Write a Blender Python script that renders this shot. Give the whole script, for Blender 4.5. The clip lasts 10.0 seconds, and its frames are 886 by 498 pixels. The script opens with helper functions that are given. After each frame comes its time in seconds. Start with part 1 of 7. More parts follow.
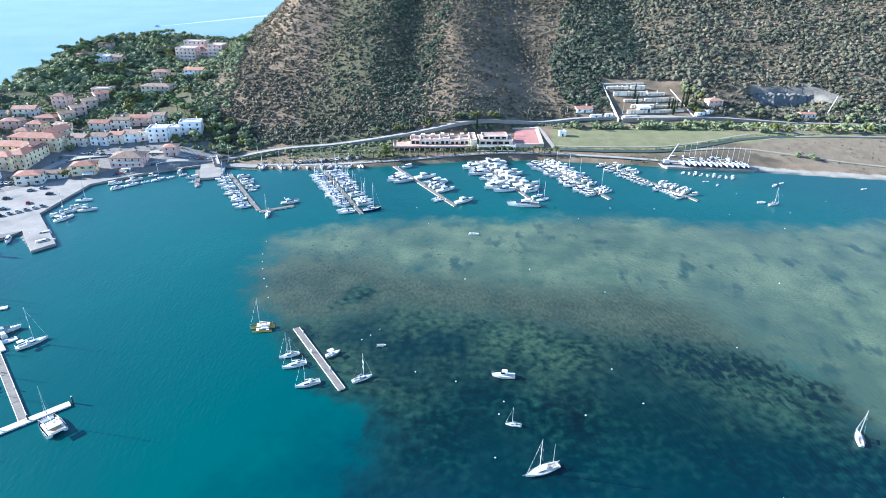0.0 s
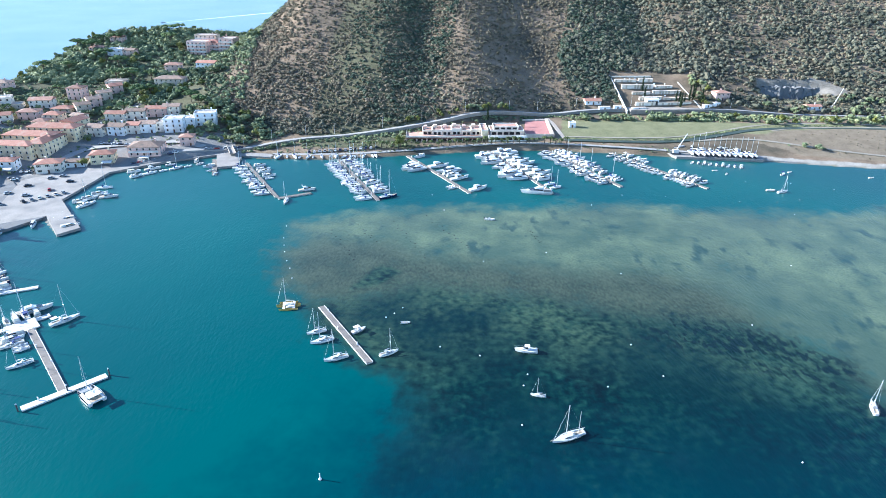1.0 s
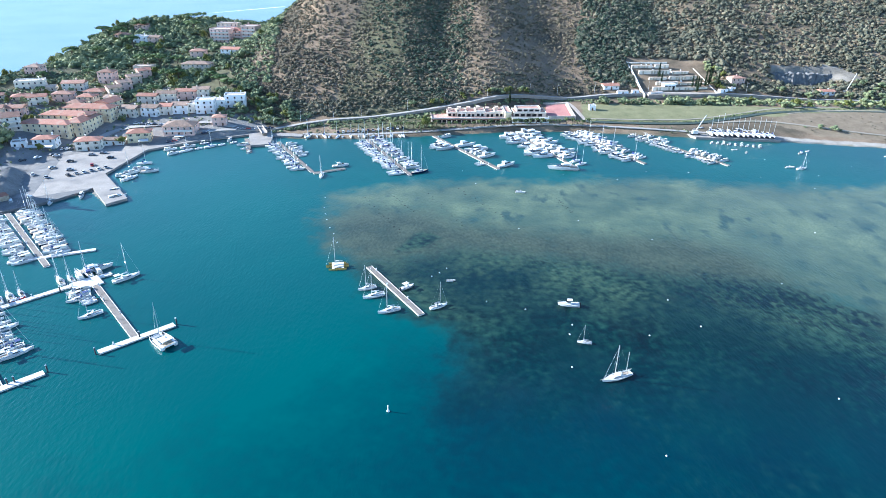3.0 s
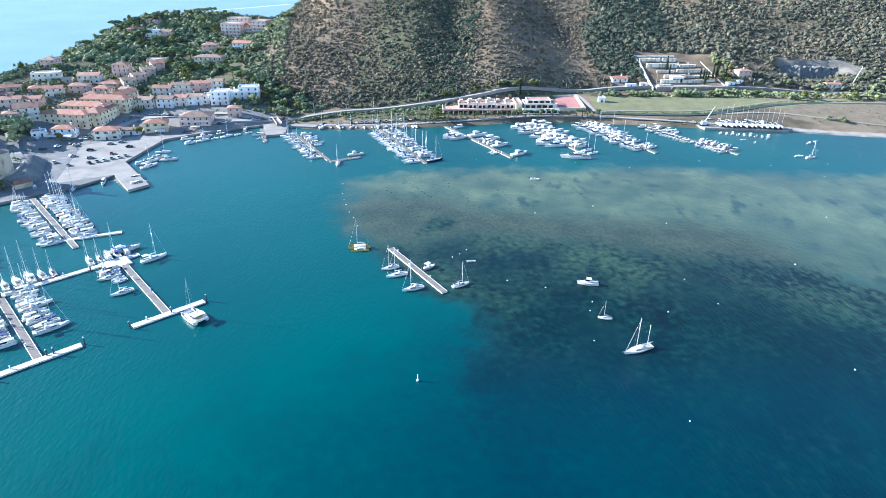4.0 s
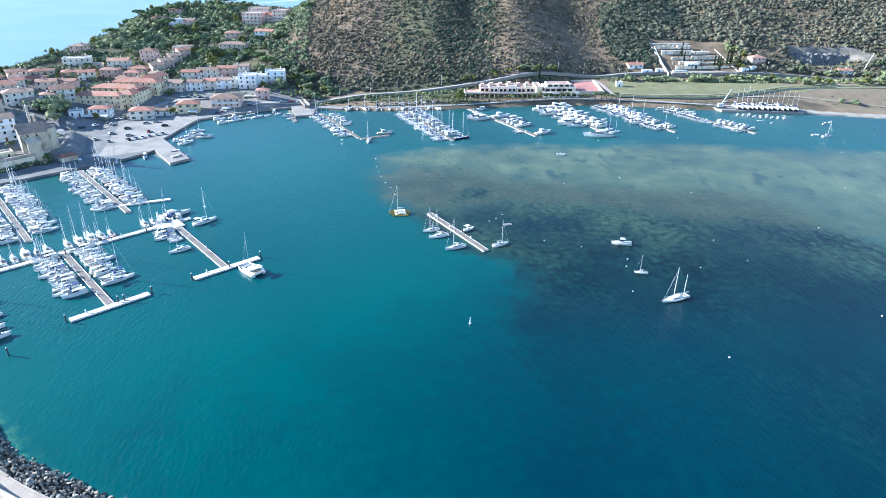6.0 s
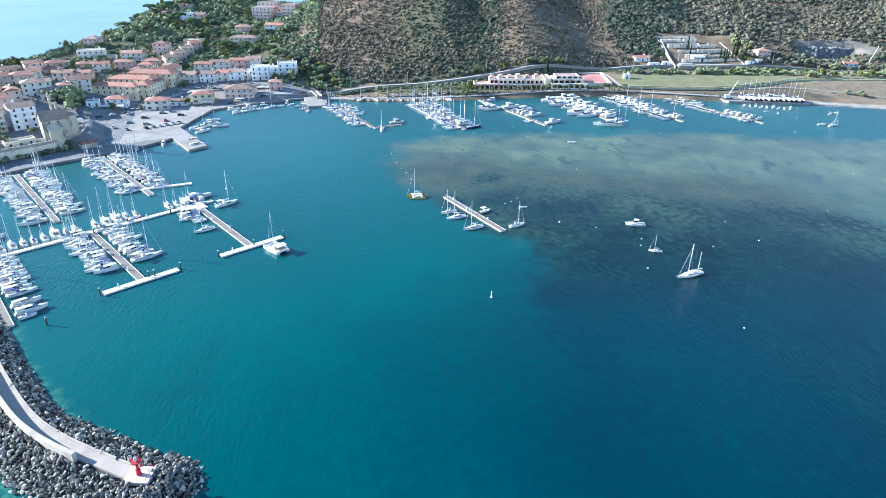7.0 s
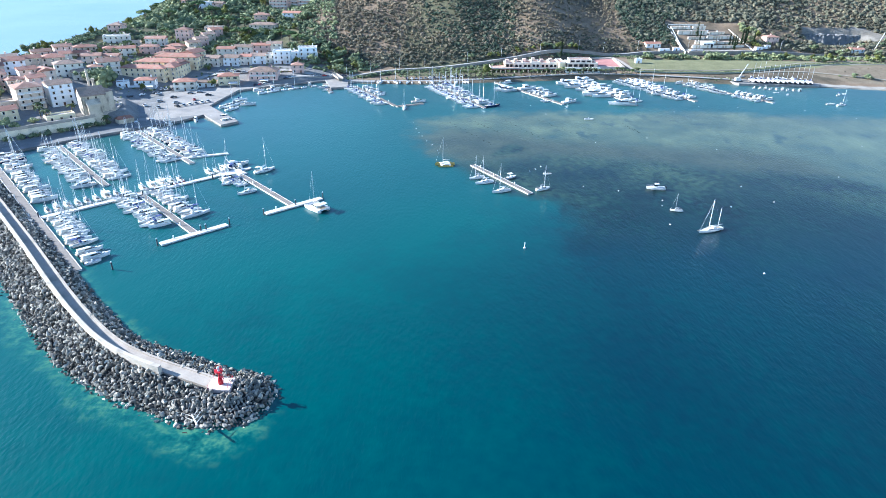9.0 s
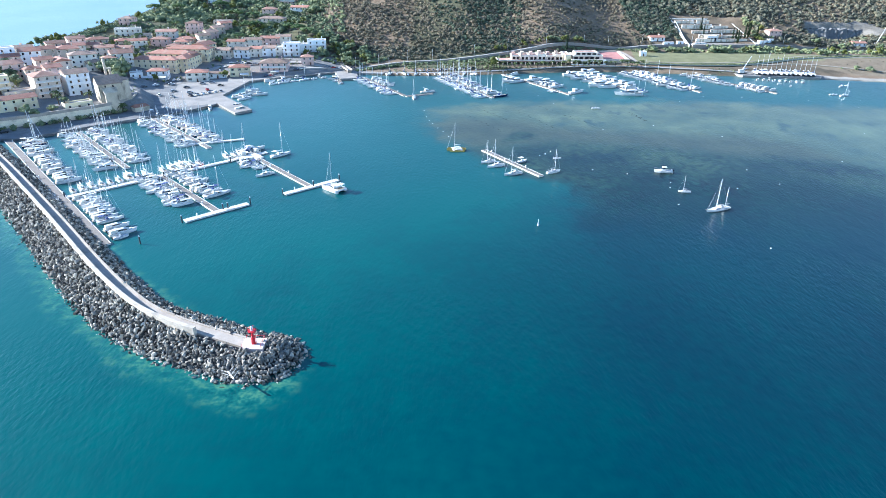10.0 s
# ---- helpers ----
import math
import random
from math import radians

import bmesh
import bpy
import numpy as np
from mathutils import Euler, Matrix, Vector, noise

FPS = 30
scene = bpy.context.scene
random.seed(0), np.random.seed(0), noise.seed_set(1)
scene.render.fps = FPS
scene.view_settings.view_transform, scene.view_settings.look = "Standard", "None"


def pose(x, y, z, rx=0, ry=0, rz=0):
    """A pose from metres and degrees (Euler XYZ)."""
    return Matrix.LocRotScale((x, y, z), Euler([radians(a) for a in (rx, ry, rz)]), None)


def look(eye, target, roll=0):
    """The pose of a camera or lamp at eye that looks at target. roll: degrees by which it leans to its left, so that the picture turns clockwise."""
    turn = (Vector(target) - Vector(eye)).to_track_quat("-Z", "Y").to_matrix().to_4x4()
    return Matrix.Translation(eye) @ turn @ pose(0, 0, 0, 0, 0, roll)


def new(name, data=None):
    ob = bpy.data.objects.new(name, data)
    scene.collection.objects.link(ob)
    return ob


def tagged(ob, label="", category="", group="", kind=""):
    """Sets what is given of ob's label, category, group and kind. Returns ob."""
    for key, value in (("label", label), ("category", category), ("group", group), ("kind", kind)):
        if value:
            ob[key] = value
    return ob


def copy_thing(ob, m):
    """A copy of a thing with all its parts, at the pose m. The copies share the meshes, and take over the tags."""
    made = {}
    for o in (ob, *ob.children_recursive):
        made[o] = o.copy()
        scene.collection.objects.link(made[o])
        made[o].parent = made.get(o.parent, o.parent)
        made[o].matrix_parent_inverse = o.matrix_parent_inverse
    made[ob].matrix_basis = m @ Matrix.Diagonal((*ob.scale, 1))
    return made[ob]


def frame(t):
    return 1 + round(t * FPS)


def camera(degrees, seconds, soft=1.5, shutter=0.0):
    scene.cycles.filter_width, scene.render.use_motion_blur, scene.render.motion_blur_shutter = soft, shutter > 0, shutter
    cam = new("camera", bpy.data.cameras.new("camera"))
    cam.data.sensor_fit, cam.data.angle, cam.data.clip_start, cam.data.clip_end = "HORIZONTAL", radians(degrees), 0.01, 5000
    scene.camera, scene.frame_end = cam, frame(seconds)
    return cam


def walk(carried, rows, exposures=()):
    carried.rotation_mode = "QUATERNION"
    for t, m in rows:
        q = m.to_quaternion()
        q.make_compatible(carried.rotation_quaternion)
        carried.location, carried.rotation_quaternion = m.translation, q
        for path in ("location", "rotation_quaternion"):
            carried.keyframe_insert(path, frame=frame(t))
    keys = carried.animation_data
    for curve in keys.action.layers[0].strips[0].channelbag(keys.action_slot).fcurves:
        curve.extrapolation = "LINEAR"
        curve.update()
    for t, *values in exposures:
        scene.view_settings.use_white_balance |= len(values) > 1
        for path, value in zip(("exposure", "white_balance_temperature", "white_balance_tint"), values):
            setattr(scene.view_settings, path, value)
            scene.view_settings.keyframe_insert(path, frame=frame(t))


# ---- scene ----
cam = camera(71.5, 10.0, 0.55)
# seconds, eye in metres, then yaw, pitch and roll in degrees
PATH = [
    (0.0, 0.00, 0.00, 133.00, 0.000, -26.219, 0.761),
    (0.5, -4.30, -4.33, 130.75, -0.019, -26.234, 0.777),
    (1.0, -8.59, -8.67, 128.59, -0.031, -26.237, 0.784),
    (1.5, -12.86, -12.91, 126.39, -0.041, -26.261, 0.802),
    (2.0, -17.05, -17.08, 124.24, -0.027, -26.280, 0.820),
    (2.5, -21.29, -21.28, 122.05, 0.013, -26.295, 0.820),
    (4.0, -33.41, -33.66, 115.08, 0.124, -26.268, 0.788),
    (4.5, -37.33, -37.91, 112.72, 0.160, -26.250, 0.767),
    (5.0, -41.24, -42.19, 110.39, 0.205, -26.228, 0.741),
    (5.5, -44.97, -46.46, 108.10, 0.252, -26.213, 0.741),
    (7.0, -55.19, -59.47, 101.40, 0.401, -26.233, 0.724),
    (7.5, -58.32, -64.01, 99.11, 0.445, -26.254, 0.721),
    (8.0, -61.18, -68.56, 96.97, 0.495, -26.269, 0.710),
    (8.5, -63.93, -73.13, 94.88, 0.558, -26.285, 0.686),
    (9.0, -66.63, -77.79, 92.71, 0.586, -26.284, 0.670),
    (9.5, -69.18, -82.51, 90.51, 0.616, -26.278, 0.682),
    (10.0, -71.76, -87.24, 88.27, 0.646, -26.278, 0.688),
]
walk(cam, [(t, pose(x, y, z, 90 + pitch, 0, yaw) @ pose(0, 0, 0, 0, 0, roll)) for t, x, y, z, yaw, pitch, roll in PATH],
     exposures=((0.0, 1.84, 5500, 8), (10.0, 1.84, 5500, 8)))

# ---- light ----
SUN_AZ, SUN_EL = math.atan2(-0.98, 0.18), radians(22)
world = bpy.data.worlds.new("world")
scene.world = world
world.use_nodes = True
wn = world.node_tree.nodes
sky = wn.new("ShaderNodeTexSky")
sky.sky_type, sky.sun_disc, sky.sun_elevation, sky.sun_rotation = "NISHITA", False, SUN_EL, SUN_AZ
sky.air_density, sky.dust_density, sky.ozone_density = 1.0, 0.08, 3.0
world.node_tree.links.new(sky.outputs[0], wn["Background"].inputs[0])
wn["Background"].inputs[1].default_value = 0.105
sun = new("sun", bpy.data.lights.new("sun", "SUN"))
sun.data.energy, sun.data.angle, sun.data.color = 5.0, radians(0.6), (1.0, 0.95, 0.87)
to_sun = Vector((math.sin(SUN_AZ) * math.cos(SUN_EL), math.cos(SUN_AZ) * math.cos(SUN_EL), math.sin(SUN_EL)))
sun.matrix_world = look(tuple(to_sun * 900), (0, 0, 0))


# ---- materials ----
def nodes_of(name):
    m = bpy.data.materials.new(name)
    m.use_nodes = True
    t = m.node_tree
    return m, t, t.nodes["Principled BSDF"]


def add(t, kind, **given):
    n = t.nodes.new(kind)
    for key, value in given.items():
        n.inputs[key].default_value = value
    return n


def noise_of(t, scale, detail=4.0, source=None):
    n = add(t, "ShaderNodeTexNoise", Scale=scale, Detail=detail)
    if source is None:
        source = t.nodes.new("ShaderNodeTexCoord").outputs["Object"]
    t.links.new(source, n.inputs["Vector"])
    return n.outputs["Fac"]


def ramp_of(t, fac, *stops):
    n = t.nodes.new("ShaderNodeValToRGB")
    e = n.color_ramp.elements
    while len(e) < len(stops):
        e.new(0.5)
    for k, (at, colour) in enumerate(stops):
        e[k].position = at
        e[k].color = (*colour, 1) if len(colour) == 3 else colour
    t.links.new(fac, n.inputs[0])
    return n.outputs[0]


def mix_of(t, fac, a, b, blend="MIX"):
    n = t.nodes.new("ShaderNodeMix")
    n.data_type, n.blend_type = "RGBA", blend
    for slot, value in ((0, fac), (6, a), (7, b)):
        if hasattr(value, "is_linked"):
            t.links.new(value, n.inputs[slot])
        elif slot == 0:
            n.inputs[slot].default_value = value
        else:
            n.inputs[slot].default_value = (*value, 1)
    return n.outputs[2]


def maths(t, op, a, b=0.0, clamp=False):
    n = t.nodes.new("ShaderNodeMath")
    n.operation, n.use_clamp = op, clamp
    for slot, value in ((0, a), (1, b)):
        if hasattr(value, "is_linked"):
            t.links.new(value, n.inputs[slot])
        else:
            n.inputs[slot].default_value = value
    return n.outputs[0]


def surface(name, dark, light, scale=1.0, rough=0.8, metal=0.0, bump=0.0, bump_scale=None, vary=0.0, stain=None, specular=0.4):
    """A surface with fine grain and broad wear between two colours; vary: change from thing to thing."""
    m, t, b = nodes_of(name)
    fine, broad = noise_of(t, scale * 6), noise_of(t, scale * 0.7)
    both = maths(t, "ADD", maths(t, "MULTIPLY", fine, 0.5), maths(t, "MULTIPLY", broad, 0.5))
    c = ramp_of(t, both, (0.3, dark), (0.7, light))
    if stain:
        c = mix_of(t, ramp_of(t, noise_of(t, scale * 0.35, 6), (0.52, (0, 0, 0)), (0.7, (1, 1, 1))), c, stain)
    if vary:
        info = t.nodes.new("ShaderNodeObjectInfo")
        hsv = t.nodes.new("ShaderNodeHueSaturation")
        span = add(t, "ShaderNodeMapRange", **{"To Min": 1 - vary, "To Max": 1 + vary})
        t.links.new(info.outputs["Random"], span.inputs["Value"])
        t.links.new(span.outputs[0], hsv.inputs["Value"])
        t.links.new(c, hsv.inputs["Color"])
        c = hsv.outputs[0]
    t.links.new(c, b.inputs["Base Color"])
    b.inputs["Roughness"].default_value, b.inputs["Metallic"].default_value = rough, metal
    b.inputs["Specular IOR Level"].default_value = specular
    if bump:
        n = add(t, "ShaderNodeBump", Strength=bump, Distance=0.05)
        t.links.new(noise_of(t, bump_scale or scale * 8), n.inputs["Height"])
        t.links.new(n.outputs[0], b.inputs["Normal"])
    return m


def island_surface(name, stops, rough=0.9, grain=3.0, translucent=0.0):
    """A surface whose colour changes from loose piece to loose piece of one mesh."""
    m, t, b = nodes_of(name)
    geo = t.nodes.new("ShaderNodeNewGeometry")
    c = ramp_of(t, geo.outputs["Random Per Island"], *stops)
    c = mix_of(t, maths(t, "MULTIPLY", noise_of(t, grain), 0.6), c, (0.3, 0.3, 0.3), "OVERLAY")
    t.links.new(c, b.inputs["Base Color"])
    b.inputs["Roughness"].default_value = rough
    b.inputs["Specular IOR Level"].default_value = 0.2
    return m


def zone_of(t, name, wobble, soft):
    """A zone of a sheet, 0 to 1, with a ragged border."""
    a = t.nodes.new("ShaderNodeAttribute")
    a.attribute_name = name
    span = add(t, "ShaderNodeMapRange", **{"From Min": 0.5 - soft / 2, "From Max": 0.5 + soft / 2})
    t.links.new(maths(t, "ADD", a.outputs["Fac"], wobble), span.inputs["Value"])
    return span.outputs[0]


def water_material():
    """Bay water: its own teal, the tone of sand, silt and seagrass lying shallow below, and a rippled gloss."""
    m, t, b = nodes_of("sea_water")
    t.nodes.remove(b)
    coord = t.nodes.new("ShaderNodeTexCoord").outputs["Object"]

    def stretched(turn, across):
        n = t.nodes.new("ShaderNodeMapping")
        n.inputs["Rotation"].default_value = (0, 0, radians(turn))
        n.inputs["Scale"].default_value = (1.0, across, 1.0)
        t.links.new(coord, n.inputs["Vector"])
        return n.outputs[0]

    def step(source, low, high, top=1.0):
        return ramp_of(t, source, (low, (0, 0, 0)), (high, (top, top, top)))

    waves, drift = stretched(40, 0.4), stretched(18, 0.5)
    ripple, swell = noise_of(t, 0.95, 5, waves), noise_of(t, 0.2, 2, waves)
    gust = step(noise_of(t, 0.014, 3, coord), 0.4, 0.62)
    height = maths(t, "ADD", maths(t, "MULTIPLY", ripple, maths(t, "ADD", maths(t, "MULTIPLY", gust, 0.75), 0.25)), maths(t, "MULTIPLY", swell, 0.5))
    bump = add(t, "ShaderNodeBump", Strength=0.8, Distance=0.24)
    t.links.new(height, bump.inputs["Height"])
    grain, fine, mid, broad = noise_of(t, 1.1, 4, coord), noise_of(t, 0.3, 6, coord), noise_of(t, 0.07, 5, coord), noise_of(t, 0.009, 4, coord)
    wob = maths(t, "ADD", maths(t, "MULTIPLY", maths(t, "SUBTRACT", mid, 0.5), 1.3), maths(t, "MULTIPLY", maths(t, "SUBTRACT", fine, 0.5), 0.8))
    # open bay over deep sand, then deep seagrass
    c = ramp_of(t, broad, (0.3, (0.0, 0.054, 0.058)), (0.7, (0.0, 0.073, 0.068)))
    deep = ramp_of(t, maths(t, "ADD", maths(t, "MULTIPLY", broad, 0.55), maths(t, "MULTIPLY", mid, 0.45)), (0.36, (0.0, 0.015, 0.029)), (0.62, (0.0, 0.029, 0.041)))
    c = mix_of(t, zone_of(t, "deep", wob, 1.5), c, deep)
    # shallow sand, with drifted weed wrack and darker patches
    sand = ramp_of(t, maths(t, "ADD", maths(t, "MULTIPLY", broad, 0.6), maths(t, "MULTIPLY", mid, 0.4)), (0.42, (0.054, 0.086, 0.057)), (0.5, (0.09, 0.123, 0.075)), (0.58, (0.132, 0.17, 0.097)))
    sand = mix_of(t, step(noise_of(t, 0.016, 6, drift), 0.46, 0.6, 0.6), sand, (0.044, 0.072, 0.056))
    sand = mix_of(t, step(grain, 0.38, 0.62, 0.5), sand, (0.034, 0.064, 0.044))
    litter = maths(t, "MULTIPLY", step(noise_of(t, 0.11, 5, drift), 0.53, 0.62), step(noise_of(t, 0.03, 3, coord), 0.46, 0.58))
    sand = mix_of(t, maths(t, "MULTIPLY", litter, 0.75), sand, (0.014, 0.042, 0.04))
    sand = mix_of(t, maths(t, "MULTIPLY", step(fine, 0.62, 0.7), 0.5), sand, (0.022, 0.05, 0.045))
    # brown silt, finely ribbed
    ribs = noise_of(t, 0.9, 3, stretched(25, 0.5))
    silt = ramp_of(t, maths(t, "ADD", maths(t, "MULTIPLY", mid, 0.5), maths(t, "MULTIPLY", ribs, 0.5)), (0.38, (0.022, 0.034, 0.023)), (0.62, (0.056, 0.074, 0.047)))
    # seagrass: dark meadow with paler green glades and sharp clumps
    tufts = maths(t, "ADD", maths(t, "MULTIPLY", noise_of(t, 0.34, 8, coord), 0.5), maths(t, "ADD", maths(t, "MULTIPLY", noise_of(t, 0.09, 6, drift), 0.3), maths(t, "MULTIPLY", noise_of(t, 0.03, 3, coord), 0.2)))
    sunk = t.nodes.new("ShaderNodeAttribute")
    sunk.attribute_name = "sunk"
    depth = sunk.outputs["Fac"]
    olive = ramp_of(t, tufts, (0.4, (0.001, 0.009, 0.009)), (0.46, (0.008, 0.025, 0.018)), (0.51, (0.02, 0.044, 0.028)), (0.6, (0.042, 0.072, 0.042)))
    meadow = ramp_of(t, tufts, (0.42, (0.0, 0.006, 0.008)), (0.5, (0.0, 0.013, 0.014)), (0.57, (0.005, 0.031, 0.024)), (0.63, (0.014, 0.046, 0.034)))
    grass = mix_of(t, step(maths(t, "ADD", depth, maths(t, "SUBTRACT", broad, 0.5)), 0.1, 0.5), olive, meadow)
    grass = mix_of(t, step(noise_of(t, 0.02, 5, coord), 0.42, 0.6, 0.75), grass, (0.0, 0.014, 0.016))
    grass = mix_of(t, step(depth, 0.5, 1.0, 0.75), grass, deep)
    shoal = ramp_of(t, maths(t, "ADD", maths(t, "MULTIPLY", fine, 0.6), maths(t, "MULTIPLY", grain, 0.4)), (0.38, (0.0, 0.05, 0.052)), (0.5, (0.012, 0.1, 0.08)), (0.62, (0.06, 0.165, 0.098)))
    c = mix_of(t, zone_of(t, "weed", maths(t, "ADD", maths(t, "MULTIPLY", wob, 0.3), 0.12), 0.5), c, mix_of(t, step(depth, 0.3, 0.9), (0.013, 0.042, 0.03), deep))
    for name, colour, soft in (("sand", sand, 0.8), ("silt", silt, 1.1), ("weed", grass, 0.65), ("shoal", shoal, 1.1)):
        c = mix_of(t, zone_of(t, name, wob, soft), c, colour)
    # loose dark tufts along the meadow's edge
    tuft = maths(t, "MULTIPLY", step(maths(t, "ADD", maths(t, "MULTIPLY", noise_of(t, 0.42, 5, drift), 0.75), maths(t, "MULTIPLY", mid, 0.25)), 0.535, 0.552), zone_of(t, "fringe", wob, 0.9))
    c = mix_of(t, maths(t, "MULTIPLY", tuft, 0.9), c, (0.002, 0.011, 0.013))
    # open sea: the low sky's reflection painted into the body as pale blue
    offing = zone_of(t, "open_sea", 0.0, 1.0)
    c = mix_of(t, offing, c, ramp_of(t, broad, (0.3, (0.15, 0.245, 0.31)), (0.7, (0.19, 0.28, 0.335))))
    body = t.nodes.new("ShaderNodeBsdfDiffuse")
    t.links.new(c, body.inputs["Color"])
    gloss = add(t, "ShaderNodeBsdfGlossy", Roughness=0.33)
    t.links.new(bump.outputs[0], gloss.inputs["Normal"])
    fres = add(t, "ShaderNodeFresnel", IOR=1.33)
    t.links.new(bump.outputs[0], fres.inputs["Normal"])
    top = t.nodes.new("ShaderNodeMixShader")
    # wind-roughened open water turns less of its surface flat to the low sky; its sky paleness sits in the body colour
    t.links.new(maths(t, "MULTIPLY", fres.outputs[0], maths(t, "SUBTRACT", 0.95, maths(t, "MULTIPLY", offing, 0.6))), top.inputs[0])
    t.links.new(body.outputs[0], top.inputs[1])
    t.links.new(gloss.outputs[0], top.inputs[2])
    t.links.new(top.outputs[0], t.nodes["Material Output"].inputs[0])
    return m


def ground_material():
    """Dry hillside earth, grass, paving and seabed, by the sheet's own zones, with ragged borders."""
    m, t, b = nodes_of("ground")
    coord = t.nodes.new("ShaderNodeTexCoord").outputs["Object"]
    fine, mid, broad = noise_of(t, 0.9, 6, coord), noise_of(t, 0.12, 5, coord), noise_of(t, 0.018, 4, coord)

    def zone(name, soft=0.3):
        a = t.nodes.new("ShaderNodeAttribute")
        a.attribute_name = name
        wob = maths(t, "ADD", maths(t, "MULTIPLY", maths(t, "SUBTRACT", mid, 0.5), 0.9), maths(t, "MULTIPLY", maths(t, "SUBTRACT", fine, 0.5), 0.5))
        v = maths(t, "ADD", a.outputs["Fac"], wob)
        span = add(t, "ShaderNodeMapRange", **{"From Min": 0.5 - soft / 2, "From Max": 0.5 + soft / 2})
        t.links.new(v, span.inputs["Value"])
        return span.outputs[0]

    both = maths(t, "ADD", maths(t, "MULTIPLY", fine, 0.5), maths(t, "MULTIPLY", mid, 0.5))
    dry = ramp_of(t, both, (0.3, (0.13, 0.094, 0.061)), (0.5, (0.2, 0.145, 0.096)), (0.72, (0.285, 0.21, 0.143)))
    green = ramp_of(t, both, (0.3, (0.055, 0.048, 0.033)), (0.7, (0.125, 0.102, 0.07)))
    land = mix_of(t, ramp_of(t, broad, (0.46, (0, 0, 0)), (0.62, (1, 1, 1))), dry, green)
    grass = ramp_of(t, both, (0.3, (0.115, 0.12, 0.06)), (0.7, (0.235, 0.22, 0.12)))
    meadow = ramp_of(t, both, (0.3, (0.125, 0.098, 0.066)), (0.7, (0.245, 0.195, 0.135)))
    wood = ramp_of(t, both, (0.3, (0.055, 0.055, 0.03)), (0.7, (0.14, 0.13, 0.075)))
    paved = ramp_of(t, both, (0.3, (0.13, 0.125, 0.118)), (0.7, (0.25, 0.235, 0.215)))
    bare = ramp_of(t, both, (0.3, (0.2, 0.18, 0.15)), (0.7, (0.38, 0.35, 0.3)))
    scar = ramp_of(t, both, (0.3, (0.1, 0.09, 0.075)), (0.7, (0.26, 0.235, 0.2)))
    for name, c in (("wood", wood), ("scar", scar), ("grass", grass), ("meadow", meadow), ("town", paved), ("bare", bare)):
        land = mix_of(t, zone(name), land, c)
    bed = ramp_of(t, mid, (0.3, (0.02, 0.05, 0.05)), (0.7, (0.2, 0.17, 0.11)))
    a = t.nodes.new("ShaderNodeAttribute")
    a.attribute_name = "wet"
    c = mix_of(t, a.outputs["Fac"], land, bed)
    t.links.new(c, b.inputs["Base Color"])
    b.inputs["Roughness"].default_value, b.inputs["Specular IOR Level"].default_value = 0.95, 0.15
    bump = add(t, "ShaderNodeBump", Strength=0.7, Distance=0.5)
    t.links.new(fine, bump.inputs["Height"])
    t.links.new(bump.outputs[0], b.inputs["Normal"])
    return m


M = {
    "water": water_material(),
    "ground": ground_material(),
    "rock": surface("armour_rock", (0.07, 0.064, 0.055), (0.3, 0.272, 0.226), 0.9, 0.9, bump=0.5, vary=0.45),
    "rock_mix": island_surface("armour_rock_mixed", ((0.0, (0.04, 0.038, 0.033)), (0.35, (0.135, 0.124, 0.104)), (0.7, (0.29, 0.264, 0.216)), (1.0, (0.5, 0.452, 0.365))), 0.9, 1.2),
    # rubble core coloured near black, painting in the shade between the stones
    "gap_shade_core": surface("rubble_core_gap_shade", (0.02, 0.02, 0.02), (0.06, 0.06, 0.058), 0.6, 0.95, bump=0.5),
    "concrete": surface("pale_concrete", (0.25, 0.21, 0.175), (0.4, 0.345, 0.285), 0.5, 0.85, bump=0.2, stain=(0.21, 0.18, 0.145)),
    "parapet": surface("weathered_parapet", (0.34, 0.29, 0.235), (0.5, 0.44, 0.36), 0.8, 0.9, bump=0.3, stain=(0.24, 0.21, 0.17)),
    "quay_stone": surface("quay_paving", (0.18, 0.162, 0.145), (0.32, 0.29, 0.255), 0.25, 0.85, bump=0.2, stain=(0.15, 0.14, 0.13)),
    "asphalt": surface("asphalt", (0.09, 0.09, 0.092), (0.165, 0.162, 0.156), 0.3, 0.9, bump=0.2, stain=(0.2, 0.19, 0.18)),
    "pale_road": surface("pale_road", (0.22, 0.206, 0.188), (0.34, 0.318, 0.288), 0.2, 0.9, bump=0.2),
    "dirt_track": surface("sandy_dirt_track", (0.19, 0.162, 0.122), (0.3, 0.262, 0.2), 0.25, 0.95, bump=0.2, stain=(0.15, 0.14, 0.09)),
    "deck_wood": surface("weathered_decking", (0.12, 0.102, 0.086), (0.22, 0.19, 0.162), 0.8, 0.85, bump=0.3),
    "float": surface("pontoon_float_concrete", (0.42, 0.4, 0.37), (0.62, 0.6, 0.56), 0.7, 0.8),
    "white": surface("white_gelcoat", (0.48, 0.475, 0.455), (0.7, 0.69, 0.665), 0.6, 0.3, vary=0.12),
    "black": surface("black_rubber", (0.01, 0.01, 0.012), (0.035, 0.035, 0.04), 2.0, 0.6),
}


# ---- mesh helpers ----
def box(bm, x0, x1, y0, y1, z0, z1, m=None):
    v = [bm.verts.new((x, y, z)) for z in (z0, z1) for y in (y0, y1) for x in (x0, x1)]
    for f in ((0, 2, 3, 1), (4, 5, 7, 6), (0, 1, 5, 4), (1, 3, 7, 5), (3, 2, 6, 7), (2, 0, 4, 6)):
        bm.faces.new([v[k] for k in f])
    if m is not None:
        bmesh.ops.transform(bm, matrix=m, verts=v)
    return v


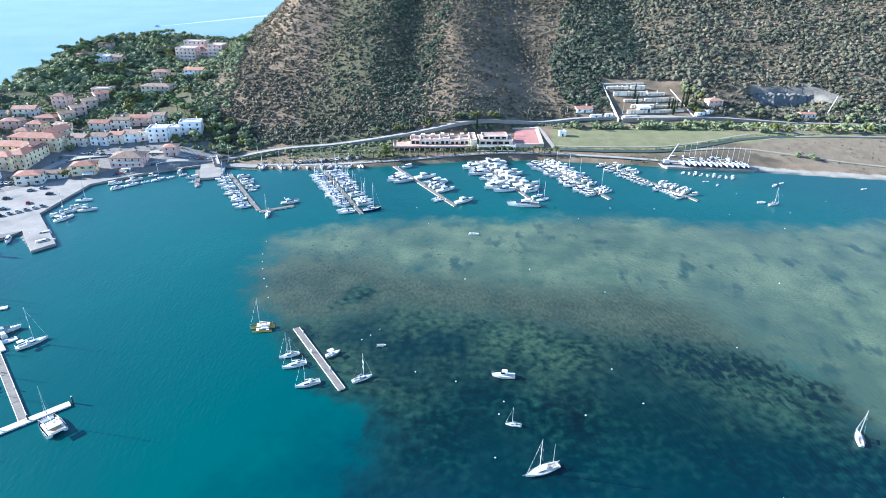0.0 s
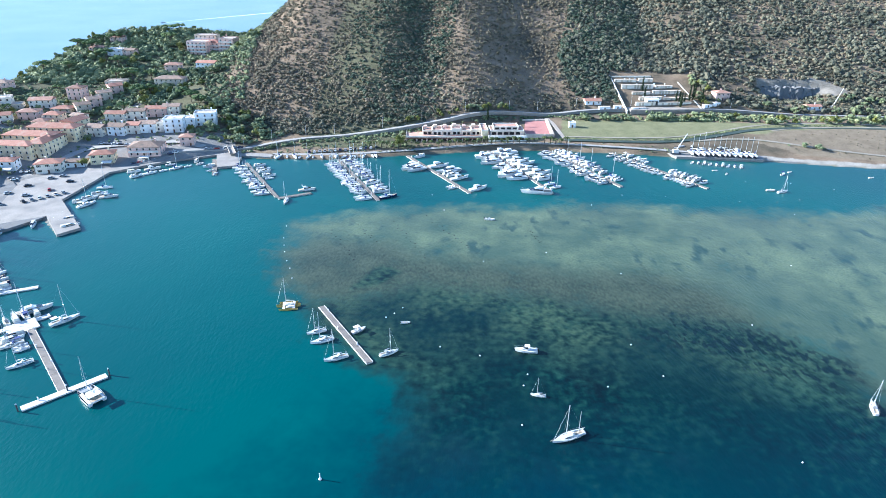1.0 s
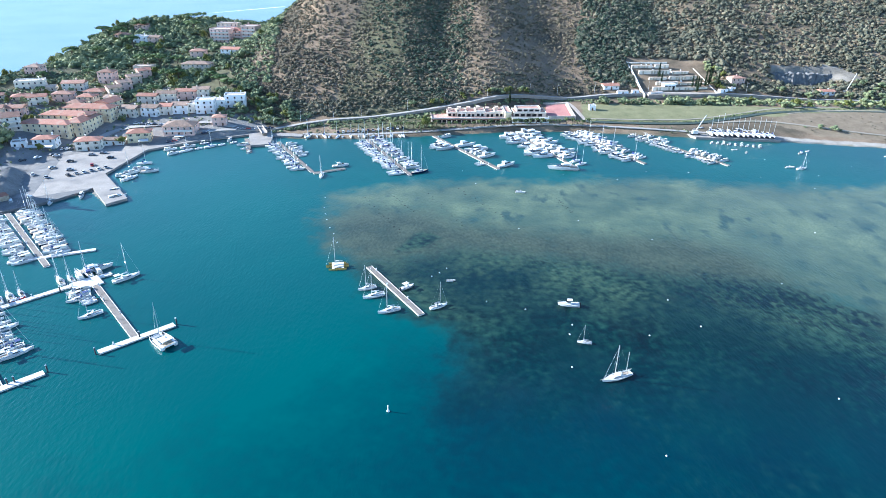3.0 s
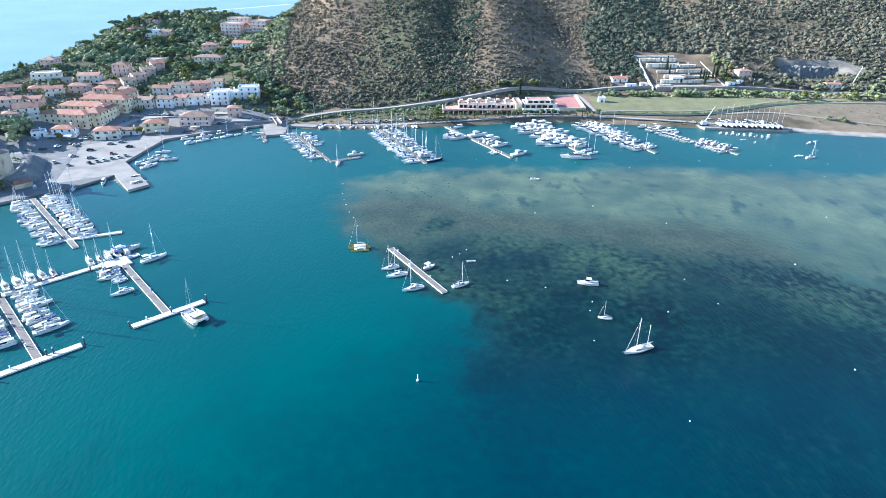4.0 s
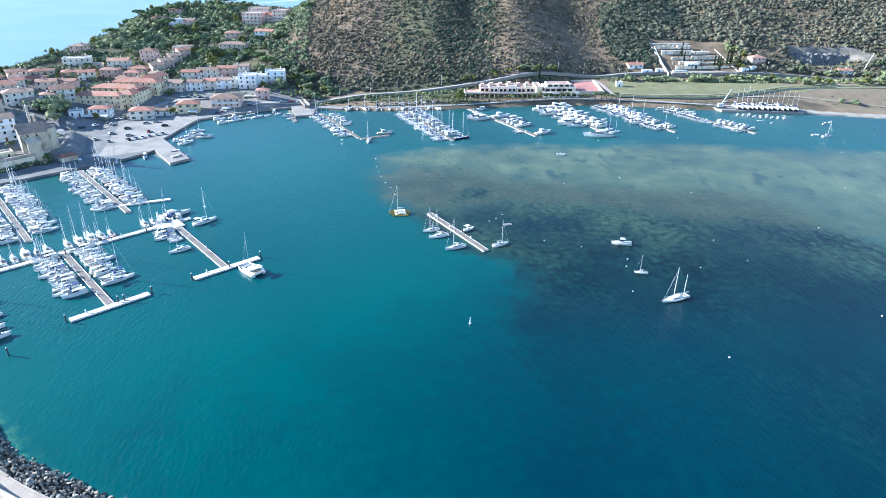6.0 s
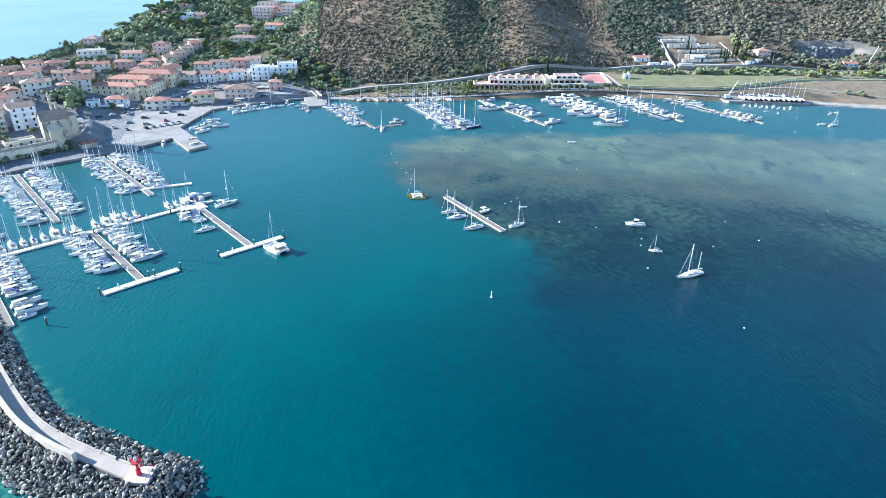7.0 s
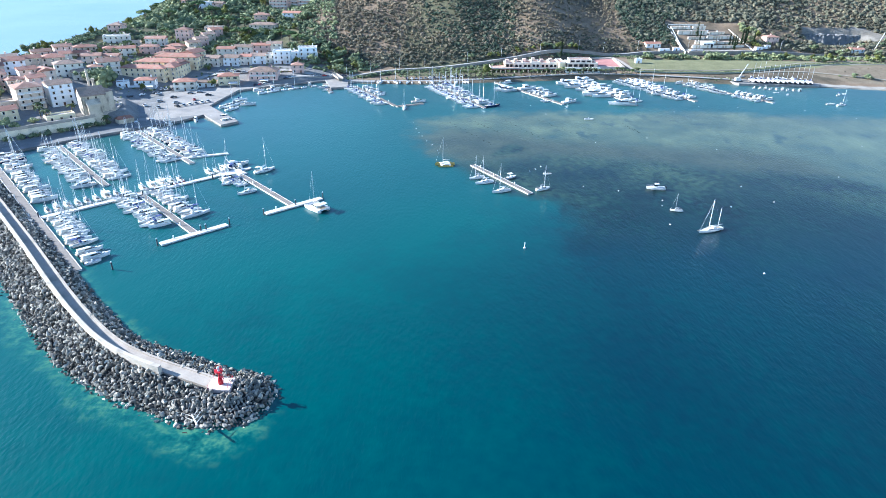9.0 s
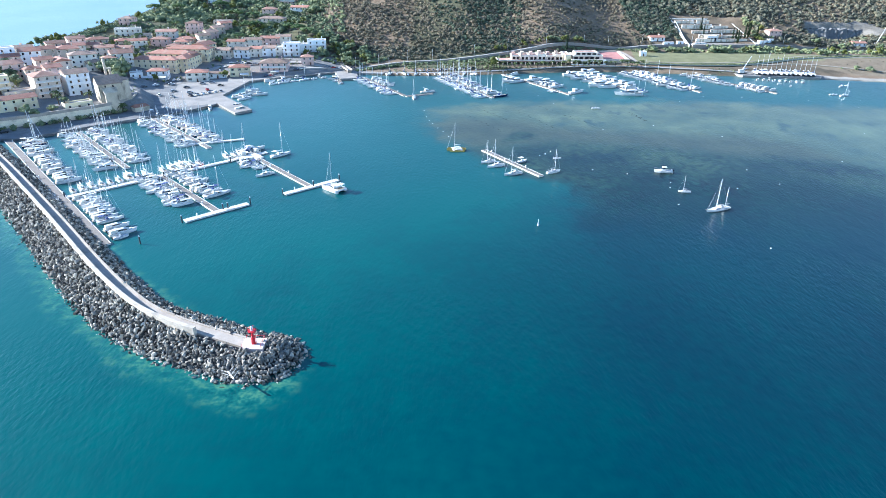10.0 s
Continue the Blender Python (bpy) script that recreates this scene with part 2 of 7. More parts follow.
def rod(bm, a, b, r, r2=None, n=6):
    """A tapered round bar from a to b."""
    a, b = Vector(a), Vector(b)
    q = (b - a).to_track_quat("Z", "Y")
    rings = []
    for p, rad in ((a, r), (b, r if r2 is None else r2)):
        rings.append([bm.verts.new(p + q @ Vector((rad * math.cos(k * math.tau / n), rad * math.sin(k * math.tau / n), 0))) for k in range(n)])
    for k in range(n):
        bm.faces.new((rings[0][k], rings[0][(k + 1) % n], rings[1][(k + 1) % n], rings[1][k]))
    bm.faces.new(rings[0][::-1])
    bm.faces.new(rings[1])


def mesh_of(name, bm, material, smooth=False):
    bmesh.ops.recalc_face_normals(bm, faces=bm.faces)
    me = bpy.data.meshes.new(name)
    bm.to_mesh(me)
    bm.free()
    me.materials.append(material)
    if smooth:
        me.shade_smooth()
    return me


def part(name, bm, material, parent, label="", smooth=False):
    ob = new(name, mesh_of(name, bm, material, smooth))
    ob.parent = parent
    if label:
        ob["label"] = label
    return ob


def thing(name, label, category, group="", kind="", m=None):
    ob = new(name)
    ob.empty_display_size = 0.5
    tagged(ob, label, category, group, kind)
    if m is not None:
        ob.matrix_basis = m
    return ob


def soup(name, verts, faces, material, smooth=False):
    """An object of one mesh out of arrays of places and of triangles."""
    me = bpy.data.meshes.new(name)
    verts, faces = np.asarray(verts, np.float32), np.asarray(faces, np.int32)
    me.vertices.add(len(verts))
    me.vertices.foreach_set("co", verts.ravel())
    k = faces.shape[1]
    me.loops.add(faces.size)
    me.loops.foreach_set("vertex_index", faces.ravel())
    me.polygons.add(len(faces))
    me.polygons.foreach_set("loop_start", np.arange(0, faces.size, k, dtype=np.int32))
    me.update(calc_edges=True)
    me.materials.append(material)
    if smooth:
        me.shade_smooth()
    else:
        me.shade_flat()
    return new(name, me)


def slab(bm, outline, z0, z1):
    """An upright prism over a plan outline."""
    low = [bm.verts.new((x, y, z0)) for x, y in outline]
    high = [bm.verts.new((x, y, z1)) for x, y in outline]
    n = len(outline)
    for k in range(n):
        bm.faces.new((low[k], low[(k + 1) % n], high[(k + 1) % n], high[k]))
    top = bm.faces.new(high)
    base = bm.faces.new(low[::-1])
    bm.normal_update()
    bmesh.ops.triangulate(bm, faces=[top, base])


def resample(line, step):
    """Points at even steps along a smoothed line."""
    p = np.array(line, float)
    for _ in range(3):
        q = np.empty((2 * len(p) - 2, p.shape[1]))
        q[0::2], q[1::2] = 0.75 * p[:-1] + 0.25 * p[1:], 0.25 * p[:-1] + 0.75 * p[1:]
        p = np.vstack([p[:1], q, p[-1:]])
    d = np.r_[0, np.cumsum(np.hypot(*np.diff(p[:, :2], axis=0).T))]
    s = np.linspace(0, d[-1], max(2, int(d[-1] / step) + 1))
    return np.stack([np.interp(s, d, p[:, k]) for k in range(p.shape[1])], 1)


def sides(p):
    """Unit normals to the right of a plan line."""
    d = np.gradient(p[:, :2], axis=0)
    d /= np.hypot(d[:, 0], d[:, 1])[:, None]
    return np.stack([d[:, 1], -d[:, 0]], 1)


def smooth01(x, a, b):
    s = np.clip((x - a) / (b - a), 0, 1)
    return s * s * (3 - 2 * s)


# ---- the lie of the land ----
COAST = [(-300, 184), (-291, 203), (-281, 204), (-262, 227), (-238, 251), (-224, 264), (-214, 281), (-196, 261), (-189, 270), (-217, 305), (-214, 350),
         (-204, 359), (-188, 373), (-160, 388), (-124, 384), (-83, 385), (-36, 395), (25, 409), (64, 411), (122, 405), (158, 398), (206, 393), (286, 379), (420, 350),
         (900, 330), (4900, 400), (4900, 4900), (300, 4900), (60, 1200), (-110, 800), (-200, 742), (-300, 735), (-385, 700), (-412, 620), (-402, 540), (-396, 490),
         (-425, 400), (-450, 300), (-400, 200), (-340, 178)]


def inside_by(px, py, outline):
    """Metres to the outline, positive inside."""
    d = np.full(px.shape, 1e9)
    inside = np.zeros(px.shape, bool)
    for (ax, ay), (bx, by) in zip(outline, outline[1:] + outline[:1]):
        ex, ey = bx - ax, by - ay
        h = np.clip(((px - ax) * ex + (py - ay) * ey) / (ex * ex + ey * ey), 0, 1)
        d = np.minimum(d, np.hypot(px - ax - h * ex, py - ay - h * ey))
        if ay != by:
            inside ^= ((ay > py) != (by > py)) & (px < ex * (py - ay) / ey + ax)
    return np.where(inside, d, -d)


def lattice(ix, iy, seed):
    h = (ix.astype(np.int64) * 374761393 + iy.astype(np.int64) * 668265263 + seed * 974634777) & 0xFFFFFFFF
    h = ((h ^ (h >> 13)) * 1274126177) & 0xFFFFFFFF
    return ((h ^ (h >> 16)) & 0xFFFF) / 65535.0


def rough_ground(px, py, size, seed=1, octaves=3):
    """Smooth random relief, about -1 to 1, with lumps of that many metres."""
    total, amp = np.zeros(np.shape(px)), 1.0
    for k in range(octaves):
        x, y = px / size, py / size
        ix, iy = np.floor(x), np.floor(y)
        fx, fy = x - ix, y - iy
        fx, fy = fx * fx * (3 - 2 * fx), fy * fy * (3 - 2 * fy)
        a, b = lattice(ix, iy, seed + k), lattice(ix + 1, iy, seed + k)
        c, d = lattice(ix, iy + 1, seed + k), lattice(ix + 1, iy + 1, seed + k)
        total += amp * ((a * (1 - fx) + b * fx) * (1 - fy) + (c * (1 - fx) + d * fx) * fy - 0.5) * 2
        amp, size = amp * 0.5, size * 0.5
    return total / 1.5


def land_height(px, py):
    px, py = np.asarray(px, float), np.asarray(py, float)
    sd = inside_by(px, py, COAST)
    # headland and town
    up = np.clip(py - 350, 0, 320) * 0.115
    west = np.clip(-268 - px, 0, 96) * 0.18 * smooth01(py, 190, 260) * smooth01(px, -432, -368)
    head = np.sqrt(up ** 2 + west ** 2) + 0.06 * np.clip(py - 520, 0, 120) * smooth01(px, -230, -300)
    terrace = 6.5 * smooth01(sd, 19, 22) * smooth01(px + np.clip(py - 255, 0, 60) * 0.5, -236, -246) * smooth01(py, 318, 298)
    head = np.maximum(head, terrace)
    # unseen rise added to the west, sized to shade the quay road
    shade_knoll = 46 * np.exp(-(((px + 386) / 34) ** 2 + ((py - 232) / 36) ** 2) ** 1.5)
    head = np.maximum(head, shade_knoll)
    # wooded hill with its gullies
    foot = 428 + 58 * smooth01(px, 0, 90) + 14 * smooth01(px, 200, 300)
    run = np.clip(py - foot, 0, 460)
    gully = 0.6 * np.exp(-((px + 31 - 0.04 * run) / 25) ** 2) + 0.6 * np.exp(-((px - 185 - 0.05 * run) / 26) ** 2) + 0.6 * np.exp(-((px - 178 - 0.05 * run) / 36) ** 2) * smooth01(run, 60, 130) + 0.5 * np.exp(-((px + 135 + 0.2 * run) / 20) ** 2)
    hill = 7 + 0.335 * run - gully * 0.055 * np.clip(run, 0, 160) + 5 * smooth01(px, -110, -60) * smooth01(px, -20, -60) * smooth01(run, 20, 120)
    hill = hill + 1.8 * rough_ground(px + 0.3 * py, py * 0.45, 46, 5) * smooth01(run, 5, 90)
    hill = hill - 11 * np.exp(-((px - 296) / 30) ** 4) * smooth01(py, 512, 540) * smooth01(py + 3 * rough_ground(px, py, 9, 8), 551, 547)
    w = smooth01(px, -262 + 0.12 * (py - 430), -140) * smooth01(py, 395, 470)
    flat = 1.2 + np.clip(py - 395, 0, 60) * 0.075 * smooth01(px, -170, -120)
    k = smooth01(px, -190, -140)
    low = head * (1 - k) + flat * k
    z = low * (1 - w) + np.maximum(hill, low) * w
    shore = smooth01(sd, 0, np.where(px < -330, 26, np.where(py > 660, 30, 5)))
    # the headland's seaward shoulder: a low cliff, then a rounded rise
    shoulder = 0.42 * smooth01(sd, 0, 9) + 0.58 * smooth01(sd, 4, 62)
    cape = smooth01(py, 495, 540) * smooth01(px, -250, -320)
    shore = shore * (1 - cape) + shoulder * cape
    land = 0.5 + (np.maximum(z, 0.7) - 0.5) * shore
    sea = -np.clip(-sd * 0.4, 0.3, 9)
    return np.where(sd > 0, land, sea)


def ground_z(x, y):
    return float(land_height(np.array([x]), np.array([y]))[0])


def build_ground():
    far = [-5000, -3000, -1800, -1100, -800, -650]
    xs = np.r_[far, np.arange(-540, 480, 3.0), [490, 510, 540, 580, 640, 720, 850, 1100, 1600, 2500, 3600, 5000]]
    ys = np.r_[[-5000, -2500, -1200, -600, -350, -220], np.arange(-140, 760, 3.0), [770, 790, 820, 860, 920, 1000, 1150, 1400, 1900, 2700, 3700, 5000]]
    gx, gy = np.meshgrid(xs, ys)
    gz = land_height(gx, gy)
    nx, ny = len(xs), len(ys)
    i = (np.arange(ny - 1)[:, None] * nx + np.arange(nx - 1)[None]).ravel()
    ob = soup("ground", np.stack([gx.ravel(), gy.ravel(), gz.ravel()], 1), np.stack([i, i + 1, i + nx + 1, i + nx], 1), M["ground"], True)
    px, py = gx.ravel(), gy.ravel()
    sd = inside_by(px, py, COAST)
    zones = {
        "wet": smooth01(sd, 0.6, -0.2),
        "wood": np.maximum(smooth01(py, 425, 460) * smooth01(px, -180, -205), np.maximum(0.25 * smooth01(px, 60, 150) * smooth01(py, 480, 505), np.maximum(np.maximum(smooth01(px, -118, -100) * smooth01(px, -18, -36) * smooth01(py, 402, 406) * 0.8, smooth01(py, 480, 530) * smooth01(px, -205, -225)), smooth01(px, -345, -360) * 0.8))),
        "town": smooth01(px, -150, -156) * smooth01(py, 440, 395) * smooth01(px, -352, -338),
        "grass": 0.5 + np.clip(inside_by(px, py, [(74, 424), (84, 470), (160, 474), (230, 468), (300, 470), (420, 440), (300, 440), (210, 440), (166, 424)]) / 6, -1, 1),
        "meadow": 0.5 + np.clip(inside_by(px, py, [(215, 425), (240, 448), (345, 462), (520, 420), (520, 370), (300, 392), (240, 402)]) / 8, -1, 1),
        "bare": 0.5 + np.clip((7 - sd) / 8, -1, 0.6) * (px > 150) - (px <= 150),
        "scar": 0.5 + np.clip(inside_by(px, py, [(266, 541), (270, 553), (318, 557), (342, 550), (346, 533), (330, 530), (322, 541)]) / 4, -1, 1) + 1.2 * smooth01(sd, 15, 6) * smooth01(px, -370, -390) * smooth01(py, 520, 560),
    }
    set_zones(ob, zones)
    return tagged(ob, "dry scrub hillside, fields, town ground and seabed", "ground", kind="structure")




def set_zones(ob, zones):
    for name, values in zones.items():
        a = ob.data.attributes.new(name, "FLOAT", "POINT")
        a.data.foreach_set("value", np.asarray(values, np.float32).ravel())


def build_sea():
    xs = np.r_[[-5000, -2500, -1200, -700], np.arange(-520, 420, 4.0), [450, 520, 650, 900, 1500, 3000, 5000]]
    ys = np.r_[[-5000, -2000, -800, -350], np.arange(-160, 460, 4.0), [480, 560, 700, 900, 1300, 2200, 5000]]
    gx, gy = np.meshgrid(xs, ys)
    nx, ny = len(xs), len(ys)
    i = (np.arange(ny - 1)[:, None] * nx + np.arange(nx - 1)[None]).ravel()
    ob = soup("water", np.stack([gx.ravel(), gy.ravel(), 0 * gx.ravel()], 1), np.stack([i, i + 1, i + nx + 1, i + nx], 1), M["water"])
    px, py = gx.ravel(), gy.ravel()
    flats = [(-84, 278), (-83, 262), (-80, 243), (-74, 224), (-64, 207), (-49, 204), (-32, 209), (-19, 216), (4, 211), (27, 208), (48, 200), (68, 195), (89, 193), (108, 187), (123, 175), (129, 168), (131, 144), (170, 115), (240, 90), (700, 60), (700, 420), (300, 330), (228, 305), (184, 300), (141, 303), (98, 310), (66, 309), (35, 303), (-8, 303), (-55, 296)]
    bar = [(-80, 240), (-65, 256), (-35, 254), (-21, 241), (4, 237), (29, 232), (52, 228), (80, 230), (104, 216), (112, 190), (89, 192), (68, 193), (48, 200), (27, 208), (4, 211), (-19, 216), (-32, 209), (-49, 204), (-64, 207), (-74, 224)]
    beds = [(-60, 201), (-49, 205), (-32, 211), (-19, 218), (4, 212), (27, 209), (48, 201), (68, 196), (89, 194), (108, 188), (123, 176), (130, 168), (132, 144), (170, 115), (240, 60), (220, 0), (150, -60), (60, -80), (-10, 10), (-30, 80), (-31, 112), (-18, 130), (-14, 142), (-19, 155), (-27, 161), (-44, 176), (-54, 188)]
    patch = [(-44, 216), (-36, 219), (-29, 228), (-34, 234), (-40, 226)]
    edge = [(62, 197), (89, 195), (110, 188), (125, 177), (134, 164), (122, 150), (104, 160), (84, 172), (60, 178)]
    mole = [(-330, 225), (-263, 160), (-203, 98), (-167, 61), (-141, 40), (-112, 26), (-112, 34), (-140, 45), (-164, 65), (-200, 102), (-260, 165)]
    set_zones(ob, {
        "sand": 0.5 + np.clip(inside_by(px, py, flats) / 22, -1, 0.6),
        "silt": 0.5 + np.clip((inside_by(px, py, bar) + 3) / 18, -1, 0.6),
        "weed": 0.5 + np.maximum(np.clip(inside_by(px, py, beds) / 26, -1, 0.36) - 0.75 * smooth01(py, 150, 60) * smooth01(px, 80, 0), np.clip((inside_by(px, py, patch) + 2) / 5, -1, 0.9)),
        "sunk": np.clip((198 - py) / 100, 0, 1),
        "fringe": 0.5 + np.clip(inside_by(px, py, edge) / 12, -1, 0.6),
        "deep": 0.5 + np.clip((px + 26 + 60 * smooth01(py, 140, 40)) / (52 + 50 * smooth01(py, 140, 60)), -1, 0.6) * smooth01(py, 190, 125) - smooth01(py, 125, 190),
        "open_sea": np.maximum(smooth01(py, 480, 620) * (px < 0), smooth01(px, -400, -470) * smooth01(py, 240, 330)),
        "shoal": 0.5 + np.clip((9.0 + inside_by(px + 3.5, py + 3.5, mole)) / 5, -1, 0.4),
    })
    return ob


build_ground()
sea = build_sea()
tagged(sea, "rippled teal bay water over sand and seagrass", "sea", kind="structure")

# quays
QUAYS = [
    ("quay", [(-345, 205), (-302, 196), (-291, 202), (-281, 203), (-262, 226), (-238, 250), (-224, 263), (-213, 281), (-262, 332), (-262, 284), (-262, 262), (-285, 232), (-320, 222)], 1.3, "asphalt", "grey waterside road on a concrete quay wall"),
    ("pier_square", [(-237, 267), (-213, 282), (-195, 259.5), (-188, 268), (-217.5, 304.5), (-214, 350), (-204, 359), (-188, 372.5), (-160, 388), (-124, 384.5), (-122, 391), (-165, 396), (-200, 385), (-224, 366), (-258, 334)], 1.32, "quay_stone", "sunlit paved harbour square and pier with parked cars"),
]
for name, outline, z, key, label in QUAYS:
    bm = bmesh.new()
    slab(bm, outline, -4, z)
    tagged(new(name, mesh_of(name, bm, M[key])), label, "quay", kind="structure")

# ---- breakwater ----
OUTER = [(-330, 225), (-290, 186), (-263, 160), (-229.1, 125.3), (-202.6, 97.9), (-183.7, 77.7), (-167.3, 60.9), (-152.1, 47.1), (-141, 40.6), (-132.6, 36.9), (-124.6, 33.6), (-116.1, 30)]
line = resample(OUTER, 2.0)
right = sides(line)
# the bay lies to the left of the way out, the open sea to its right
mid = line - right * 1.6
DECK = 3.0


def strip(name, rows, material, parent=None, label="", kind=""):
    """A long solid with one cross-section, row by row of places."""
    rows = np.asarray(rows, float)
    n, k = rows.shape[:2]
    i = (np.arange(n - 1)[:, None] * k + np.arange(k)[None])
    j = (np.arange(n - 1)[:, None] * k + (np.arange(k)[None] + 1) % k)
    ob = soup(name, rows.reshape(-1, 3), np.stack([i.ravel(), j.ravel(), j.ravel() + k, i.ravel() + k], 1), material)
    bm = bmesh.new()
    bm.from_mesh(ob.data)
    bm.verts.ensure_lookup_table()
    bm.faces.new([bm.verts[q] for q in range(k)])
    bm.faces.new([bm.verts[(n - 1) * k + q] for q in range(k)])
    bmesh.ops.recalc_face_normals(bm, faces=bm.faces)
    bm.to_mesh(ob.data)
    bm.free()
    ob.parent = parent
    if label:
        ob["label"] = label
    return ob


def section(p, nrm, pairs):
    """Cross-sections along a plan line: (metres to the right, height)."""
    return [[(x + a * nx, y + a * ny, z) for a, z in pairs] for (x, y), (nx, ny) in zip(p[:, :2], nrm)]


breakwater = thing("breakwater", "curved rubble breakwater with a pale concrete walkway", "breakwater", kind="structure")
strip("walkway", section(line, right, [(-3.0, -1), (0.0, -1), (0.0, DECK), (-3.0, DECK)]), M["concrete"], breakwater)
n_wall = len(line) - 9
strip("parapet", section(line[:n_wall], right[:n_wall], [(0.0, 1), (1.0, 1), (1.0, DECK + 1.9), (0.0, DECK + 1.9)]), M["parapet"], breakwater)
strip("kerb", section(line, right, [(-3.55, 0), (-3.0, 0), (-3.0, DECK + 0.22), (-3.55, DECK + 0.22)]), M["concrete"], breakwater)
rng = np.random.default_rng(7)


def blob_mesh(name, seed, flat=1.0, cuts=1, rough=0.3):
    bm = bmesh.new()
    bmesh.ops.create_icosphere(bm, subdivisions=cuts, radius=1.0)
    r = np.random.default_rng(seed)
    for v in bm.verts:
        v.co *= 1 + r.uniform(-rough, rough)
        v.co.z *= flat
    return bm


def armour(seed):
    """Places, sizes and turns of rubble on the two slopes and round the head."""
    r = np.random.default_rng(seed)
    out = []
    head = Vector((line[-1][0] - right[-1][0] * 1.7, line[-1][1] - right[-1][1] * 1.7))
    way = Vector((-right[-1][1], right[-1][0]))
    reach = (len(line) - 1) * 2.0
    # rows of stones on the sea slope, the bay slope and round the head
    for side, first, last in ((1, 1.25, 12.5), (-1, 3.9, 8.8)):
        for d in np.arange(first, last + (2.4 if side < 0 else 0), 0.66):
            for s in np.arange(0 if d < last else reach - 42, reach - 0.5, 0.8):
                k = min(int(s / 2), len(line) - 2)
                f = s / 2 - k
                p, n = line[k] * (1 - f) + line[k + 1] * f, right[k]
                e = d + r.uniform(-0.28, 0.28)
                if side > 0:
                    top = DECK - 0.1 + 1.0 * float(smooth01(s, reach - 20, reach - 40))
                    z = top - max(0, e - 1.4) * (top + 0.3) / 8.6
                else:
                    z = DECK - 0.35 + 0.2 * float(smooth01(s, reach - 40, reach - 10)) - max(0, e - 4.1) * (0.62 - 0.14 * float(smooth01(s, reach - 45, reach - 25)))
                out.append((p[0] + side * n[0] * e + r.uniform(-0.3, 0.3), p[1] + side * n[1] * e + r.uniform(-0.3, 0.3), z + r.uniform(-0.22, 0.24), r.uniform(0.3, 0.68)))
    for d in np.arange(2.0, 12.2, 0.66):
        for a in np.arange(-1.95, 1.75, 0.8 / d):
            e = d + r.uniform(-0.28, 0.28)
            q = head + (way * math.cos(a) + Vector((right[-1][0], right[-1][1])) * math.sin(a)) * e
            out.append((q.x, q.y, DECK - 0.2 - max(0, e - 3.4) * 0.46 + r.uniform(-0.22, 0.24), r.uniform(0.3, 0.68)))
    return out


def base_blob(cuts, seed, rough, flat):
    bm = blob_mesh("b", seed, flat, cuts, rough)
    v = np.array([p.co[:] for p in bm.verts]) * np.array([1.25, 0.85, 1.0])
    bm.verts.index_update()
    f = np.array([[q.index for q in p.verts] for p in bm.faces])
    bm.free()
    return v, f


def scatter(name, places, shapes, material, seed, smooth=False, stretch=0.35, upright=False):
    """One mesh of many loose lumps: places are rows of x, y, z and size."""
    r = np.random.default_rng(seed)
    vs, fs, base = [], [], 0
    for x, y, z, size in places:
        v, f = shapes[r.integers(len(shapes))]
        if upright:
            a = r.uniform(0, math.tau)
            m = np.array([[math.cos(a), -math.sin(a), 0], [math.sin(a), math.cos(a), 0], [0, 0, 1]])
        else:
            m = np.array(Euler(r.uniform(0, 6.28, 3)).to_matrix())
        w = (v * r.uniform(1 - stretch, 1 + stretch, 3) * size) @ m.T + (x, y, z)
        vs.append(w)
        fs.append(f + base)
        base += len(w)
    return soup(name, np.vstack(vs), np.vstack(fs), material, smooth)


rock_shapes = [base_blob(1, k, 0.36, 0.75) for k in range(8)]
# inner core, its near-black colour standing for shade in the stone gaps
core = strip("core", section(line, right, [(-8.6, -1.6), (-4.0, DECK - 1.4), (-0.2, DECK - 0.6), (1.5, DECK - 0.45), (12.5, -1.3), (12.5, -5), (-8.6, -5)]), M["gap_shade_core"], breakwater)
strip("core", section(line[:n_wall - 8], right[:n_wall - 8], [(1.0, 0), (1.0, DECK + 0.5), (2.0, DECK + 0.3), (11.5, -1.3), (11.5, -4), (1.0, -4)]), M["gap_shade_core"], breakwater)
HEAD = (-117, 29)
bm = bmesh.new()
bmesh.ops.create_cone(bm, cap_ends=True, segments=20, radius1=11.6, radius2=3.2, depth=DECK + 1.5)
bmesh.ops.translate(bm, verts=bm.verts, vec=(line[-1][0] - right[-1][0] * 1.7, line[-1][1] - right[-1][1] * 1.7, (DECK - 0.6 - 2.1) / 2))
part("head_core", bm, M["gap_shade_core"], breakwater)
stones = armour(3)
near = sorted(stones, key=lambda q: (q[0] - HEAD[0]) ** 2 + (q[1] - HEAD[1]) ** 2)[:300]
picked = set(near)
stone_meshes = []
for k in range(8):
    stone_meshes.append(mesh_of("stone", blob_mesh("stone", k, 0.75, 1, 0.36), M["rock"]))
for x, y, z, size in near:
    o = new("stone", stone_meshes[rng.integers(8)])
    o.parent = breakwater
    o.matrix_basis = pose(x, y, z, *rng.uniform(0, 360, 3)) @ Matrix.Diagonal((*(rng.uniform(0.7, 1.3, 3) * (1.2, 0.85, 1.0) * size), 1))
rest = scatter("rubble", [q for q in stones if q not in picked], rock_shapes, M["rock_mix"], 4)
rest.parent = breakwater
tagged(rest, "grey rubble armour stones", kind="stuff")

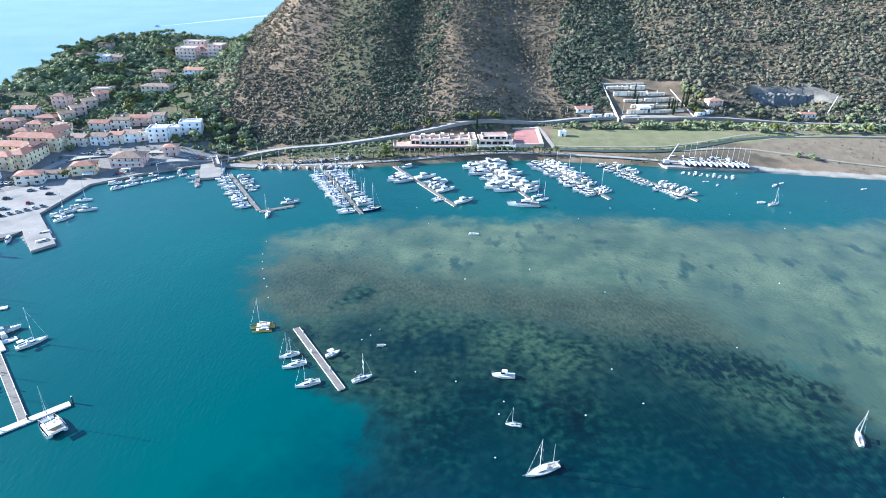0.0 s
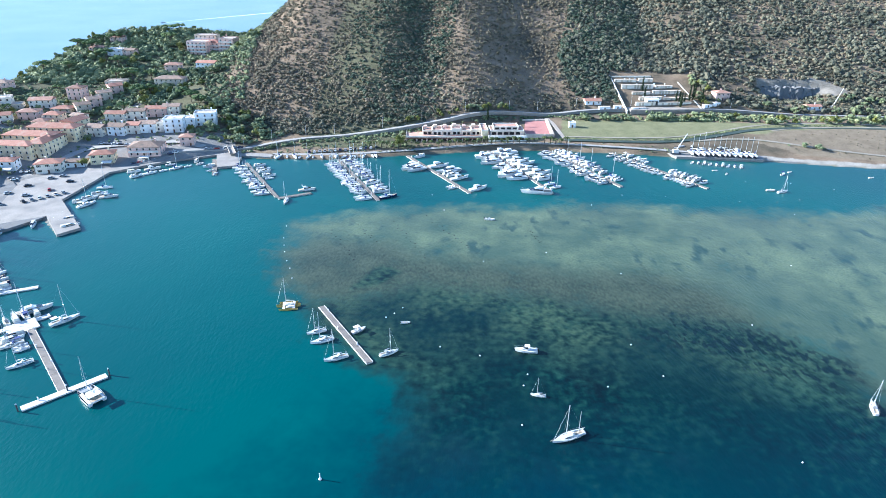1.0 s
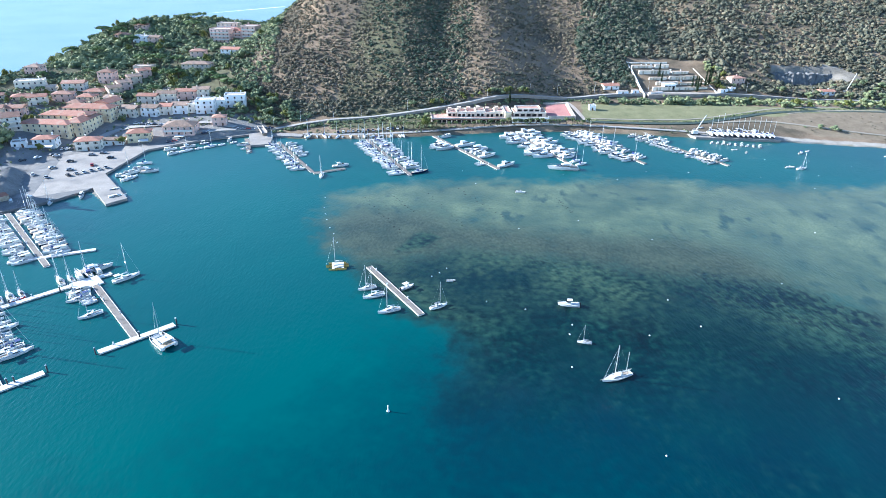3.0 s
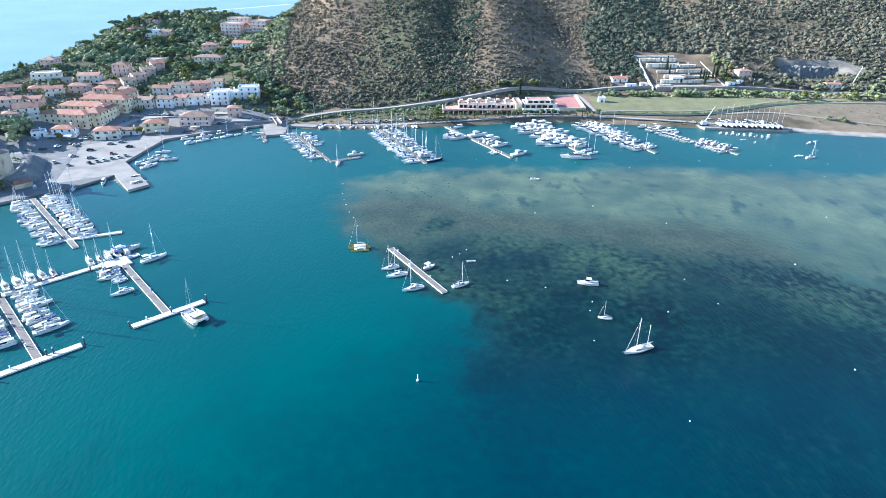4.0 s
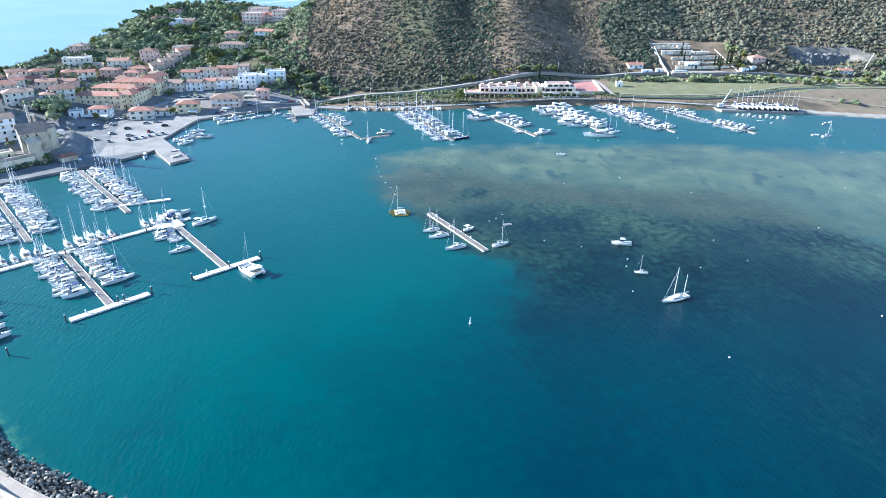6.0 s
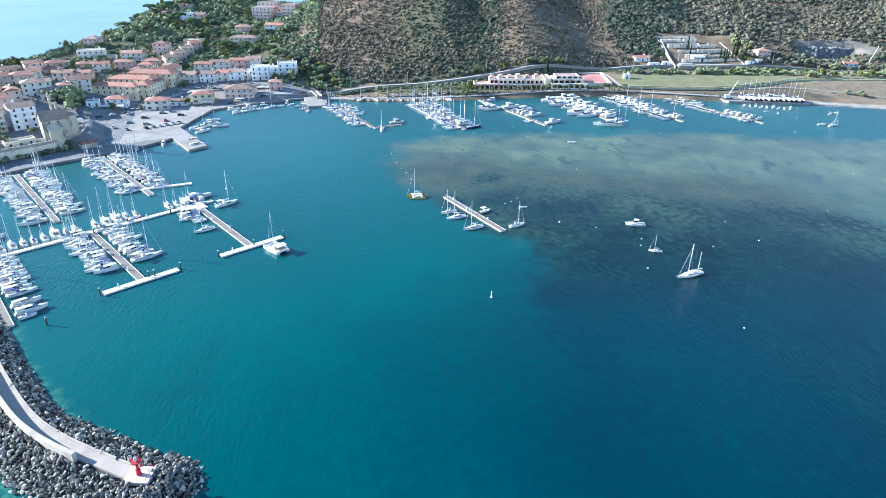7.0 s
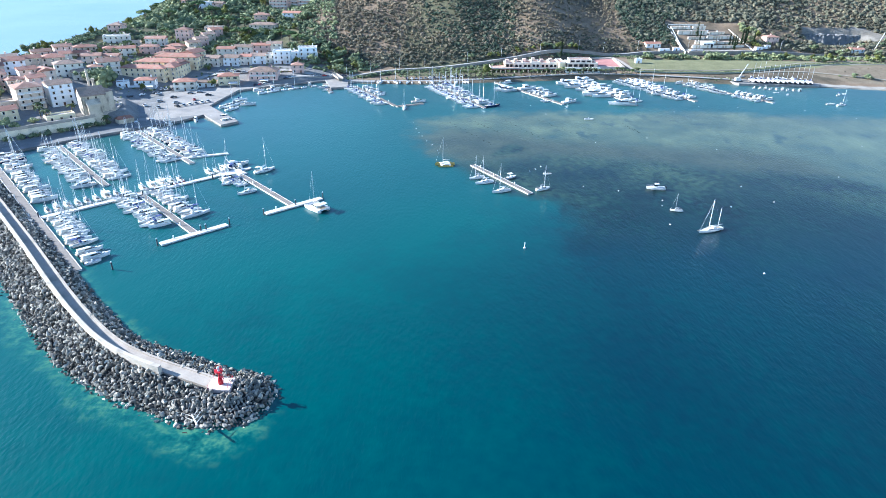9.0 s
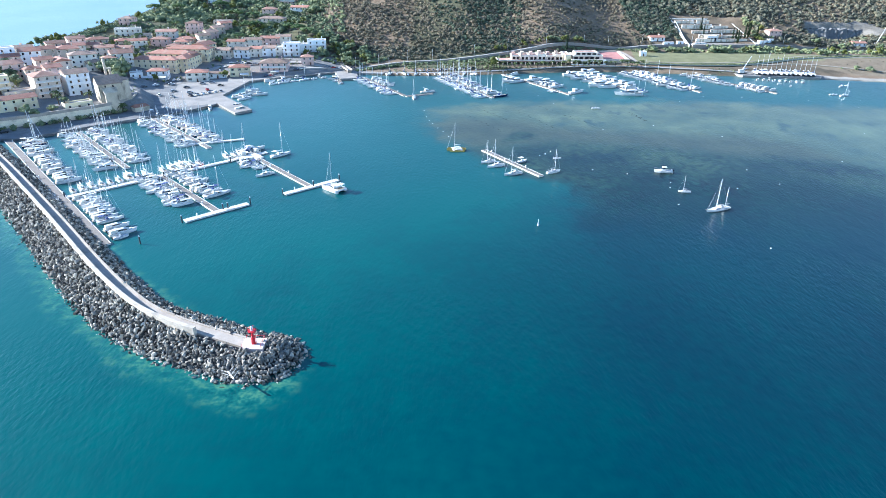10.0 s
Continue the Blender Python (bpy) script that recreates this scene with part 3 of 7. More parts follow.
# ---- pontoons ----
M.update({
    "pile": surface("dark_steel_pile", (0.02, 0.025, 0.03), (0.07, 0.075, 0.08), 2.0, 0.6),
    "alu": surface("mast_aluminium", (0.55, 0.55, 0.55), (0.75, 0.75, 0.74), 2.0, 0.35, metal=0.6),
    "deck_grey": surface("non_slip_deck", (0.38, 0.38, 0.37), (0.52, 0.52, 0.5), 1.5, 0.7, vary=0.15),
    "teak": surface("grey_teak_deck", (0.3, 0.23, 0.16), (0.46, 0.37, 0.27), 2.0, 0.7),
    "navy": surface("navy_hull_paint", (0.008, 0.014, 0.04), (0.02, 0.03, 0.08), 1.0, 0.25),
    "grey_hull": surface("grey_hull_paint", (0.2, 0.21, 0.22), (0.3, 0.31, 0.32), 1.0, 0.3),
    "red_hull": surface("red_hull_paint", (0.3, 0.02, 0.02), (0.42, 0.05, 0.04), 1.0, 0.3),
    "glass": surface("dark_tinted_glass", (0.008, 0.01, 0.013), (0.02, 0.024, 0.03), 2.0, 0.08, specular=0.8),
    "canvas_blue": surface("blue_canvas", (0.015, 0.03, 0.1), (0.035, 0.06, 0.18), 2.0, 0.9),
    "canvas_cream": surface("cream_canvas", (0.5, 0.47, 0.4), (0.68, 0.65, 0.57), 2.0, 0.9),
    "canvas_grey": surface("grey_canvas", (0.16, 0.17, 0.18), (0.3, 0.31, 0.32), 2.0, 0.9),
    "sail": surface("furled_sail_cloth", (0.6, 0.6, 0.58), (0.78, 0.78, 0.75), 2.0, 0.8),
    "wire": surface("rigging_wire", (0.3, 0.3, 0.3), (0.45, 0.45, 0.45), 2.0, 0.4, metal=0.5),
    "cushion": surface("pale_seat_cushion", (0.55, 0.52, 0.46), (0.72, 0.69, 0.62), 2.0, 0.8),
    "red": surface("red_beacon_paint", (0.36, 0.008, 0.016), (0.48, 0.016, 0.028), 1.0, 0.5),
    "plinth": surface("pinkish_concrete", (0.5, 0.38, 0.34), (0.66, 0.53, 0.47), 0.8, 0.85, bump=0.2),
    "drift": surface("bleached_driftwood", (0.45, 0.42, 0.37), (0.66, 0.63, 0.57), 2.0, 0.9),
    "yellow_hull": surface("ochre_deck_paint", (0.36, 0.25, 0.06), (0.52, 0.4, 0.14), 1.0, 0.5),
    "buoy_white": surface("white_buoy_plastic", (0.6, 0.6, 0.58), (0.8, 0.8, 0.78), 2.0, 0.5),
})


def along(a, b):
    """The pose at a, x along the way to b, and the length."""
    a, b = Vector((*a, 0)), Vector((*b, 0))
    d = b - a
    return pose(a.x, a.y, 0, 0, 0, math.degrees(math.atan2(d.y, d.x))), d.length


def plank_mesh(length, width):
    bm = bmesh.new()
    box(bm, 0, length, -width / 2, width / 2, 0, 0.06)
    return mesh_of("deck_panel", bm, M["deck_wood"])


def pontoon(a, b, width=2.5, wood=True, piles=True, posts=True):
    """A floating pontoon of jointed sections with pale edge beams, service posts and guide piles."""
    m, length = along(a, b)
    root = thing("pontoon", "floating pontoon with weathered decking and pale edges" if wood else "pale concrete floating pontoon section", "pontoon", "harbour pontoons", m=m)
    n = max(1, round(length / 12))
    step = length / n
    for k in range(n):
        bm = bmesh.new()
        box(bm, k * step + 0.12, (k + 1) * step - 0.12, -width / 2 + 0.12, width / 2 - 0.12, -0.45, 0.42)
        part("float", bm, M["float"], root)
        bm = bmesh.new()
        box(bm, k * step + 0.05, (k + 1) * step - 0.05, -width / 2 + (0.22 if wood else 0), width / 2 - (0.22 if wood else 0), 0.42, 0.55 if wood else 0.57)
        part("deck", bm, M["deck_wood" if wood else "float"], root)
        if wood:
            for side in (-1, 1):
                bm = bmesh.new()
                box(bm, k * step + 0.05, (k + 1) * step - 0.05, side * (width / 2 - 0.1) - 0.12, side * (width / 2 - 0.1) + 0.12, 0.36, 0.6)
                part("edge_beam", bm, M["float" if a[1] < 300 else "deck_wood"], root)
    if posts:
        bm = bmesh.new()
        box(bm, -0.16, 0.16, -0.16, 0.16, 0.5, 1.5)
        box(bm, -0.2, 0.2, -0.2, 0.2, 1.5, 1.62)
        post = mesh_of("service_post", bm, M["white"])
        for k in range(int(length / 13)):
            o = new("service_post", post)
            o.parent, o.location = root, (5 + k * 13, (width / 2 - 0.35) * (-1) ** k, 0)
    return root


def guide_pile(x, y, high=2.6):
    root = thing("mooring_pile", "dark steel mooring pile with a pale cap", "pile", "mooring piles", m=pose(x, y, 0))
    bm = bmesh.new()
    rod(bm, (0, 0, -4), (0, 0, high), 0.24, n=10)
    part("shaft", bm, M["pile"], root)
    bm = bmesh.new()
    rod(bm, (0, 0, high), (0, 0, high + 0.35), 0.3, 0.08, n=10)
    part("cap", bm, M["white"], root, "pale cone cap")


PONTOONS = {
    "e": ((-288, 202), (-182.5, 89.5), 3.2, True),
    "m": ((-218, 130), (-158, 190), 2.4, False),
    "a": ((-263, 219), (-211.5, 164.5), 2.5, True),
    "b": ((-237, 248), (-186.8, 195), 2.5, True),
    "bh": ((-204.7, 197.4), (-175, 211), 2.2, False),
    "c": ((-194.5, 157), (-156, 118), 2.6, True),
    "ch": ((-164.9, 109.5), (-147.6, 126.5), 2.6, False),
    "d": ((-162, 183), (-127.3, 144.5), 2.6, True),
    "dh": ((-136.5, 137.2), (-118.5, 154), 2.6, False),
    "float": ((-56.1, 198.7), (-33, 162.6), 2.6, True),
    "p0": ((-160, 381), (-149.5, 350), 3.0, True),
    "p1": ((-137, 374), (-102.3, 314.6), 2.1, True),
    "p1h": ((-101.4, 312.9), (-84.5, 322), 2.4, True),
    "p2": ((-79, 384), (-45, 311.8), 2.1, True),
    "p3": ((-33.5, 394), (6.7, 325.1), 2.4, True),
    "p4": ((22, 408), (53.7, 330.2), 2.1, True),
    "p5": ((64, 410), (98.1, 338.9), 2.4, True),
    "p6": ((107, 408), (149.4, 338), 2.1, True),
}
for key, (a, b, width, wood) in PONTOONS.items():
    pontoon(a, b, width, wood)
for x, y in ((-165.5, 108.8), (-147, 127.2), (-155, 120.5), (-153.5, 121.5), (-137, 136.6), (-118, 154.6), (-127, 146), (-172.3, 91.5), (-170, 175), (-191, 154), (-219, 130)):
    guide_pile(x, y)
bm = bmesh.new()
box(bm, -5, 5, -4, 4, 0.1, 0.62)
tagged(new("pontoon_platform", mesh_of("pontoon_platform", bm, M["float"])), "pale concrete platform joining two pontoons", "pontoon").matrix_basis = pose(-163.5, 181.5, 0, 0, 0, 45)


# ---- boats: the bow points along y ----
def hull_mesh(length, beam, board, material, bow=1.15, stern=0.72, sheer=0.35, full=1.6):
    bm = bmesh.new()
    rows = []
    for k in range(12):
        s = k / 11
        y = (s - 0.5) * length
        w = beam / 2 * (stern + (1 - stern) * math.sin(min(1, s / 0.5) * math.pi / 2)) if s < 0.5 else beam / 2 * (1 - ((s - 0.5) / 0.5) ** full)
        w = max(w, 0.02)
        z = board * (1 + sheer * max(0, s - 0.35) ** 2 * 2)
        push = (max(0, s - 0.8) / 0.2) ** 2 * (bow - 1) * length * 0.3
        prof = [(0, -0.5 + 0.45 * max(0, s - 0.75) * 4 * 0.3, 0), (w * 0.7, -0.25, 0), (w * 0.93, board * 0.3, push * 0.4), (w, z, push)]
        rows.append([bm.verts.new((sx * px, y + dy, pz)) for sx, seq in ((-1, prof[::-1]), (1, prof[1:])) for px, pz, dy in seq])
    for r0, r1 in zip(rows, rows[1:]):
        for k in range(len(r0) - 1):
            bm.faces.new((r0[k], r0[k + 1], r1[k + 1], r1[k]))
    bm.faces.new(rows[0])
    return mesh_of("hull", bm, material, True)


def deck_mesh(length, beam, board, material, stern=0.72, sheer=0.35, full=1.6, inset=0.97, bow=1.15):
    bm = bmesh.new()
    left, rightv = [], []
    for k in range(12):
        s = k / 11
        w = beam / 2 * (stern + (1 - stern) * math.sin(min(1, s / 0.5) * math.pi / 2)) if s < 0.5 else beam / 2 * (1 - ((s - 0.5) / 0.5) ** full)
        z = board * (1 + sheer * max(0, s - 0.35) ** 2 * 2) - 0.03
        push = (max(0, s - 0.8) / 0.2) ** 2 * (bow - 1) * length * 0.3
        y = (s - 0.5) * length + push - (0.03 if k == 11 else 0) + (0.03 if k == 0 else 0)
        left.append(bm.verts.new((-max(w, 0.02) * inset, y, z)))
        rightv.append(bm.verts.new((max(w, 0.02) * inset, y, z)))
    for k in range(11):
        bm.faces.new((left[k], left[k + 1], rightv[k + 1], rightv[k]))
    return mesh_of("deck", bm, material)


def lump(bm, x0, x1, y0, y1, z0, z1, taper=0.8, nose=0.6):
    """A cabin: a block that narrows upwards and slopes at its fore end."""
    cx = (x0 + x1) / 2
    lo = [bm.verts.new(p) for p in ((x0, y0, z0), (x1, y0, z0), (cx + (x1 - cx) * 0.75, y1, z0), (cx + (x0 - cx) * 0.75, y1, z0))]
    w = (x1 - x0) / 2 * taper
    yt = y1 - (y1 - y0) * (1 - nose) * 0.6
    hi = [bm.verts.new(p) for p in ((cx - w, y0 + 0.1, z1), (cx + w, y0 + 0.1, z1), (cx + w * 0.8, yt, z1), (cx - w * 0.8, yt, z1))]
    for k in range(4):
        bm.faces.new((lo[k], lo[(k + 1) % 4], hi[(k + 1) % 4], hi[k]))
    bm.faces.new(hi)
    bm.faces.new(lo[::-1])


def put(name, parent, make, material, label="", smooth=False):
    bm = bmesh.new()
    make(bm)
    return part(name, bm, material, parent, label, smooth)


def link(name, mesh, parent, label=""):
    ob = new(name, mesh)
    ob.parent = parent
    if label:
        ob["label"] = label
    return ob


def rig(root, foot, high, length, boom=True, cover="canvas_blue", mast_r=0.125, far=False):
    """A mast with spreaders, boom, furled sails and wires."""
    fy, fz = foot
    if far:
        put("mast", root, lambda bm: rod(bm, (0, fy, fz), (0, fy, high), mast_r, mast_r * 0.75, 5), M["alu"], "pale aluminium mast")
        put("sail_cover", root, lambda bm: rod(bm, (0, fy - 0.2, fz + 1.32), (0, fy - length * 0.34, fz + 1.16), 0.2, 0.13, 6), M[cover], "canvas cover over the stowed mainsail", True)
        return
    put("mast", root, lambda bm: rod(bm, (0, fy, fz), (0, fy, high), mast_r, mast_r * 0.75, 6), M["alu"], "pale aluminium mast")
    put("spreader", root, lambda bm: [rod(bm, (-0.75, fy - 0.1, high * k), (0.75, fy - 0.1, high * k), 0.025, n=4) for k in (0.45, 0.7)], M["alu"])
    put("forestay", root, lambda bm: rod(bm, (0, length * 0.5, 1.3), (0, fy, high * 0.96), 0.032, 0.022, 5), M["sail"], "furled headsail on its stay")
    put("rigging", root, lambda bm: [rod(bm, p, (0, fy, high * 0.98), 0.01, n=3) for p in ((-1.5, fy - 0.3, 1.0), (1.5, fy - 0.3, 1.0), (0, -length * 0.49, 1.0))], M["wire"])
    if boom:
        put("boom", root, lambda bm: rod(bm, (0, fy - 0.1, fz + 1.1), (0, fy - length * 0.36, fz + 1.0), 0.07, n=5), M["alu"])
        put("sail_cover", root, lambda bm: rod(bm, (0, fy - 0.2, fz + 1.32), (0, fy - length * 0.34, fz + 1.16), 0.2, 0.13, 6), M[cover], "canvas cover over the stowed mainsail", True)


def sailboat(length=10.5, hull="white", hood="canvas_blue", cover="canvas_blue", bimini=False, label="white sailing yacht with bare mast", far=False):
    beam, board = length * 0.31, 0.72 + length * 0.016
    root = thing("sailing_yacht", label, "sailboat", "moored sailing yachts")
    link("hull", hull_mesh(length, beam, board, M[hull]), root)
    link("deck", deck_mesh(length, beam, board, M["teak" if hull == "navy" else "deck_grey"]), root)
    put("coachroof", root, lambda bm: lump(bm, -beam * 0.27, beam * 0.27, -length * 0.08, length * 0.26, board * 0.98, board + 0.5, 0.82, 0.4), M["white"])
    if far:
        put("sprayhood", root, lambda bm: lump(bm, -beam * 0.26, beam * 0.26, -length * 0.16, -length * 0.04, board + 0.2, board + 1.05, 0.8, 0.3), M[hood], "canvas spray hood")
        rig(root, (length * 0.1, board + 0.4), length * 1.5, length, cover=cover, far=True)
        return root
    for sx in (-1, 1):
        put("cabin_window", root, lambda bm: box(bm, sx * beam * 0.252 - 0.03, sx * beam * 0.252 + 0.03, -length * 0.05, length * 0.15, board + 0.12, board + 0.36), M["glass"])
    put("cockpit", root, lambda bm: box(bm, -beam * 0.22, beam * 0.22, -length * 0.42, -length * 0.1, board - 0.02, board + 0.03), M["teak"], "teak cockpit well")
    put("coaming", root, lambda bm: [box(bm, s * beam * 0.27 - 0.12, s * beam * 0.27 + 0.12, -length * 0.42, -length * 0.1, board, board + 0.28) for s in (-1, 1)], M["white"])
    put("sprayhood", root, lambda bm: lump(bm, -beam * 0.26, beam * 0.26, -length * 0.16, -length * 0.04, board + 0.2, board + 1.05, 0.8, 0.3), M[hood], "canvas spray hood")
    if bimini:
        put("bimini", root, lambda bm: box(bm, -beam * 0.3, beam * 0.3, -length * 0.42, -length * 0.2, board + 1.85, board + 1.95), M[hood], "canvas sun awning")
    put("rail", root, lambda bm: [rod(bm, (s * beam * 0.28, length * 0.36, board + 0.7), (0, length * 0.53, board + 0.95), 0.03, n=4) for s in (-1, 1)] + [rod(bm, (s * beam * 0.34, -length * 0.49, board + 0.7), (s * beam * 0.45, -length * 0.2, board + 0.7), 0.03, n=4) for s in (-1, 1)] + [rod(bm, (s * beam * 0.28, length * 0.36, board + 0.7), (s * beam * 0.45, -length * 0.2, board + 0.7), 0.015, n=3) for s in (-1, 1)] + [rod(bm, (-beam * 0.34, -length * 0.49, board + 0.7), (beam * 0.34, -length * 0.49, board + 0.7), 0.02, n=4)], M["wire"])
    rig(root, (length * 0.1, board + 0.4), length * 1.5, length, cover=cover)
    return root


def motor_yacht(length=11.0, hull="white", flybridge=True, canvas="canvas_cream", label="white motor cruiser with a flybridge", far=False):
    beam, board = length * 0.31, 0.8 + length * 0.026
    root = thing("motor_yacht", label, "motorboat", "moored motor yachts")
    link("hull", hull_mesh(length, beam, board, M[hull], 1.3, 0.88, 0.5, 1.75), root)
    link("deck", deck_mesh(length, beam, board, M["deck_grey"], 0.88, 0.5, 1.75, bow=1.3), root)
    put("cabin", root, lambda bm: lump(bm, -beam * 0.38, beam * 0.38, -length * 0.2, length * 0.3, board, board + 1.05, 0.82, 0.2), M["white"])
    put("windscreen", root, lambda bm: lump(bm, -beam * 0.385, beam * 0.385, -length * 0.18, length * 0.27, board + 0.42, board + 0.9, 0.94, 0.35), M["glass"], "dark tinted windows")
    if far:
        top = "flybridge" if flybridge else "cockpit_cover"
        put(top, root, lambda bm: lump(bm, -beam * 0.34, beam * 0.34, -length * (0.22 if flybridge else 0.46), length * (0.12 if flybridge else -0.16), board + (1.05 if flybridge else 0.05), board + (1.55 if flybridge else 1.05), 0.85, 0.35), M["white" if flybridge else canvas])
        return root
    put("cockpit", root, lambda bm: box(bm, -beam * 0.36, beam * 0.36, -length * 0.46, -length * 0.2, board - 0.1, board + 0.02), M["teak"], "teak aft deck")
    put("swim_platform", root, lambda bm: box(bm, -beam * 0.4, beam * 0.4, -length * 0.55, -length * 0.495, 0.25, 0.4), M["teak"])
    if flybridge:
        put("flybridge", root, lambda bm: lump(bm, -beam * 0.34, beam * 0.34, -length * 0.22, length * 0.1, board + 1.05, board + 1.55, 0.9, 0.35), M["white"])
        put("seat", root, lambda bm: box(bm, -beam * 0.25, beam * 0.25, -length * 0.18, -length * 0.02, board + 1.55, board + 1.68), M["cushion"])
        put("radar_arch", root, lambda bm: [rod(bm, (-beam * 0.33, -length * 0.22, board + 1.4), (-beam * 0.28, -length * 0.28, board + 2.5), 0.09, n=5), rod(bm, (beam * 0.33, -length * 0.22, board + 1.4), (beam * 0.28, -length * 0.28, board + 2.5), 0.09, n=5), rod(bm, (-beam * 0.28, -length * 0.28, board + 2.5), (beam * 0.28, -length * 0.28, board + 2.5), 0.1, n=5)], M["white"])
    else:
        put("cockpit_cover", root, lambda bm: lump(bm, -beam * 0.4, beam * 0.4, -length * 0.46, -length * 0.16, board + 0.05, board + 1.05, 0.8, 0.8), M[canvas], "canvas cockpit cover")
    put("foredeck_cushion", root, lambda bm: box(bm, -beam * 0.17, beam * 0.17, length * 0.2, length * 0.34, board + 0.3, board + 0.42), M["cushion"], "pale sun pad")
    put("rail", root, lambda bm: [rod(bm, (s * beam * 0.42, length * 0.12, board + 0.8), (0.0, length * 0.58, board + 1.25), 0.03, n=4) for s in (-1, 1)], M["wire"])
    return root


def open_boat(length=6.0, hull="white", canvas=None, label="small open motorboat with an outboard"):
    beam, board = length * 0.36, 0.7
    root = thing("small_motorboat", label, "boat", "small moored boats")
    link("hull", hull_mesh(length, beam, board, M[hull], 1.15, 0.85, 0.4, 2.2), root)
    link("deck", deck_mesh(length, beam, board - 0.05, M["white"], 0.85, 0.4, 2.2, 0.94), root)
    put("well", root, lambda bm: lump(bm, -beam * 0.33, beam * 0.33, -length * 0.42, length * 0.22, board - 0.08, board + 0.02, 0.95, 0.8), M["grey_hull"], "grey cockpit floor")
    put("console", root, lambda bm: lump(bm, -beam * 0.14, beam * 0.14, -length * 0.08, length * 0.06, board, board + 0.7, 0.8, 0.6), M["white"])
    put("bench", root, lambda bm: box(bm, -beam * 0.3, beam * 0.3, -length * 0.4, -length * 0.28, board - 0.05, board + 0.2), M["cushion"])
    put("outboard", root, lambda bm: (box(bm, -0.18, 0.18, -length * 0.56, -length * 0.49, board - 0.2, board + 0.55), box(bm, -0.06, 0.06, -length * 0.54, -length * 0.5, -0.4, board)), M["black"], "black outboard engine")
    if canvas:
        put("awning", root, lambda bm: box(bm, -beam * 0.38, beam * 0.38, -length * 0.3, length * 0.08, board + 1.5, board + 1.58), M[canvas], "canvas awning")
        put("awning_frame", root, lambda bm: [rod(bm, (s * beam * 0.36, y, board), (s * beam * 0.36, y, board + 1.5), 0.03, n=4) for s in (-1, 1) for y in (-length * 0.28, length * 0.06)], M["alu"])
    return root


def pilot_boat(length=7.6):
    """A broad white fishing cruiser with a short wheelhouse amidships."""
    beam, board = length * 0.35, 0.95
    root = thing("fishing_cruiser", "white fishing cruiser with a small wheelhouse on its mooring", "motorboat")
    link("hull", hull_mesh(length, beam, board, M["white"], 1.25, 0.86, 0.5, 1.9), root)
    link("deck", deck_mesh(length, beam, board, M["cushion"], 0.86, 0.5, 1.9, bow=1.25), root)
    put("wheelhouse", root, lambda bm: lump(bm, -beam * 0.3, beam * 0.3, -length * 0.06, length * 0.16, board, board + 1.5, 0.85, 0.5), M["white"])
    put("window", root, lambda bm: lump(bm, -beam * 0.305, beam * 0.305, -length * 0.05, length * 0.165, board + 0.75, board + 1.25, 0.97, 0.55), M["glass"], "dark wheelhouse windows")
    put("roof", root, lambda bm: box(bm, -beam * 0.31, beam * 0.31, -length * 0.14, length * 0.1, board + 1.5, board + 1.6), M["white"])
    put("foredeck", root, lambda bm: lump(bm, -beam * 0.26, beam * 0.26, length * 0.14, length * 0.38, board, board + 0.35, 0.8, 0.4), M["white"])
    put("well", root, lambda bm: box(bm, -beam * 0.33, beam * 0.33, -length * 0.46, -length * 0.14, board - 0.05, board + 0.02), M["deck_grey"], "grey aft deck")
    put("bench", root, lambda bm: box(bm, -beam * 0.32, beam * 0.32, -length * 0.47, -length * 0.41, board, board + 0.35), M["cushion"])
    put("rail", root, lambda bm: [rod(bm, (sx * beam * 0.38, length * 0.16, board + 0.75), (0, length * 0.58, board + 1.15), 0.03, n=4) for sx in (-1, 1)] + [rod(bm, (sx * beam * 0.38, length * 0.16, board), (sx * beam * 0.38, length * 0.16, board + 0.75), 0.03, n=4) for sx in (-1, 1)], M["wire"])
    put("engine", root, lambda bm: box(bm, -0.22, 0.22, -length * 0.56, -length * 0.5, 0.3, board + 0.5), M["black"], "black outboard engine")
    return root


def tender(length=3.6):
    root = thing("dinghy", "small pale dinghy lying on its mooring", "dinghy", "dinghies")
    link("hull", hull_mesh(length, length * 0.4, 0.4, M["white"], 1.1, 0.9, 0.3, 2.4), root)
    put("floor", root, lambda bm: box(bm, -length * 0.13, length * 0.13, -length * 0.42, length * 0.25, 0.1, 0.41), M["grey_hull"], "grey floor boards")
    put("thwart", root, lambda bm: [box(bm, -length * 0.17, length * 0.17, y - 0.12, y + 0.12, 0.38, 0.46) for y in (-length * 0.2, length * 0.12)], M["teak"])
    return root


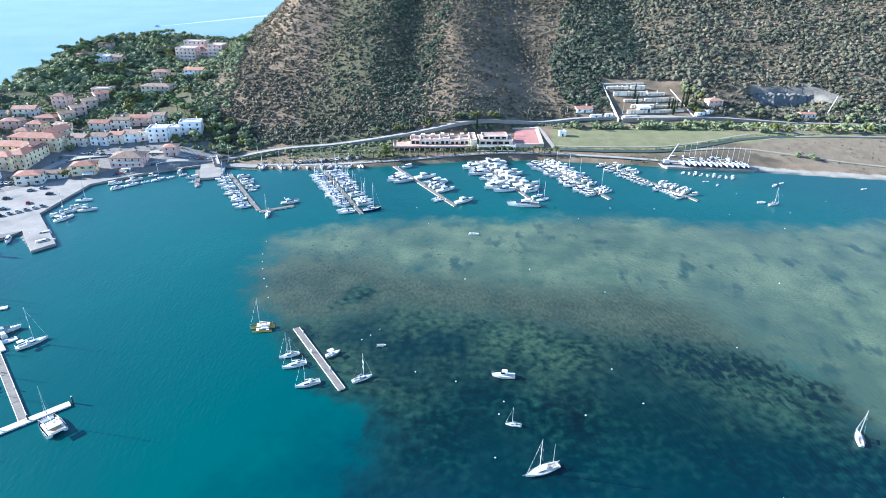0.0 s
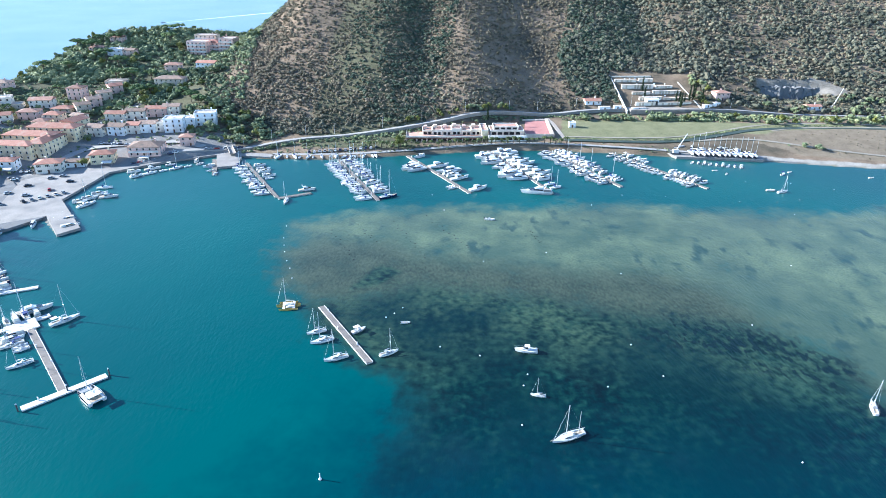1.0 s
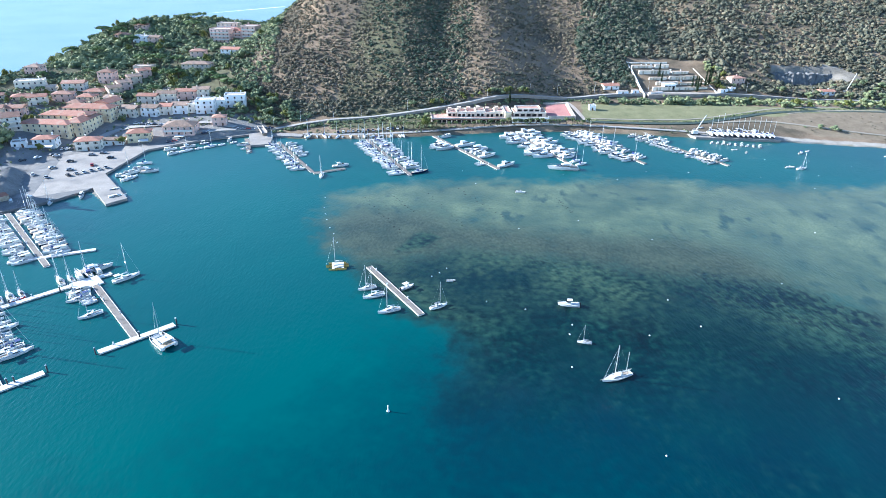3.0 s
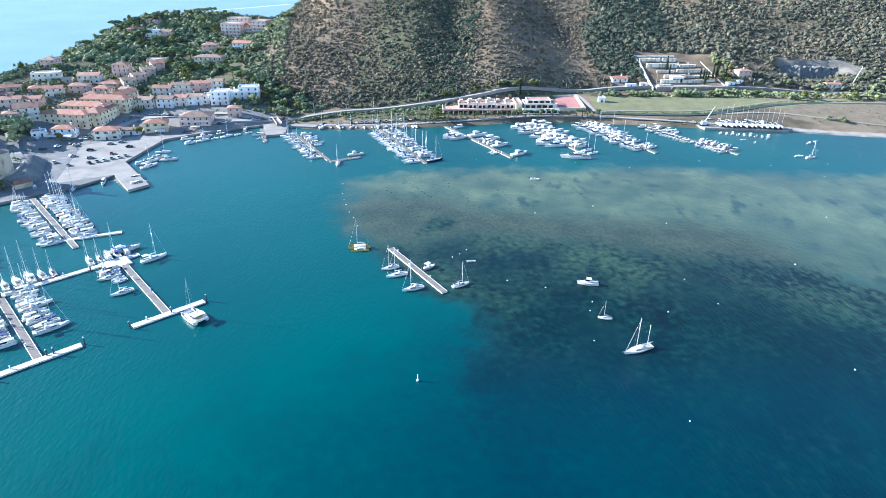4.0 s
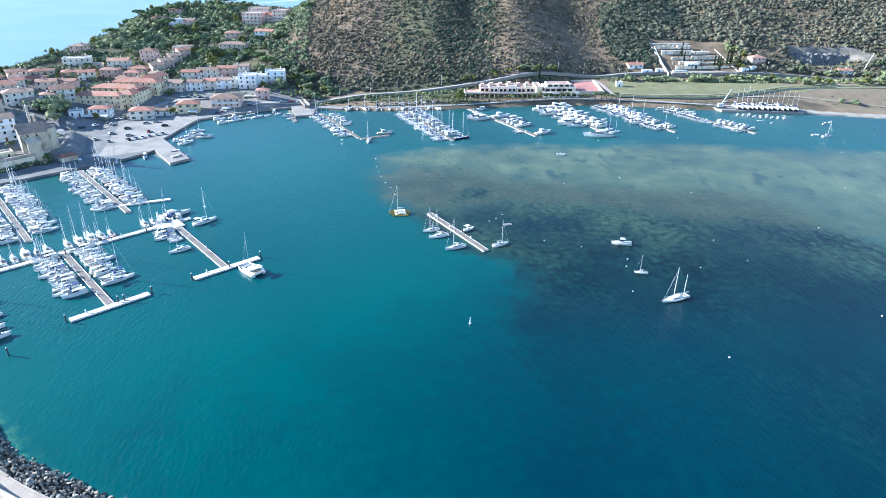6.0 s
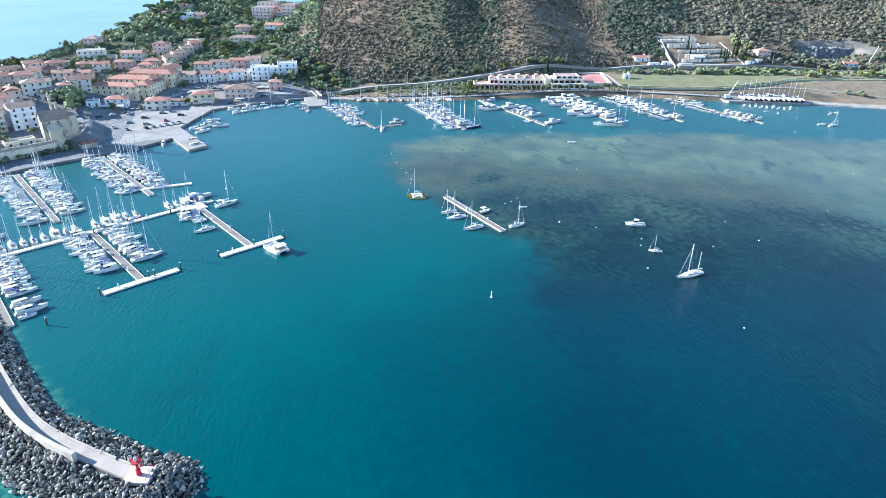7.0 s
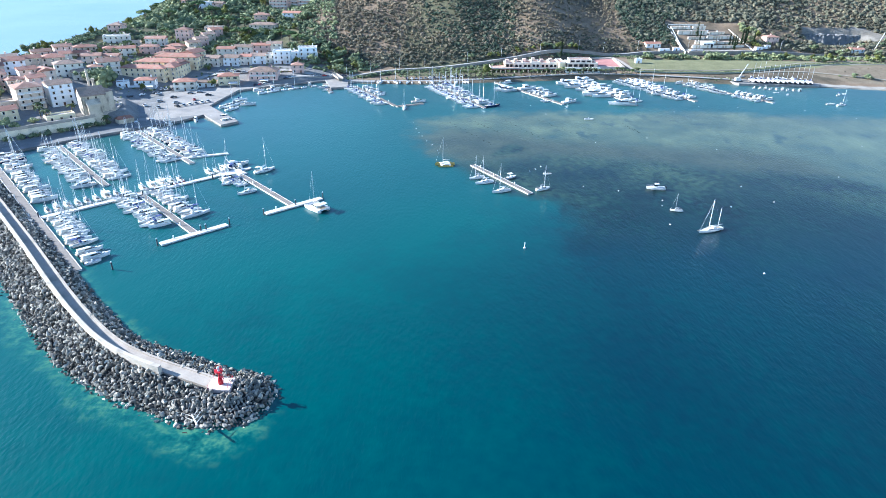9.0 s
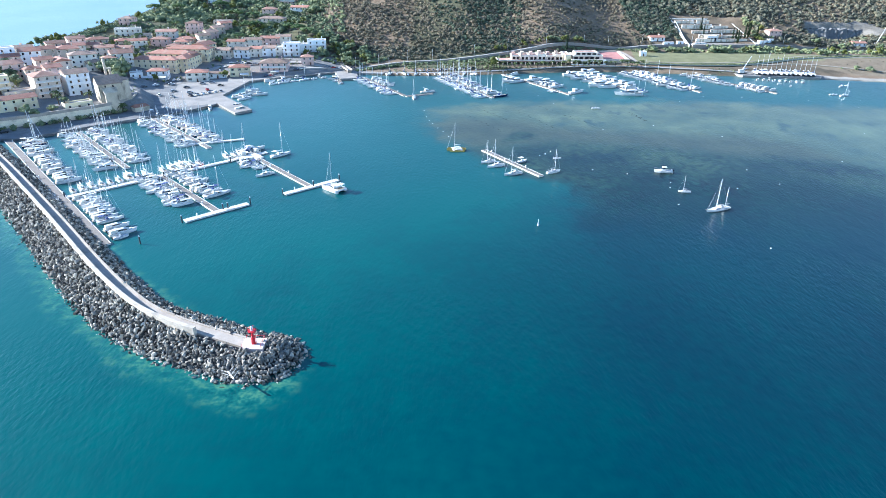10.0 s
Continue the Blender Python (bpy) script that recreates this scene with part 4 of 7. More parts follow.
def catamaran():
    length = 11.0
    root = thing("catamaran", "white cruising catamaran moored at a pontoon end", "catamaran")
    for sx in (-1, 1):
        h = link("hull", hull_mesh(length, 1.9, 1.5, M["white"], 1.05, 0.8, 0.15, 1.7), root)
        h.location = (sx * 2.5, 0, 0)
    put("bridge_deck", root, lambda bm: box(bm, -2.9, 2.9, -5.6, 2.4, 0.9, 1.56), M["white"])
    put("saloon", root, lambda bm: lump(bm, -2.4, 2.4, -2.6, 2.3, 1.56, 2.75, 0.8, 0.2), M["white"])
    put("saloon_window", root, lambda bm: lump(bm, -2.33, 2.33, -2.2, 2.05, 1.95, 2.5, 0.9, 0.4), M["glass"], "dark wrap-around windows")
    put("cockpit", root, lambda bm: box(bm, -2.0, 2.0, -5.4, -2.7, 1.56, 1.62), M["teak"])
    put("hard_top", root, lambda bm: box(bm, -2.3, 2.3, -5.2, -2.2, 3.4, 3.52), M["white"])
    put("hard_top_post", root, lambda bm: [rod(bm, (s * 2.1, y, 1.5), (s * 2.1, y, 3.4), 0.06, n=5) for s in (-1, 1) for y in (-5.0, -2.5)], M["alu"])
    put("trampoline", root, lambda bm: box(bm, -2.0, 2.0, 2.4, 5.0, 1.35, 1.4), M["canvas_grey"], "grey netting")
    put("cross_beam", root, lambda bm: rod(bm, (-2.6, 5.0, 1.45), (2.6, 5.0, 1.45), 0.11), M["alu"])
    rig(root, (1.4, 2.75), 17.5, length, cover="canvas_cream", mast_r=0.14)
    return root


def ketch():
    length = 10.6
    root = sailboat(length, cover="canvas_cream", hood="canvas_cream", label="white two-masted ketch at anchor")
    root.name = "ketch"
    root["group"] = ""
    del root["group"]
    put("mizzen_mast", root, lambda bm: rod(bm, (0, -length * 0.32, 1.0), (0, -length * 0.32, 11.0), 0.09, 0.07), M["alu"], "pale aluminium mizzen mast")
    put("mizzen_cover", root, lambda bm: rod(bm, (0, -length * 0.33, 2.3), (0, -length * 0.52, 2.2), 0.16, 0.1), M["canvas_cream"])
    put("bowsprit", root, lambda bm: rod(bm, (0, length * 0.5, 1.35), (0, length * 0.62, 1.5), 0.1), M["teak"])
    return root


def work_boat():
    """The ochre raft-like sailing trimaran by the mooring field."""
    root = thing("trimaran", "old ochre trimaran sailboat on a mooring", "trimaran")
    link("hull", hull_mesh(9.0, 1.8, 0.9, M["yellow_hull"]), root)
    for sx in (-1, 1):
        o = link("float", hull_mesh(7.0, 0.8, 0.6, M["yellow_hull"]), root, "slim outer float")
        o.location = (sx * 2.7, 0, 0)
    put("wing_deck", root, lambda bm: [box(bm, -2.7, 2.7, y - 0.5, y + 0.5, 0.6, 0.75) for y in (-2.0, 1.8)], M["cushion"])
    put("cabin", root, lambda bm: lump(bm, -0.8, 0.8, -1.5, 2.2, 0.85, 1.7, 0.8, 0.3), M["white"])
    put("dinghy_cover", root, lambda bm: lump(bm, -2.2, -0.9, -2.4, 1.0, 0.75, 1.2, 0.6, 0.5), M["canvas_cream"], "pale tarpaulin bundle")
    rig(root, (1.0, 1.5), 13.5, 9.0, cover="canvas_cream")
    return root


KINDS = {
    "s1": sailboat(9.0, hood="canvas_cream", cover="sail"), "s2": sailboat(10.2, hood="canvas_cream", cover="sail", bimini=True, label="white sailing yacht with a cream awning"),
    "s3": sailboat(7.8, hood="canvas_grey", cover="canvas_grey", label="small white sailing yacht with grey canvas"),
    "s5": sailboat(9.4, hood="canvas_blue", cover="canvas_blue", bimini=True, label="white sailing yacht with blue canvas"),
    "s4": sailboat(9.6, hull="navy", cover="canvas_cream", label="navy blue sailing yacht with a teak deck"),
    "m1": motor_yacht(9.6), "m2": motor_yacht(7.2, flybridge=False, label="white cabin cruiser with a canvas cockpit cover"),
    "m3": motor_yacht(8.0, flybridge=False, canvas="canvas_cream", label="white cabin cruiser with a cream cockpit cover"),
    "m4": motor_yacht(11.8, label="large white motor yacht with a flybridge"),
    "o1": open_boat(5.4), "o2": open_boat(4.6, canvas="canvas_blue", label="small open boat under a blue awning"), "o3": open_boat(5.8, hull="grey_hull", canvas="canvas_cream", label="grey open boat under a cream awning"),
    "r1": open_boat(5.0, hull="red_hull", label="small red open boat"),
    "d1": tender(),
    "s1f": sailboat(9.0, cover="canvas_cream", far=True), "s2f": sailboat(10.2, hood="canvas_cream", cover="sail", far=True, label="white sailing yacht with cream canvas"), "s3f": sailboat(7.8, hood="canvas_blue", cover="canvas_blue", far=True, label="small white sailing yacht with blue canvas"),
    "m1f": motor_yacht(9.6, far=True), "m2f": motor_yacht(7.2, flybridge=False, far=True, label="white cabin cruiser with a canvas cockpit cover"), "m3f": motor_yacht(8.0, flybridge=False, canvas="canvas_grey", far=True, label="white cabin cruiser with a grey cockpit cover"),
    "m4f": motor_yacht(11.8, far=True, label="large white motor yacht with a flybridge"),
}
LENGTHS = {"s1": 9.0, "s2": 10.2, "s3": 7.8, "s4": 9.6, "s5": 9.4, "m1": 9.6, "m2": 7.2, "m3": 8.0, "m4": 11.8, "o1": 5.4, "o2": 4.6, "o3": 5.8, "r1": 5.0, "d1": 3.4}
LENGTHS.update({k + "f": LENGTHS[k] for k in ("s1", "s2", "s3", "m1", "m2", "m3", "m4")})
used = set()


def boat(kind, x, y, heading, scale=1.0):
    """heading: degrees from +x to where the bow points."""
    m = pose(x, y, 0, 0, 0, heading - 90) @ Matrix.Scale(scale, 4)
    proto = KINDS[kind]
    if kind not in used:
        used.add(kind)
        proto.matrix_basis = m
        return proto
    return copy_thing(proto, m)


brng = random.Random(11)


def berths(key, side, start, end, kinds, gap=1.0, width=None, turn=0.0, stern_out=False):
    """Boats side by side along one edge of a pontoon, from start to end (shares of its length); side: 1 is its left."""
    a, b, w, _ = PONTOONS[key]
    m, length = along(a, b)
    ang = math.degrees(math.atan2(b[1] - a[1], b[0] - a[0]))
    s, k = start * length, 0
    while True:
        kind = kinds[k % len(kinds)] if brng.random() < 0.7 else brng.choice(kinds)
        if kind == "s1" and brng.random() < 0.28:
            kind = "s5"
        if key[0] == "p" and kind + "f" in KINDS:
            kind += "f"
        grow = 1.12 if key in ("p3", "p4") and kind[0] == "m" else 1.0
        size = LENGTHS[kind] * grow
        beam = size * (0.37 if kind[0] in "o" else 0.33) + gap * brng.uniform(0.5, 1.4)
        if s + beam > end * length:
            return
        if key[0] == "p" and brng.random() < 0.14:
            s += beam * 0.8
            continue
        off = side * (w / 2 + 0.9 + size / 2 + brng.uniform(0, 0.7))
        p = m @ Vector((s + beam / 2, off, 0))
        out = ang + 90 * side
        boat(kind, p.x, p.y, out + turn + brng.uniform(-4, 4) * (2.2 if key[0] == "p" else 1) + (180 if brng.random() < (0.75 if stern_out else 0.12) else 0), grow * brng.uniform(0.9, 1.08))
        s += beam
        k += 1


sails, mixed, motors, smalls = ["s1", "s2", "s3", "s1", "s3"], ["s1", "m2", "s3", "m1", "s2", "m3"], ["m1", "m2", "m3", "m1", "m4", "m2"], ["o1", "m2", "o2", "o3", "o1", "m3"]
berths("e", 1, 0.05, 0.17, ["s2", "m1", "s4"], 0.6)
berths("e", 1, 0.17, 0.54, ["m2", "m1", "m3", "s3", "m2"], 0.7)
berths("e", 1, 0.67, 0.90, ["m3", "s1", "m2", "s1", "m1"], 0.5)
berths("e", 1, 0.91, 0.99, ["m3", "o1"], 0.8)
berths("m", 1, 0.02, 0.42, sails, 0.7)
berths("m", 1, 0.44, 0.70, sails, 0.8)
berths("m", 1, 0.78, 1.0, ["s1", "s3", "s1", "s1", "m3"], 0.6)
berths("m", -1, 0.02, 0.05, ["d1"])
berths("a", -1, 0.02, 0.97, ["m2", "s3", "m3", "s1", "o1", "s3", "m1"], 0.7)
berths("a", 1, 0.02, 0.97, ["s1", "s2", "s1", "s3", "s2", "m3"], 0.6)
berths("b", -1, 0.02, 0.92, ["m2", "s3", "m3", "s1", "o1", "s3"], 0.7)
berths("b", 1, 0.02, 0.92, ["s1", "s2", "m1", "s4", "m3", "s1"], 0.5)
berths("c", -1, 0.0, 0.76, ["s3", "m2", "s1", "s3", "m2", "s1"], 0.8)
berths("c", 1, 0.04, 0.74, ["m2", "s1", "s3", "s1", "s2"], 0.9)
berths("d", -1, 0.02, 0.36, ["o1", "m2", "s3", "s1", "s3"], 0.4)
berths("d", -1, 0.46, 0.56, ["s1"], 0.4)
berths("p1", -1, 0.06, 0.9, ["s3", "m2", "s3", "s1", "o1"], 0.6)
berths("p1", 1, 0.1, 0.55, ["m2", "o1", "m3"], 2.0)
berths("p2", -1, 0.04, 0.96, ["s1", "s3", "m2", "s1"], 0.5)
berths("p2", 1, 0.04, 0.88, ["s3", "m3", "s1", "s2"], 0.5)
berths("p2", 1, 0.9, 1.0, ["s4"], 0.3)
berths("p3", -1, 0.22, 0.4, ["m1", "m4"], 0.6)
berths("p3", -1, 0.52, 0.62, ["m4"], 0.6)
berths("p3", -1, 0.8, 0.88, ["o1"], 0.6)
berths("p3", 1, 0.05, 0.12, ["m2"], 0.6)
berths("p3", 1, 0.3, 0.4, ["m1"], 0.6)
berths("p3", 1, 0.48, 0.76, ["m4", "m1", "m3", "m1"], 0.5)
berths("p3", 1, 0.86, 1.0, ["m1", "s3"], 0.5)
berths("p4", -1, 0.05, 0.74, motors, 0.5)
berths("p4", 1, 0.05, 0.8, motors, 0.5)
berths("p4", 1, 0.86, 0.99, ["m1", "s3"], 0.5)
berths("p5", -1, 0.04, 0.92, ["m2", "m3", "m1", "m3"], 0.5)
berths("p5", 1, 0.04, 0.95, ["m3", "m2", "m1", "s3"], 0.5)
berths("p6", -1, 0.06, 0.95, ["m2", "o1", "m3", "m2"], 0.6)
berths("p6", 1, 0.1, 0.4, ["o3", "m2", "o1"], 1.2)
berths("p6", 1, 0.6, 0.95, ["m2", "m3", "o1", "m2"], 0.8)
for kind, x, y, h in (("m4", -166, 193, 40), ("s2", -150.5, 186.5, 48), ("s1", -44.8, 165.2, 205), ("s1", -51.5, 175.5, 205), ("s3", -54.6, 181.2, 205), ("o3", -39.4, 182.3, 40), ("s3", -27, 168.5, 30),
                      ("d1", -22.4, 188.4, 5), ("s3", 127, 143, 70), ("s1", -96, 309, 272), ("m1", -88, 327, 20), ("r1", -182.5, 168.8, 47), ("o1", 15.7, 287.5, 350),
                      ):
    boat(kind, x, y, h)
boat("m4", 46, 327.5, 178, 1.45)
for kind, x, y, h in (("m3", -195, 271, 40), ("s2", -202, 300, 60), ("m1", -196, 312, 20), ("s1", -225, 263, 290), ("m2", -214, 272, 290), ("o1", -208, 280, 300), ("m2", -201, 354, 30), ("m1", -192, 360, 35), ("o3", -184, 368, 30), ("m2", -170, 377, 95), ("o1", -150, 352, 265), ("m2", -158, 366, 200), ("o2", -155, 358, 200),
                      ("o1", 186, 336.5, 0), ("s3", 192, 334, 20), ("d1", 150, 362, 20), ("d1", 172, 366, 60), ("o2", 208, 366, 40), ("d1", 262, 362, 10), ("d1", 167, 372, 0), ("d1", 215, 371, 30)):
    boat(kind, x, y, h)
boat("s3", 22.6, 147, 170, 0.68)
for k in range(9):
    boat(("o1", "o2", "o3")[k % 3], 158 + k * 3.6, 388 - k * 1.1, 70 + brng.uniform(-20, 20), 0.9)
pilot_boat().matrix_basis = pose(21.6, 171, 0, 0, 0, 175 - 90)
catamaran().matrix_basis = pose(-118.3, 143.6, 0, 0, 0, 140 - 90) @ Matrix.Scale(0.86, 4)
ketch().matrix_basis = pose(29.0, 128.6, 0, 0, 0, 205 - 90) @ Matrix.Diagonal((1.0, 1.0, 0.78, 1.0))
work_boat().matrix_basis = pose(-69, 199, 0, 0, 0, 190 - 90)
for kind in KINDS:
    if kind not in used:
        for o in (*KINDS[kind].children, KINDS[kind]):
            bpy.data.objects.remove(o)


def buoy(x, y, r=0.28, pole=False):
    root = thing("mooring_buoy", "white mooring buoy floating on the bay", "buoy", "mooring buoys", m=pose(x, y, 0))
    bm = bmesh.new()
    bmesh.ops.create_uvsphere(bm, u_segments=10, v_segments=7, radius=r)
    for v in bm.verts:
        v.co.z = v.co.z * 0.85 + r * 0.25
    part("float", bm, M["buoy_white"], root, smooth=True)
    bm = bmesh.new()
    rod(bm, (0, 0, r * 0.9), (0, 0, r * (5 if pole else 1.6)), 0.07 if not pole else 0.14, n=6)
    part("pole" if pole else "ring", bm, M["buoy_white"] if pole else M["pile"], root)


buoy(-40.6, 111.7, 0.45, True)
for x, y in ((-88, 276), (-86, 262), (-84, 254), (-82, 247), (-79, 238), (-76, 231), (-73, 222), (16, 133.5), (18.5, 152), (20.5, 158), (46, 152), (-30, 192), (-27, 195), (-24, 199), (-9, 173), (5, 168), (60, 176), (66, 158), (110, 190), (93, 120), (70, 230), (74, 310), (44, 318), (-8, 300), (95, 326), (160, 318), (182, 300), (196, 322), (120, 325), (-15, 322), (205, 350), (178, 352), (226, 340), (140, 350), (40, 250), (10, 240), (150, 240), (34, 96)):
    buoy(x, y)

def float_line(a, b, count):
    """A slack line of small dark floats over the sand flat."""
    root = thing("float_line", "slack line of small dark floats over the shallows", "float line", "float lines")
    for k in range(count):
        u = k / (count - 1)
        x, y = a[0] + (b[0] - a[0]) * u + 0.8 * math.sin(k * 2.1), a[1] + (b[1] - a[1]) * u + 0.8 * math.cos(k * 1.7)
        put("float", root, lambda bm: rod(bm, (x - 0.3, y, 0.02), (x + 0.3, y + 0.15, 0.02), 0.17, 0.12, 6), M["black"], smooth=True)


for a, b in (((-67, 276), (-45, 233)), ((-34, 283), (-16, 242)), ((-17.5, 291), (4.3, 253)), ((34, 278), (39, 260)), ((-52, 278), (-40, 258))):
    float_line(a, b, 12)

# ---- red light on the breakwater head ----
light = thing("lighthouse", "small red harbour beacon on a pale plinth", "lighthouse", m=pose(-117.6, 32.6, DECK))
put("plinth", light, lambda bm: box(bm, -2.6, 2.6, -2.2, 2.2, -0.8, 0.35), M["plinth"], "pale pinkish concrete plinth")
put("base", light, lambda bm: rod(bm, (0, 0, 0.35), (0, 0, 1.9), 0.5, 0.46, 12), M["red"])
put("column", light, lambda bm: rod(bm, (0, 0, 1.9), (0, 0, 3.9), 0.27, 0.24, 12), M["red"])
put("gallery", light, lambda bm: rod(bm, (0, 0, 3.8), (0, 0, 3.98), 0.95, 0.95, 14), M["red"])
put("railing", light, lambda bm: [rod(bm, (0.9 * math.cos(a), 0.9 * math.sin(a), 3.98), (0.9 * math.cos(a), 0.9 * math.sin(a), 4.8), 0.035, n=4) for a in np.linspace(0, 5.5, 8)] + [rod(bm, (0.9 * math.cos(a), 0.9 * math.sin(a), 4.8), (0.9 * math.cos(a + 0.79), 0.9 * math.sin(a + 0.79), 4.8), 0.035, n=4) for a in np.linspace(0, 5.5, 8)], M["red"])
put("lantern", light, lambda bm: (rod(bm, (0, 0, 3.98), (0, 0, 4.9), 0.28, 0.28, 10), rod(bm, (0, 0, 4.9), (0, 0, 5.25), 0.34, 0.05, 10)), M["white"], "white lantern housing")
put("ladder", light, lambda bm: [rod(bm, (0.75, s, 0.3), (0.45, s, 3.9), 0.035, n=4) for s in (-0.2, 0.2)] + [rod(bm, (0.72 - 0.033 * k, -0.2, 0.6 + 0.36 * k), (0.72 - 0.033 * k, 0.2, 0.6 + 0.36 * k), 0.03, n=4) for k in range(9)], M["red"])
put("rail", light, lambda bm: [rod(bm, (x, y, 0.3), (x, y, 1.4), 0.045, n=4) for x, y in ((-2.2, -1.8), (-2.2, 1.8), (2.2, 1.8), (2.2, -1.8), (0, 1.8), (2.2, 0))] + [rod(bm, (2.2, -1.8, 1.4), (2.2, 1.8, 1.4), 0.045, n=4), rod(bm, (-2.2, 1.8, 1.4), (2.2, 1.8, 1.4), 0.045, n=4)], M["red"], "red tube railing")
drift = thing("driftwood", "bleached branch lying on the rubble stones", "branch", m=pose(-119.8, 22.4, 1.75, 0, 16, 120) @ Matrix.Scale(1.15, 4))
put("stem", drift, lambda bm: rod(bm, (-3.2, 0, 0.4), (3.4, 0.3, 0.2), 0.16, 0.1, 6), M["drift"])
put("limb", drift, lambda bm: [rod(bm, (k - 1.2, 0, 0.3), (k + 0.4, 1.5 * (-1) ** k, 0.9), 0.09, 0.03, 5) for k in range(-1, 4)], M["drift"])

# ---- buildings ----
M.update({
    "yellow": surface("ochre_plaster", (0.68, 0.56, 0.35), (0.82, 0.7, 0.47), 0.3, 0.9, vary=0.08, stain=(0.4, 0.32, 0.22)),
    "tan": surface("tan_plaster", (0.54, 0.43, 0.33), (0.68, 0.56, 0.45), 0.3, 0.9, vary=0.12, stain=(0.3, 0.25, 0.2)),
    "cream": surface("cream_plaster", (0.68, 0.61, 0.5), (0.82, 0.75, 0.64), 0.3, 0.9, vary=0.08, stain=(0.45, 0.4, 0.34)),
    "pink": surface("pink_plaster", (0.6, 0.39, 0.32), (0.74, 0.52, 0.44), 0.3, 0.9, vary=0.1, stain=(0.4, 0.28, 0.24)),
    "plaster_white": surface("white_plaster", (0.76, 0.75, 0.73), (0.87, 0.86, 0.84), 0.3, 0.85, vary=0.06, stain=(0.55, 0.53, 0.5)),
    "stone": surface("weathered_stone", (0.38, 0.32, 0.24), (0.58, 0.49, 0.37), 0.8, 0.95, bump=0.5, stain=(0.2, 0.17, 0.13)),
    "tiles": surface("terracotta_roof_tiles", (0.2, 0.105, 0.072), (0.38, 0.215, 0.155), 0.5, 0.9, bump=0.6, bump_scale=2.5, vary=0.3, stain=(0.3, 0.23, 0.185)),
    "tiles_red": surface("red_roof_tiles", (0.22, 0.098, 0.066), (0.4, 0.195, 0.135), 0.5, 0.9, bump=0.6, bump_scale=2.5, vary=0.2, stain=(0.3, 0.2, 0.15)),
    "tiles_old": surface("weathered_roof_tiles", (0.17, 0.11, 0.08), (0.36, 0.25, 0.185), 0.8, 0.9, bump=0.7, bump_scale=2.5, vary=0.25, stain=(0.15, 0.12, 0.1)),
    "terrace_tiles": surface("terracotta_terrace_tiles", (0.34, 0.18, 0.13), (0.5, 0.3, 0.23), 0.5, 0.9, vary=0.15, stain=(0.5, 0.4, 0.34)),
    "quarry_rock": surface("quarry_rock", (0.08, 0.08, 0.082), (0.2, 0.195, 0.185), 0.35, 0.95, bump=0.6, stain=(0.1, 0.1, 0.1)),
    "flat_roof": surface("terrace_roof", (0.34, 0.28, 0.24), (0.5, 0.43, 0.38), 0.4, 0.9, vary=0.2),
    "frame": surface("window_frame_paint", (0.5, 0.49, 0.46), (0.65, 0.64, 0.6), 2.0, 0.6),
    "shutter_green": surface("green_shutter_paint", (0.02, 0.05, 0.03), (0.05, 0.1, 0.06), 2.0, 0.7),
    "shutter_brown": surface("brown_shutter_paint", (0.07, 0.035, 0.02), (0.14, 0.07, 0.04), 2.0, 0.7),
    "awning": surface("pale_awning_cloth", (0.5, 0.48, 0.45), (0.7, 0.68, 0.64), 1.0, 0.9),
    "clay": surface("red_clay_court", (0.32, 0.13, 0.11), (0.44, 0.21, 0.18), 0.2, 0.95),
    # near-black for openings; on arcades and arches it paints their inner shade
    "dark": surface("shaded_opening", (0.012, 0.012, 0.013), (0.04, 0.038, 0.036), 1.0, 0.9, specular=0.1),
    "wall_stone": surface("pale_wall_stone", (0.58, 0.49, 0.36), (0.78, 0.67, 0.5), 0.6, 0.95, bump=0.5, stain=(0.3, 0.26, 0.2)),
    "canal": surface("still_canal_water", (0.03, 0.045, 0.035), (0.06, 0.075, 0.055), 0.1, 0.5, specular=0.25),
    "foam": surface("wake_foam", (0.35, 0.45, 0.5), (0.7, 0.75, 0.78), 0.05, 0.9),
    "tyre": surface("tyre_rubber", (0.015, 0.015, 0.015), (0.035, 0.035, 0.035), 2.0, 0.85),
})
WALLS = {"white": "plaster_white"}


def window_mesh():
    """One window: a raised frame that runs into a set-back pane."""
    bm = bmesh.new()
    rings = []
    for w, z0, z1, y in ((0.62, -0.08, 1.52, 0.05), (0.62, -0.08, 1.52, -0.07), (0.5, 0.05, 1.4, -0.07), (0.5, 0.05, 1.4, 0.0)):
        rings.append([bm.verts.new(p) for p in ((-w, y, z0), (w, y, z0), (w, y, z1), (-w, y, z1))])
    for r0, r1 in zip(rings, rings[1:]):
        for k in range(4):
            bm.faces.new((r0[k], r0[(k + 1) % 4], r1[(k + 1) % 4], r1[k]))
    bm.faces.new(rings[-1]).material_index = 1
    me = mesh_of("window", bm, M["frame"])
    me.materials.append(M["glass"])
    return me


def shutter_mesh():
    bm = bmesh.new()
    box(bm, -0.24, 0.24, -0.05, 0.0, 0, 1.45)
    return mesh_of("shutter", bm, M["shutter_green"])


WINDOW, SHUTTER = window_mesh(), shutter_mesh()


def shaped(bm, pts, faces):
    v = [bm.verts.new(p) for p in pts]
    for f in faces:
        bm.faces.new([v[k] for k in f])


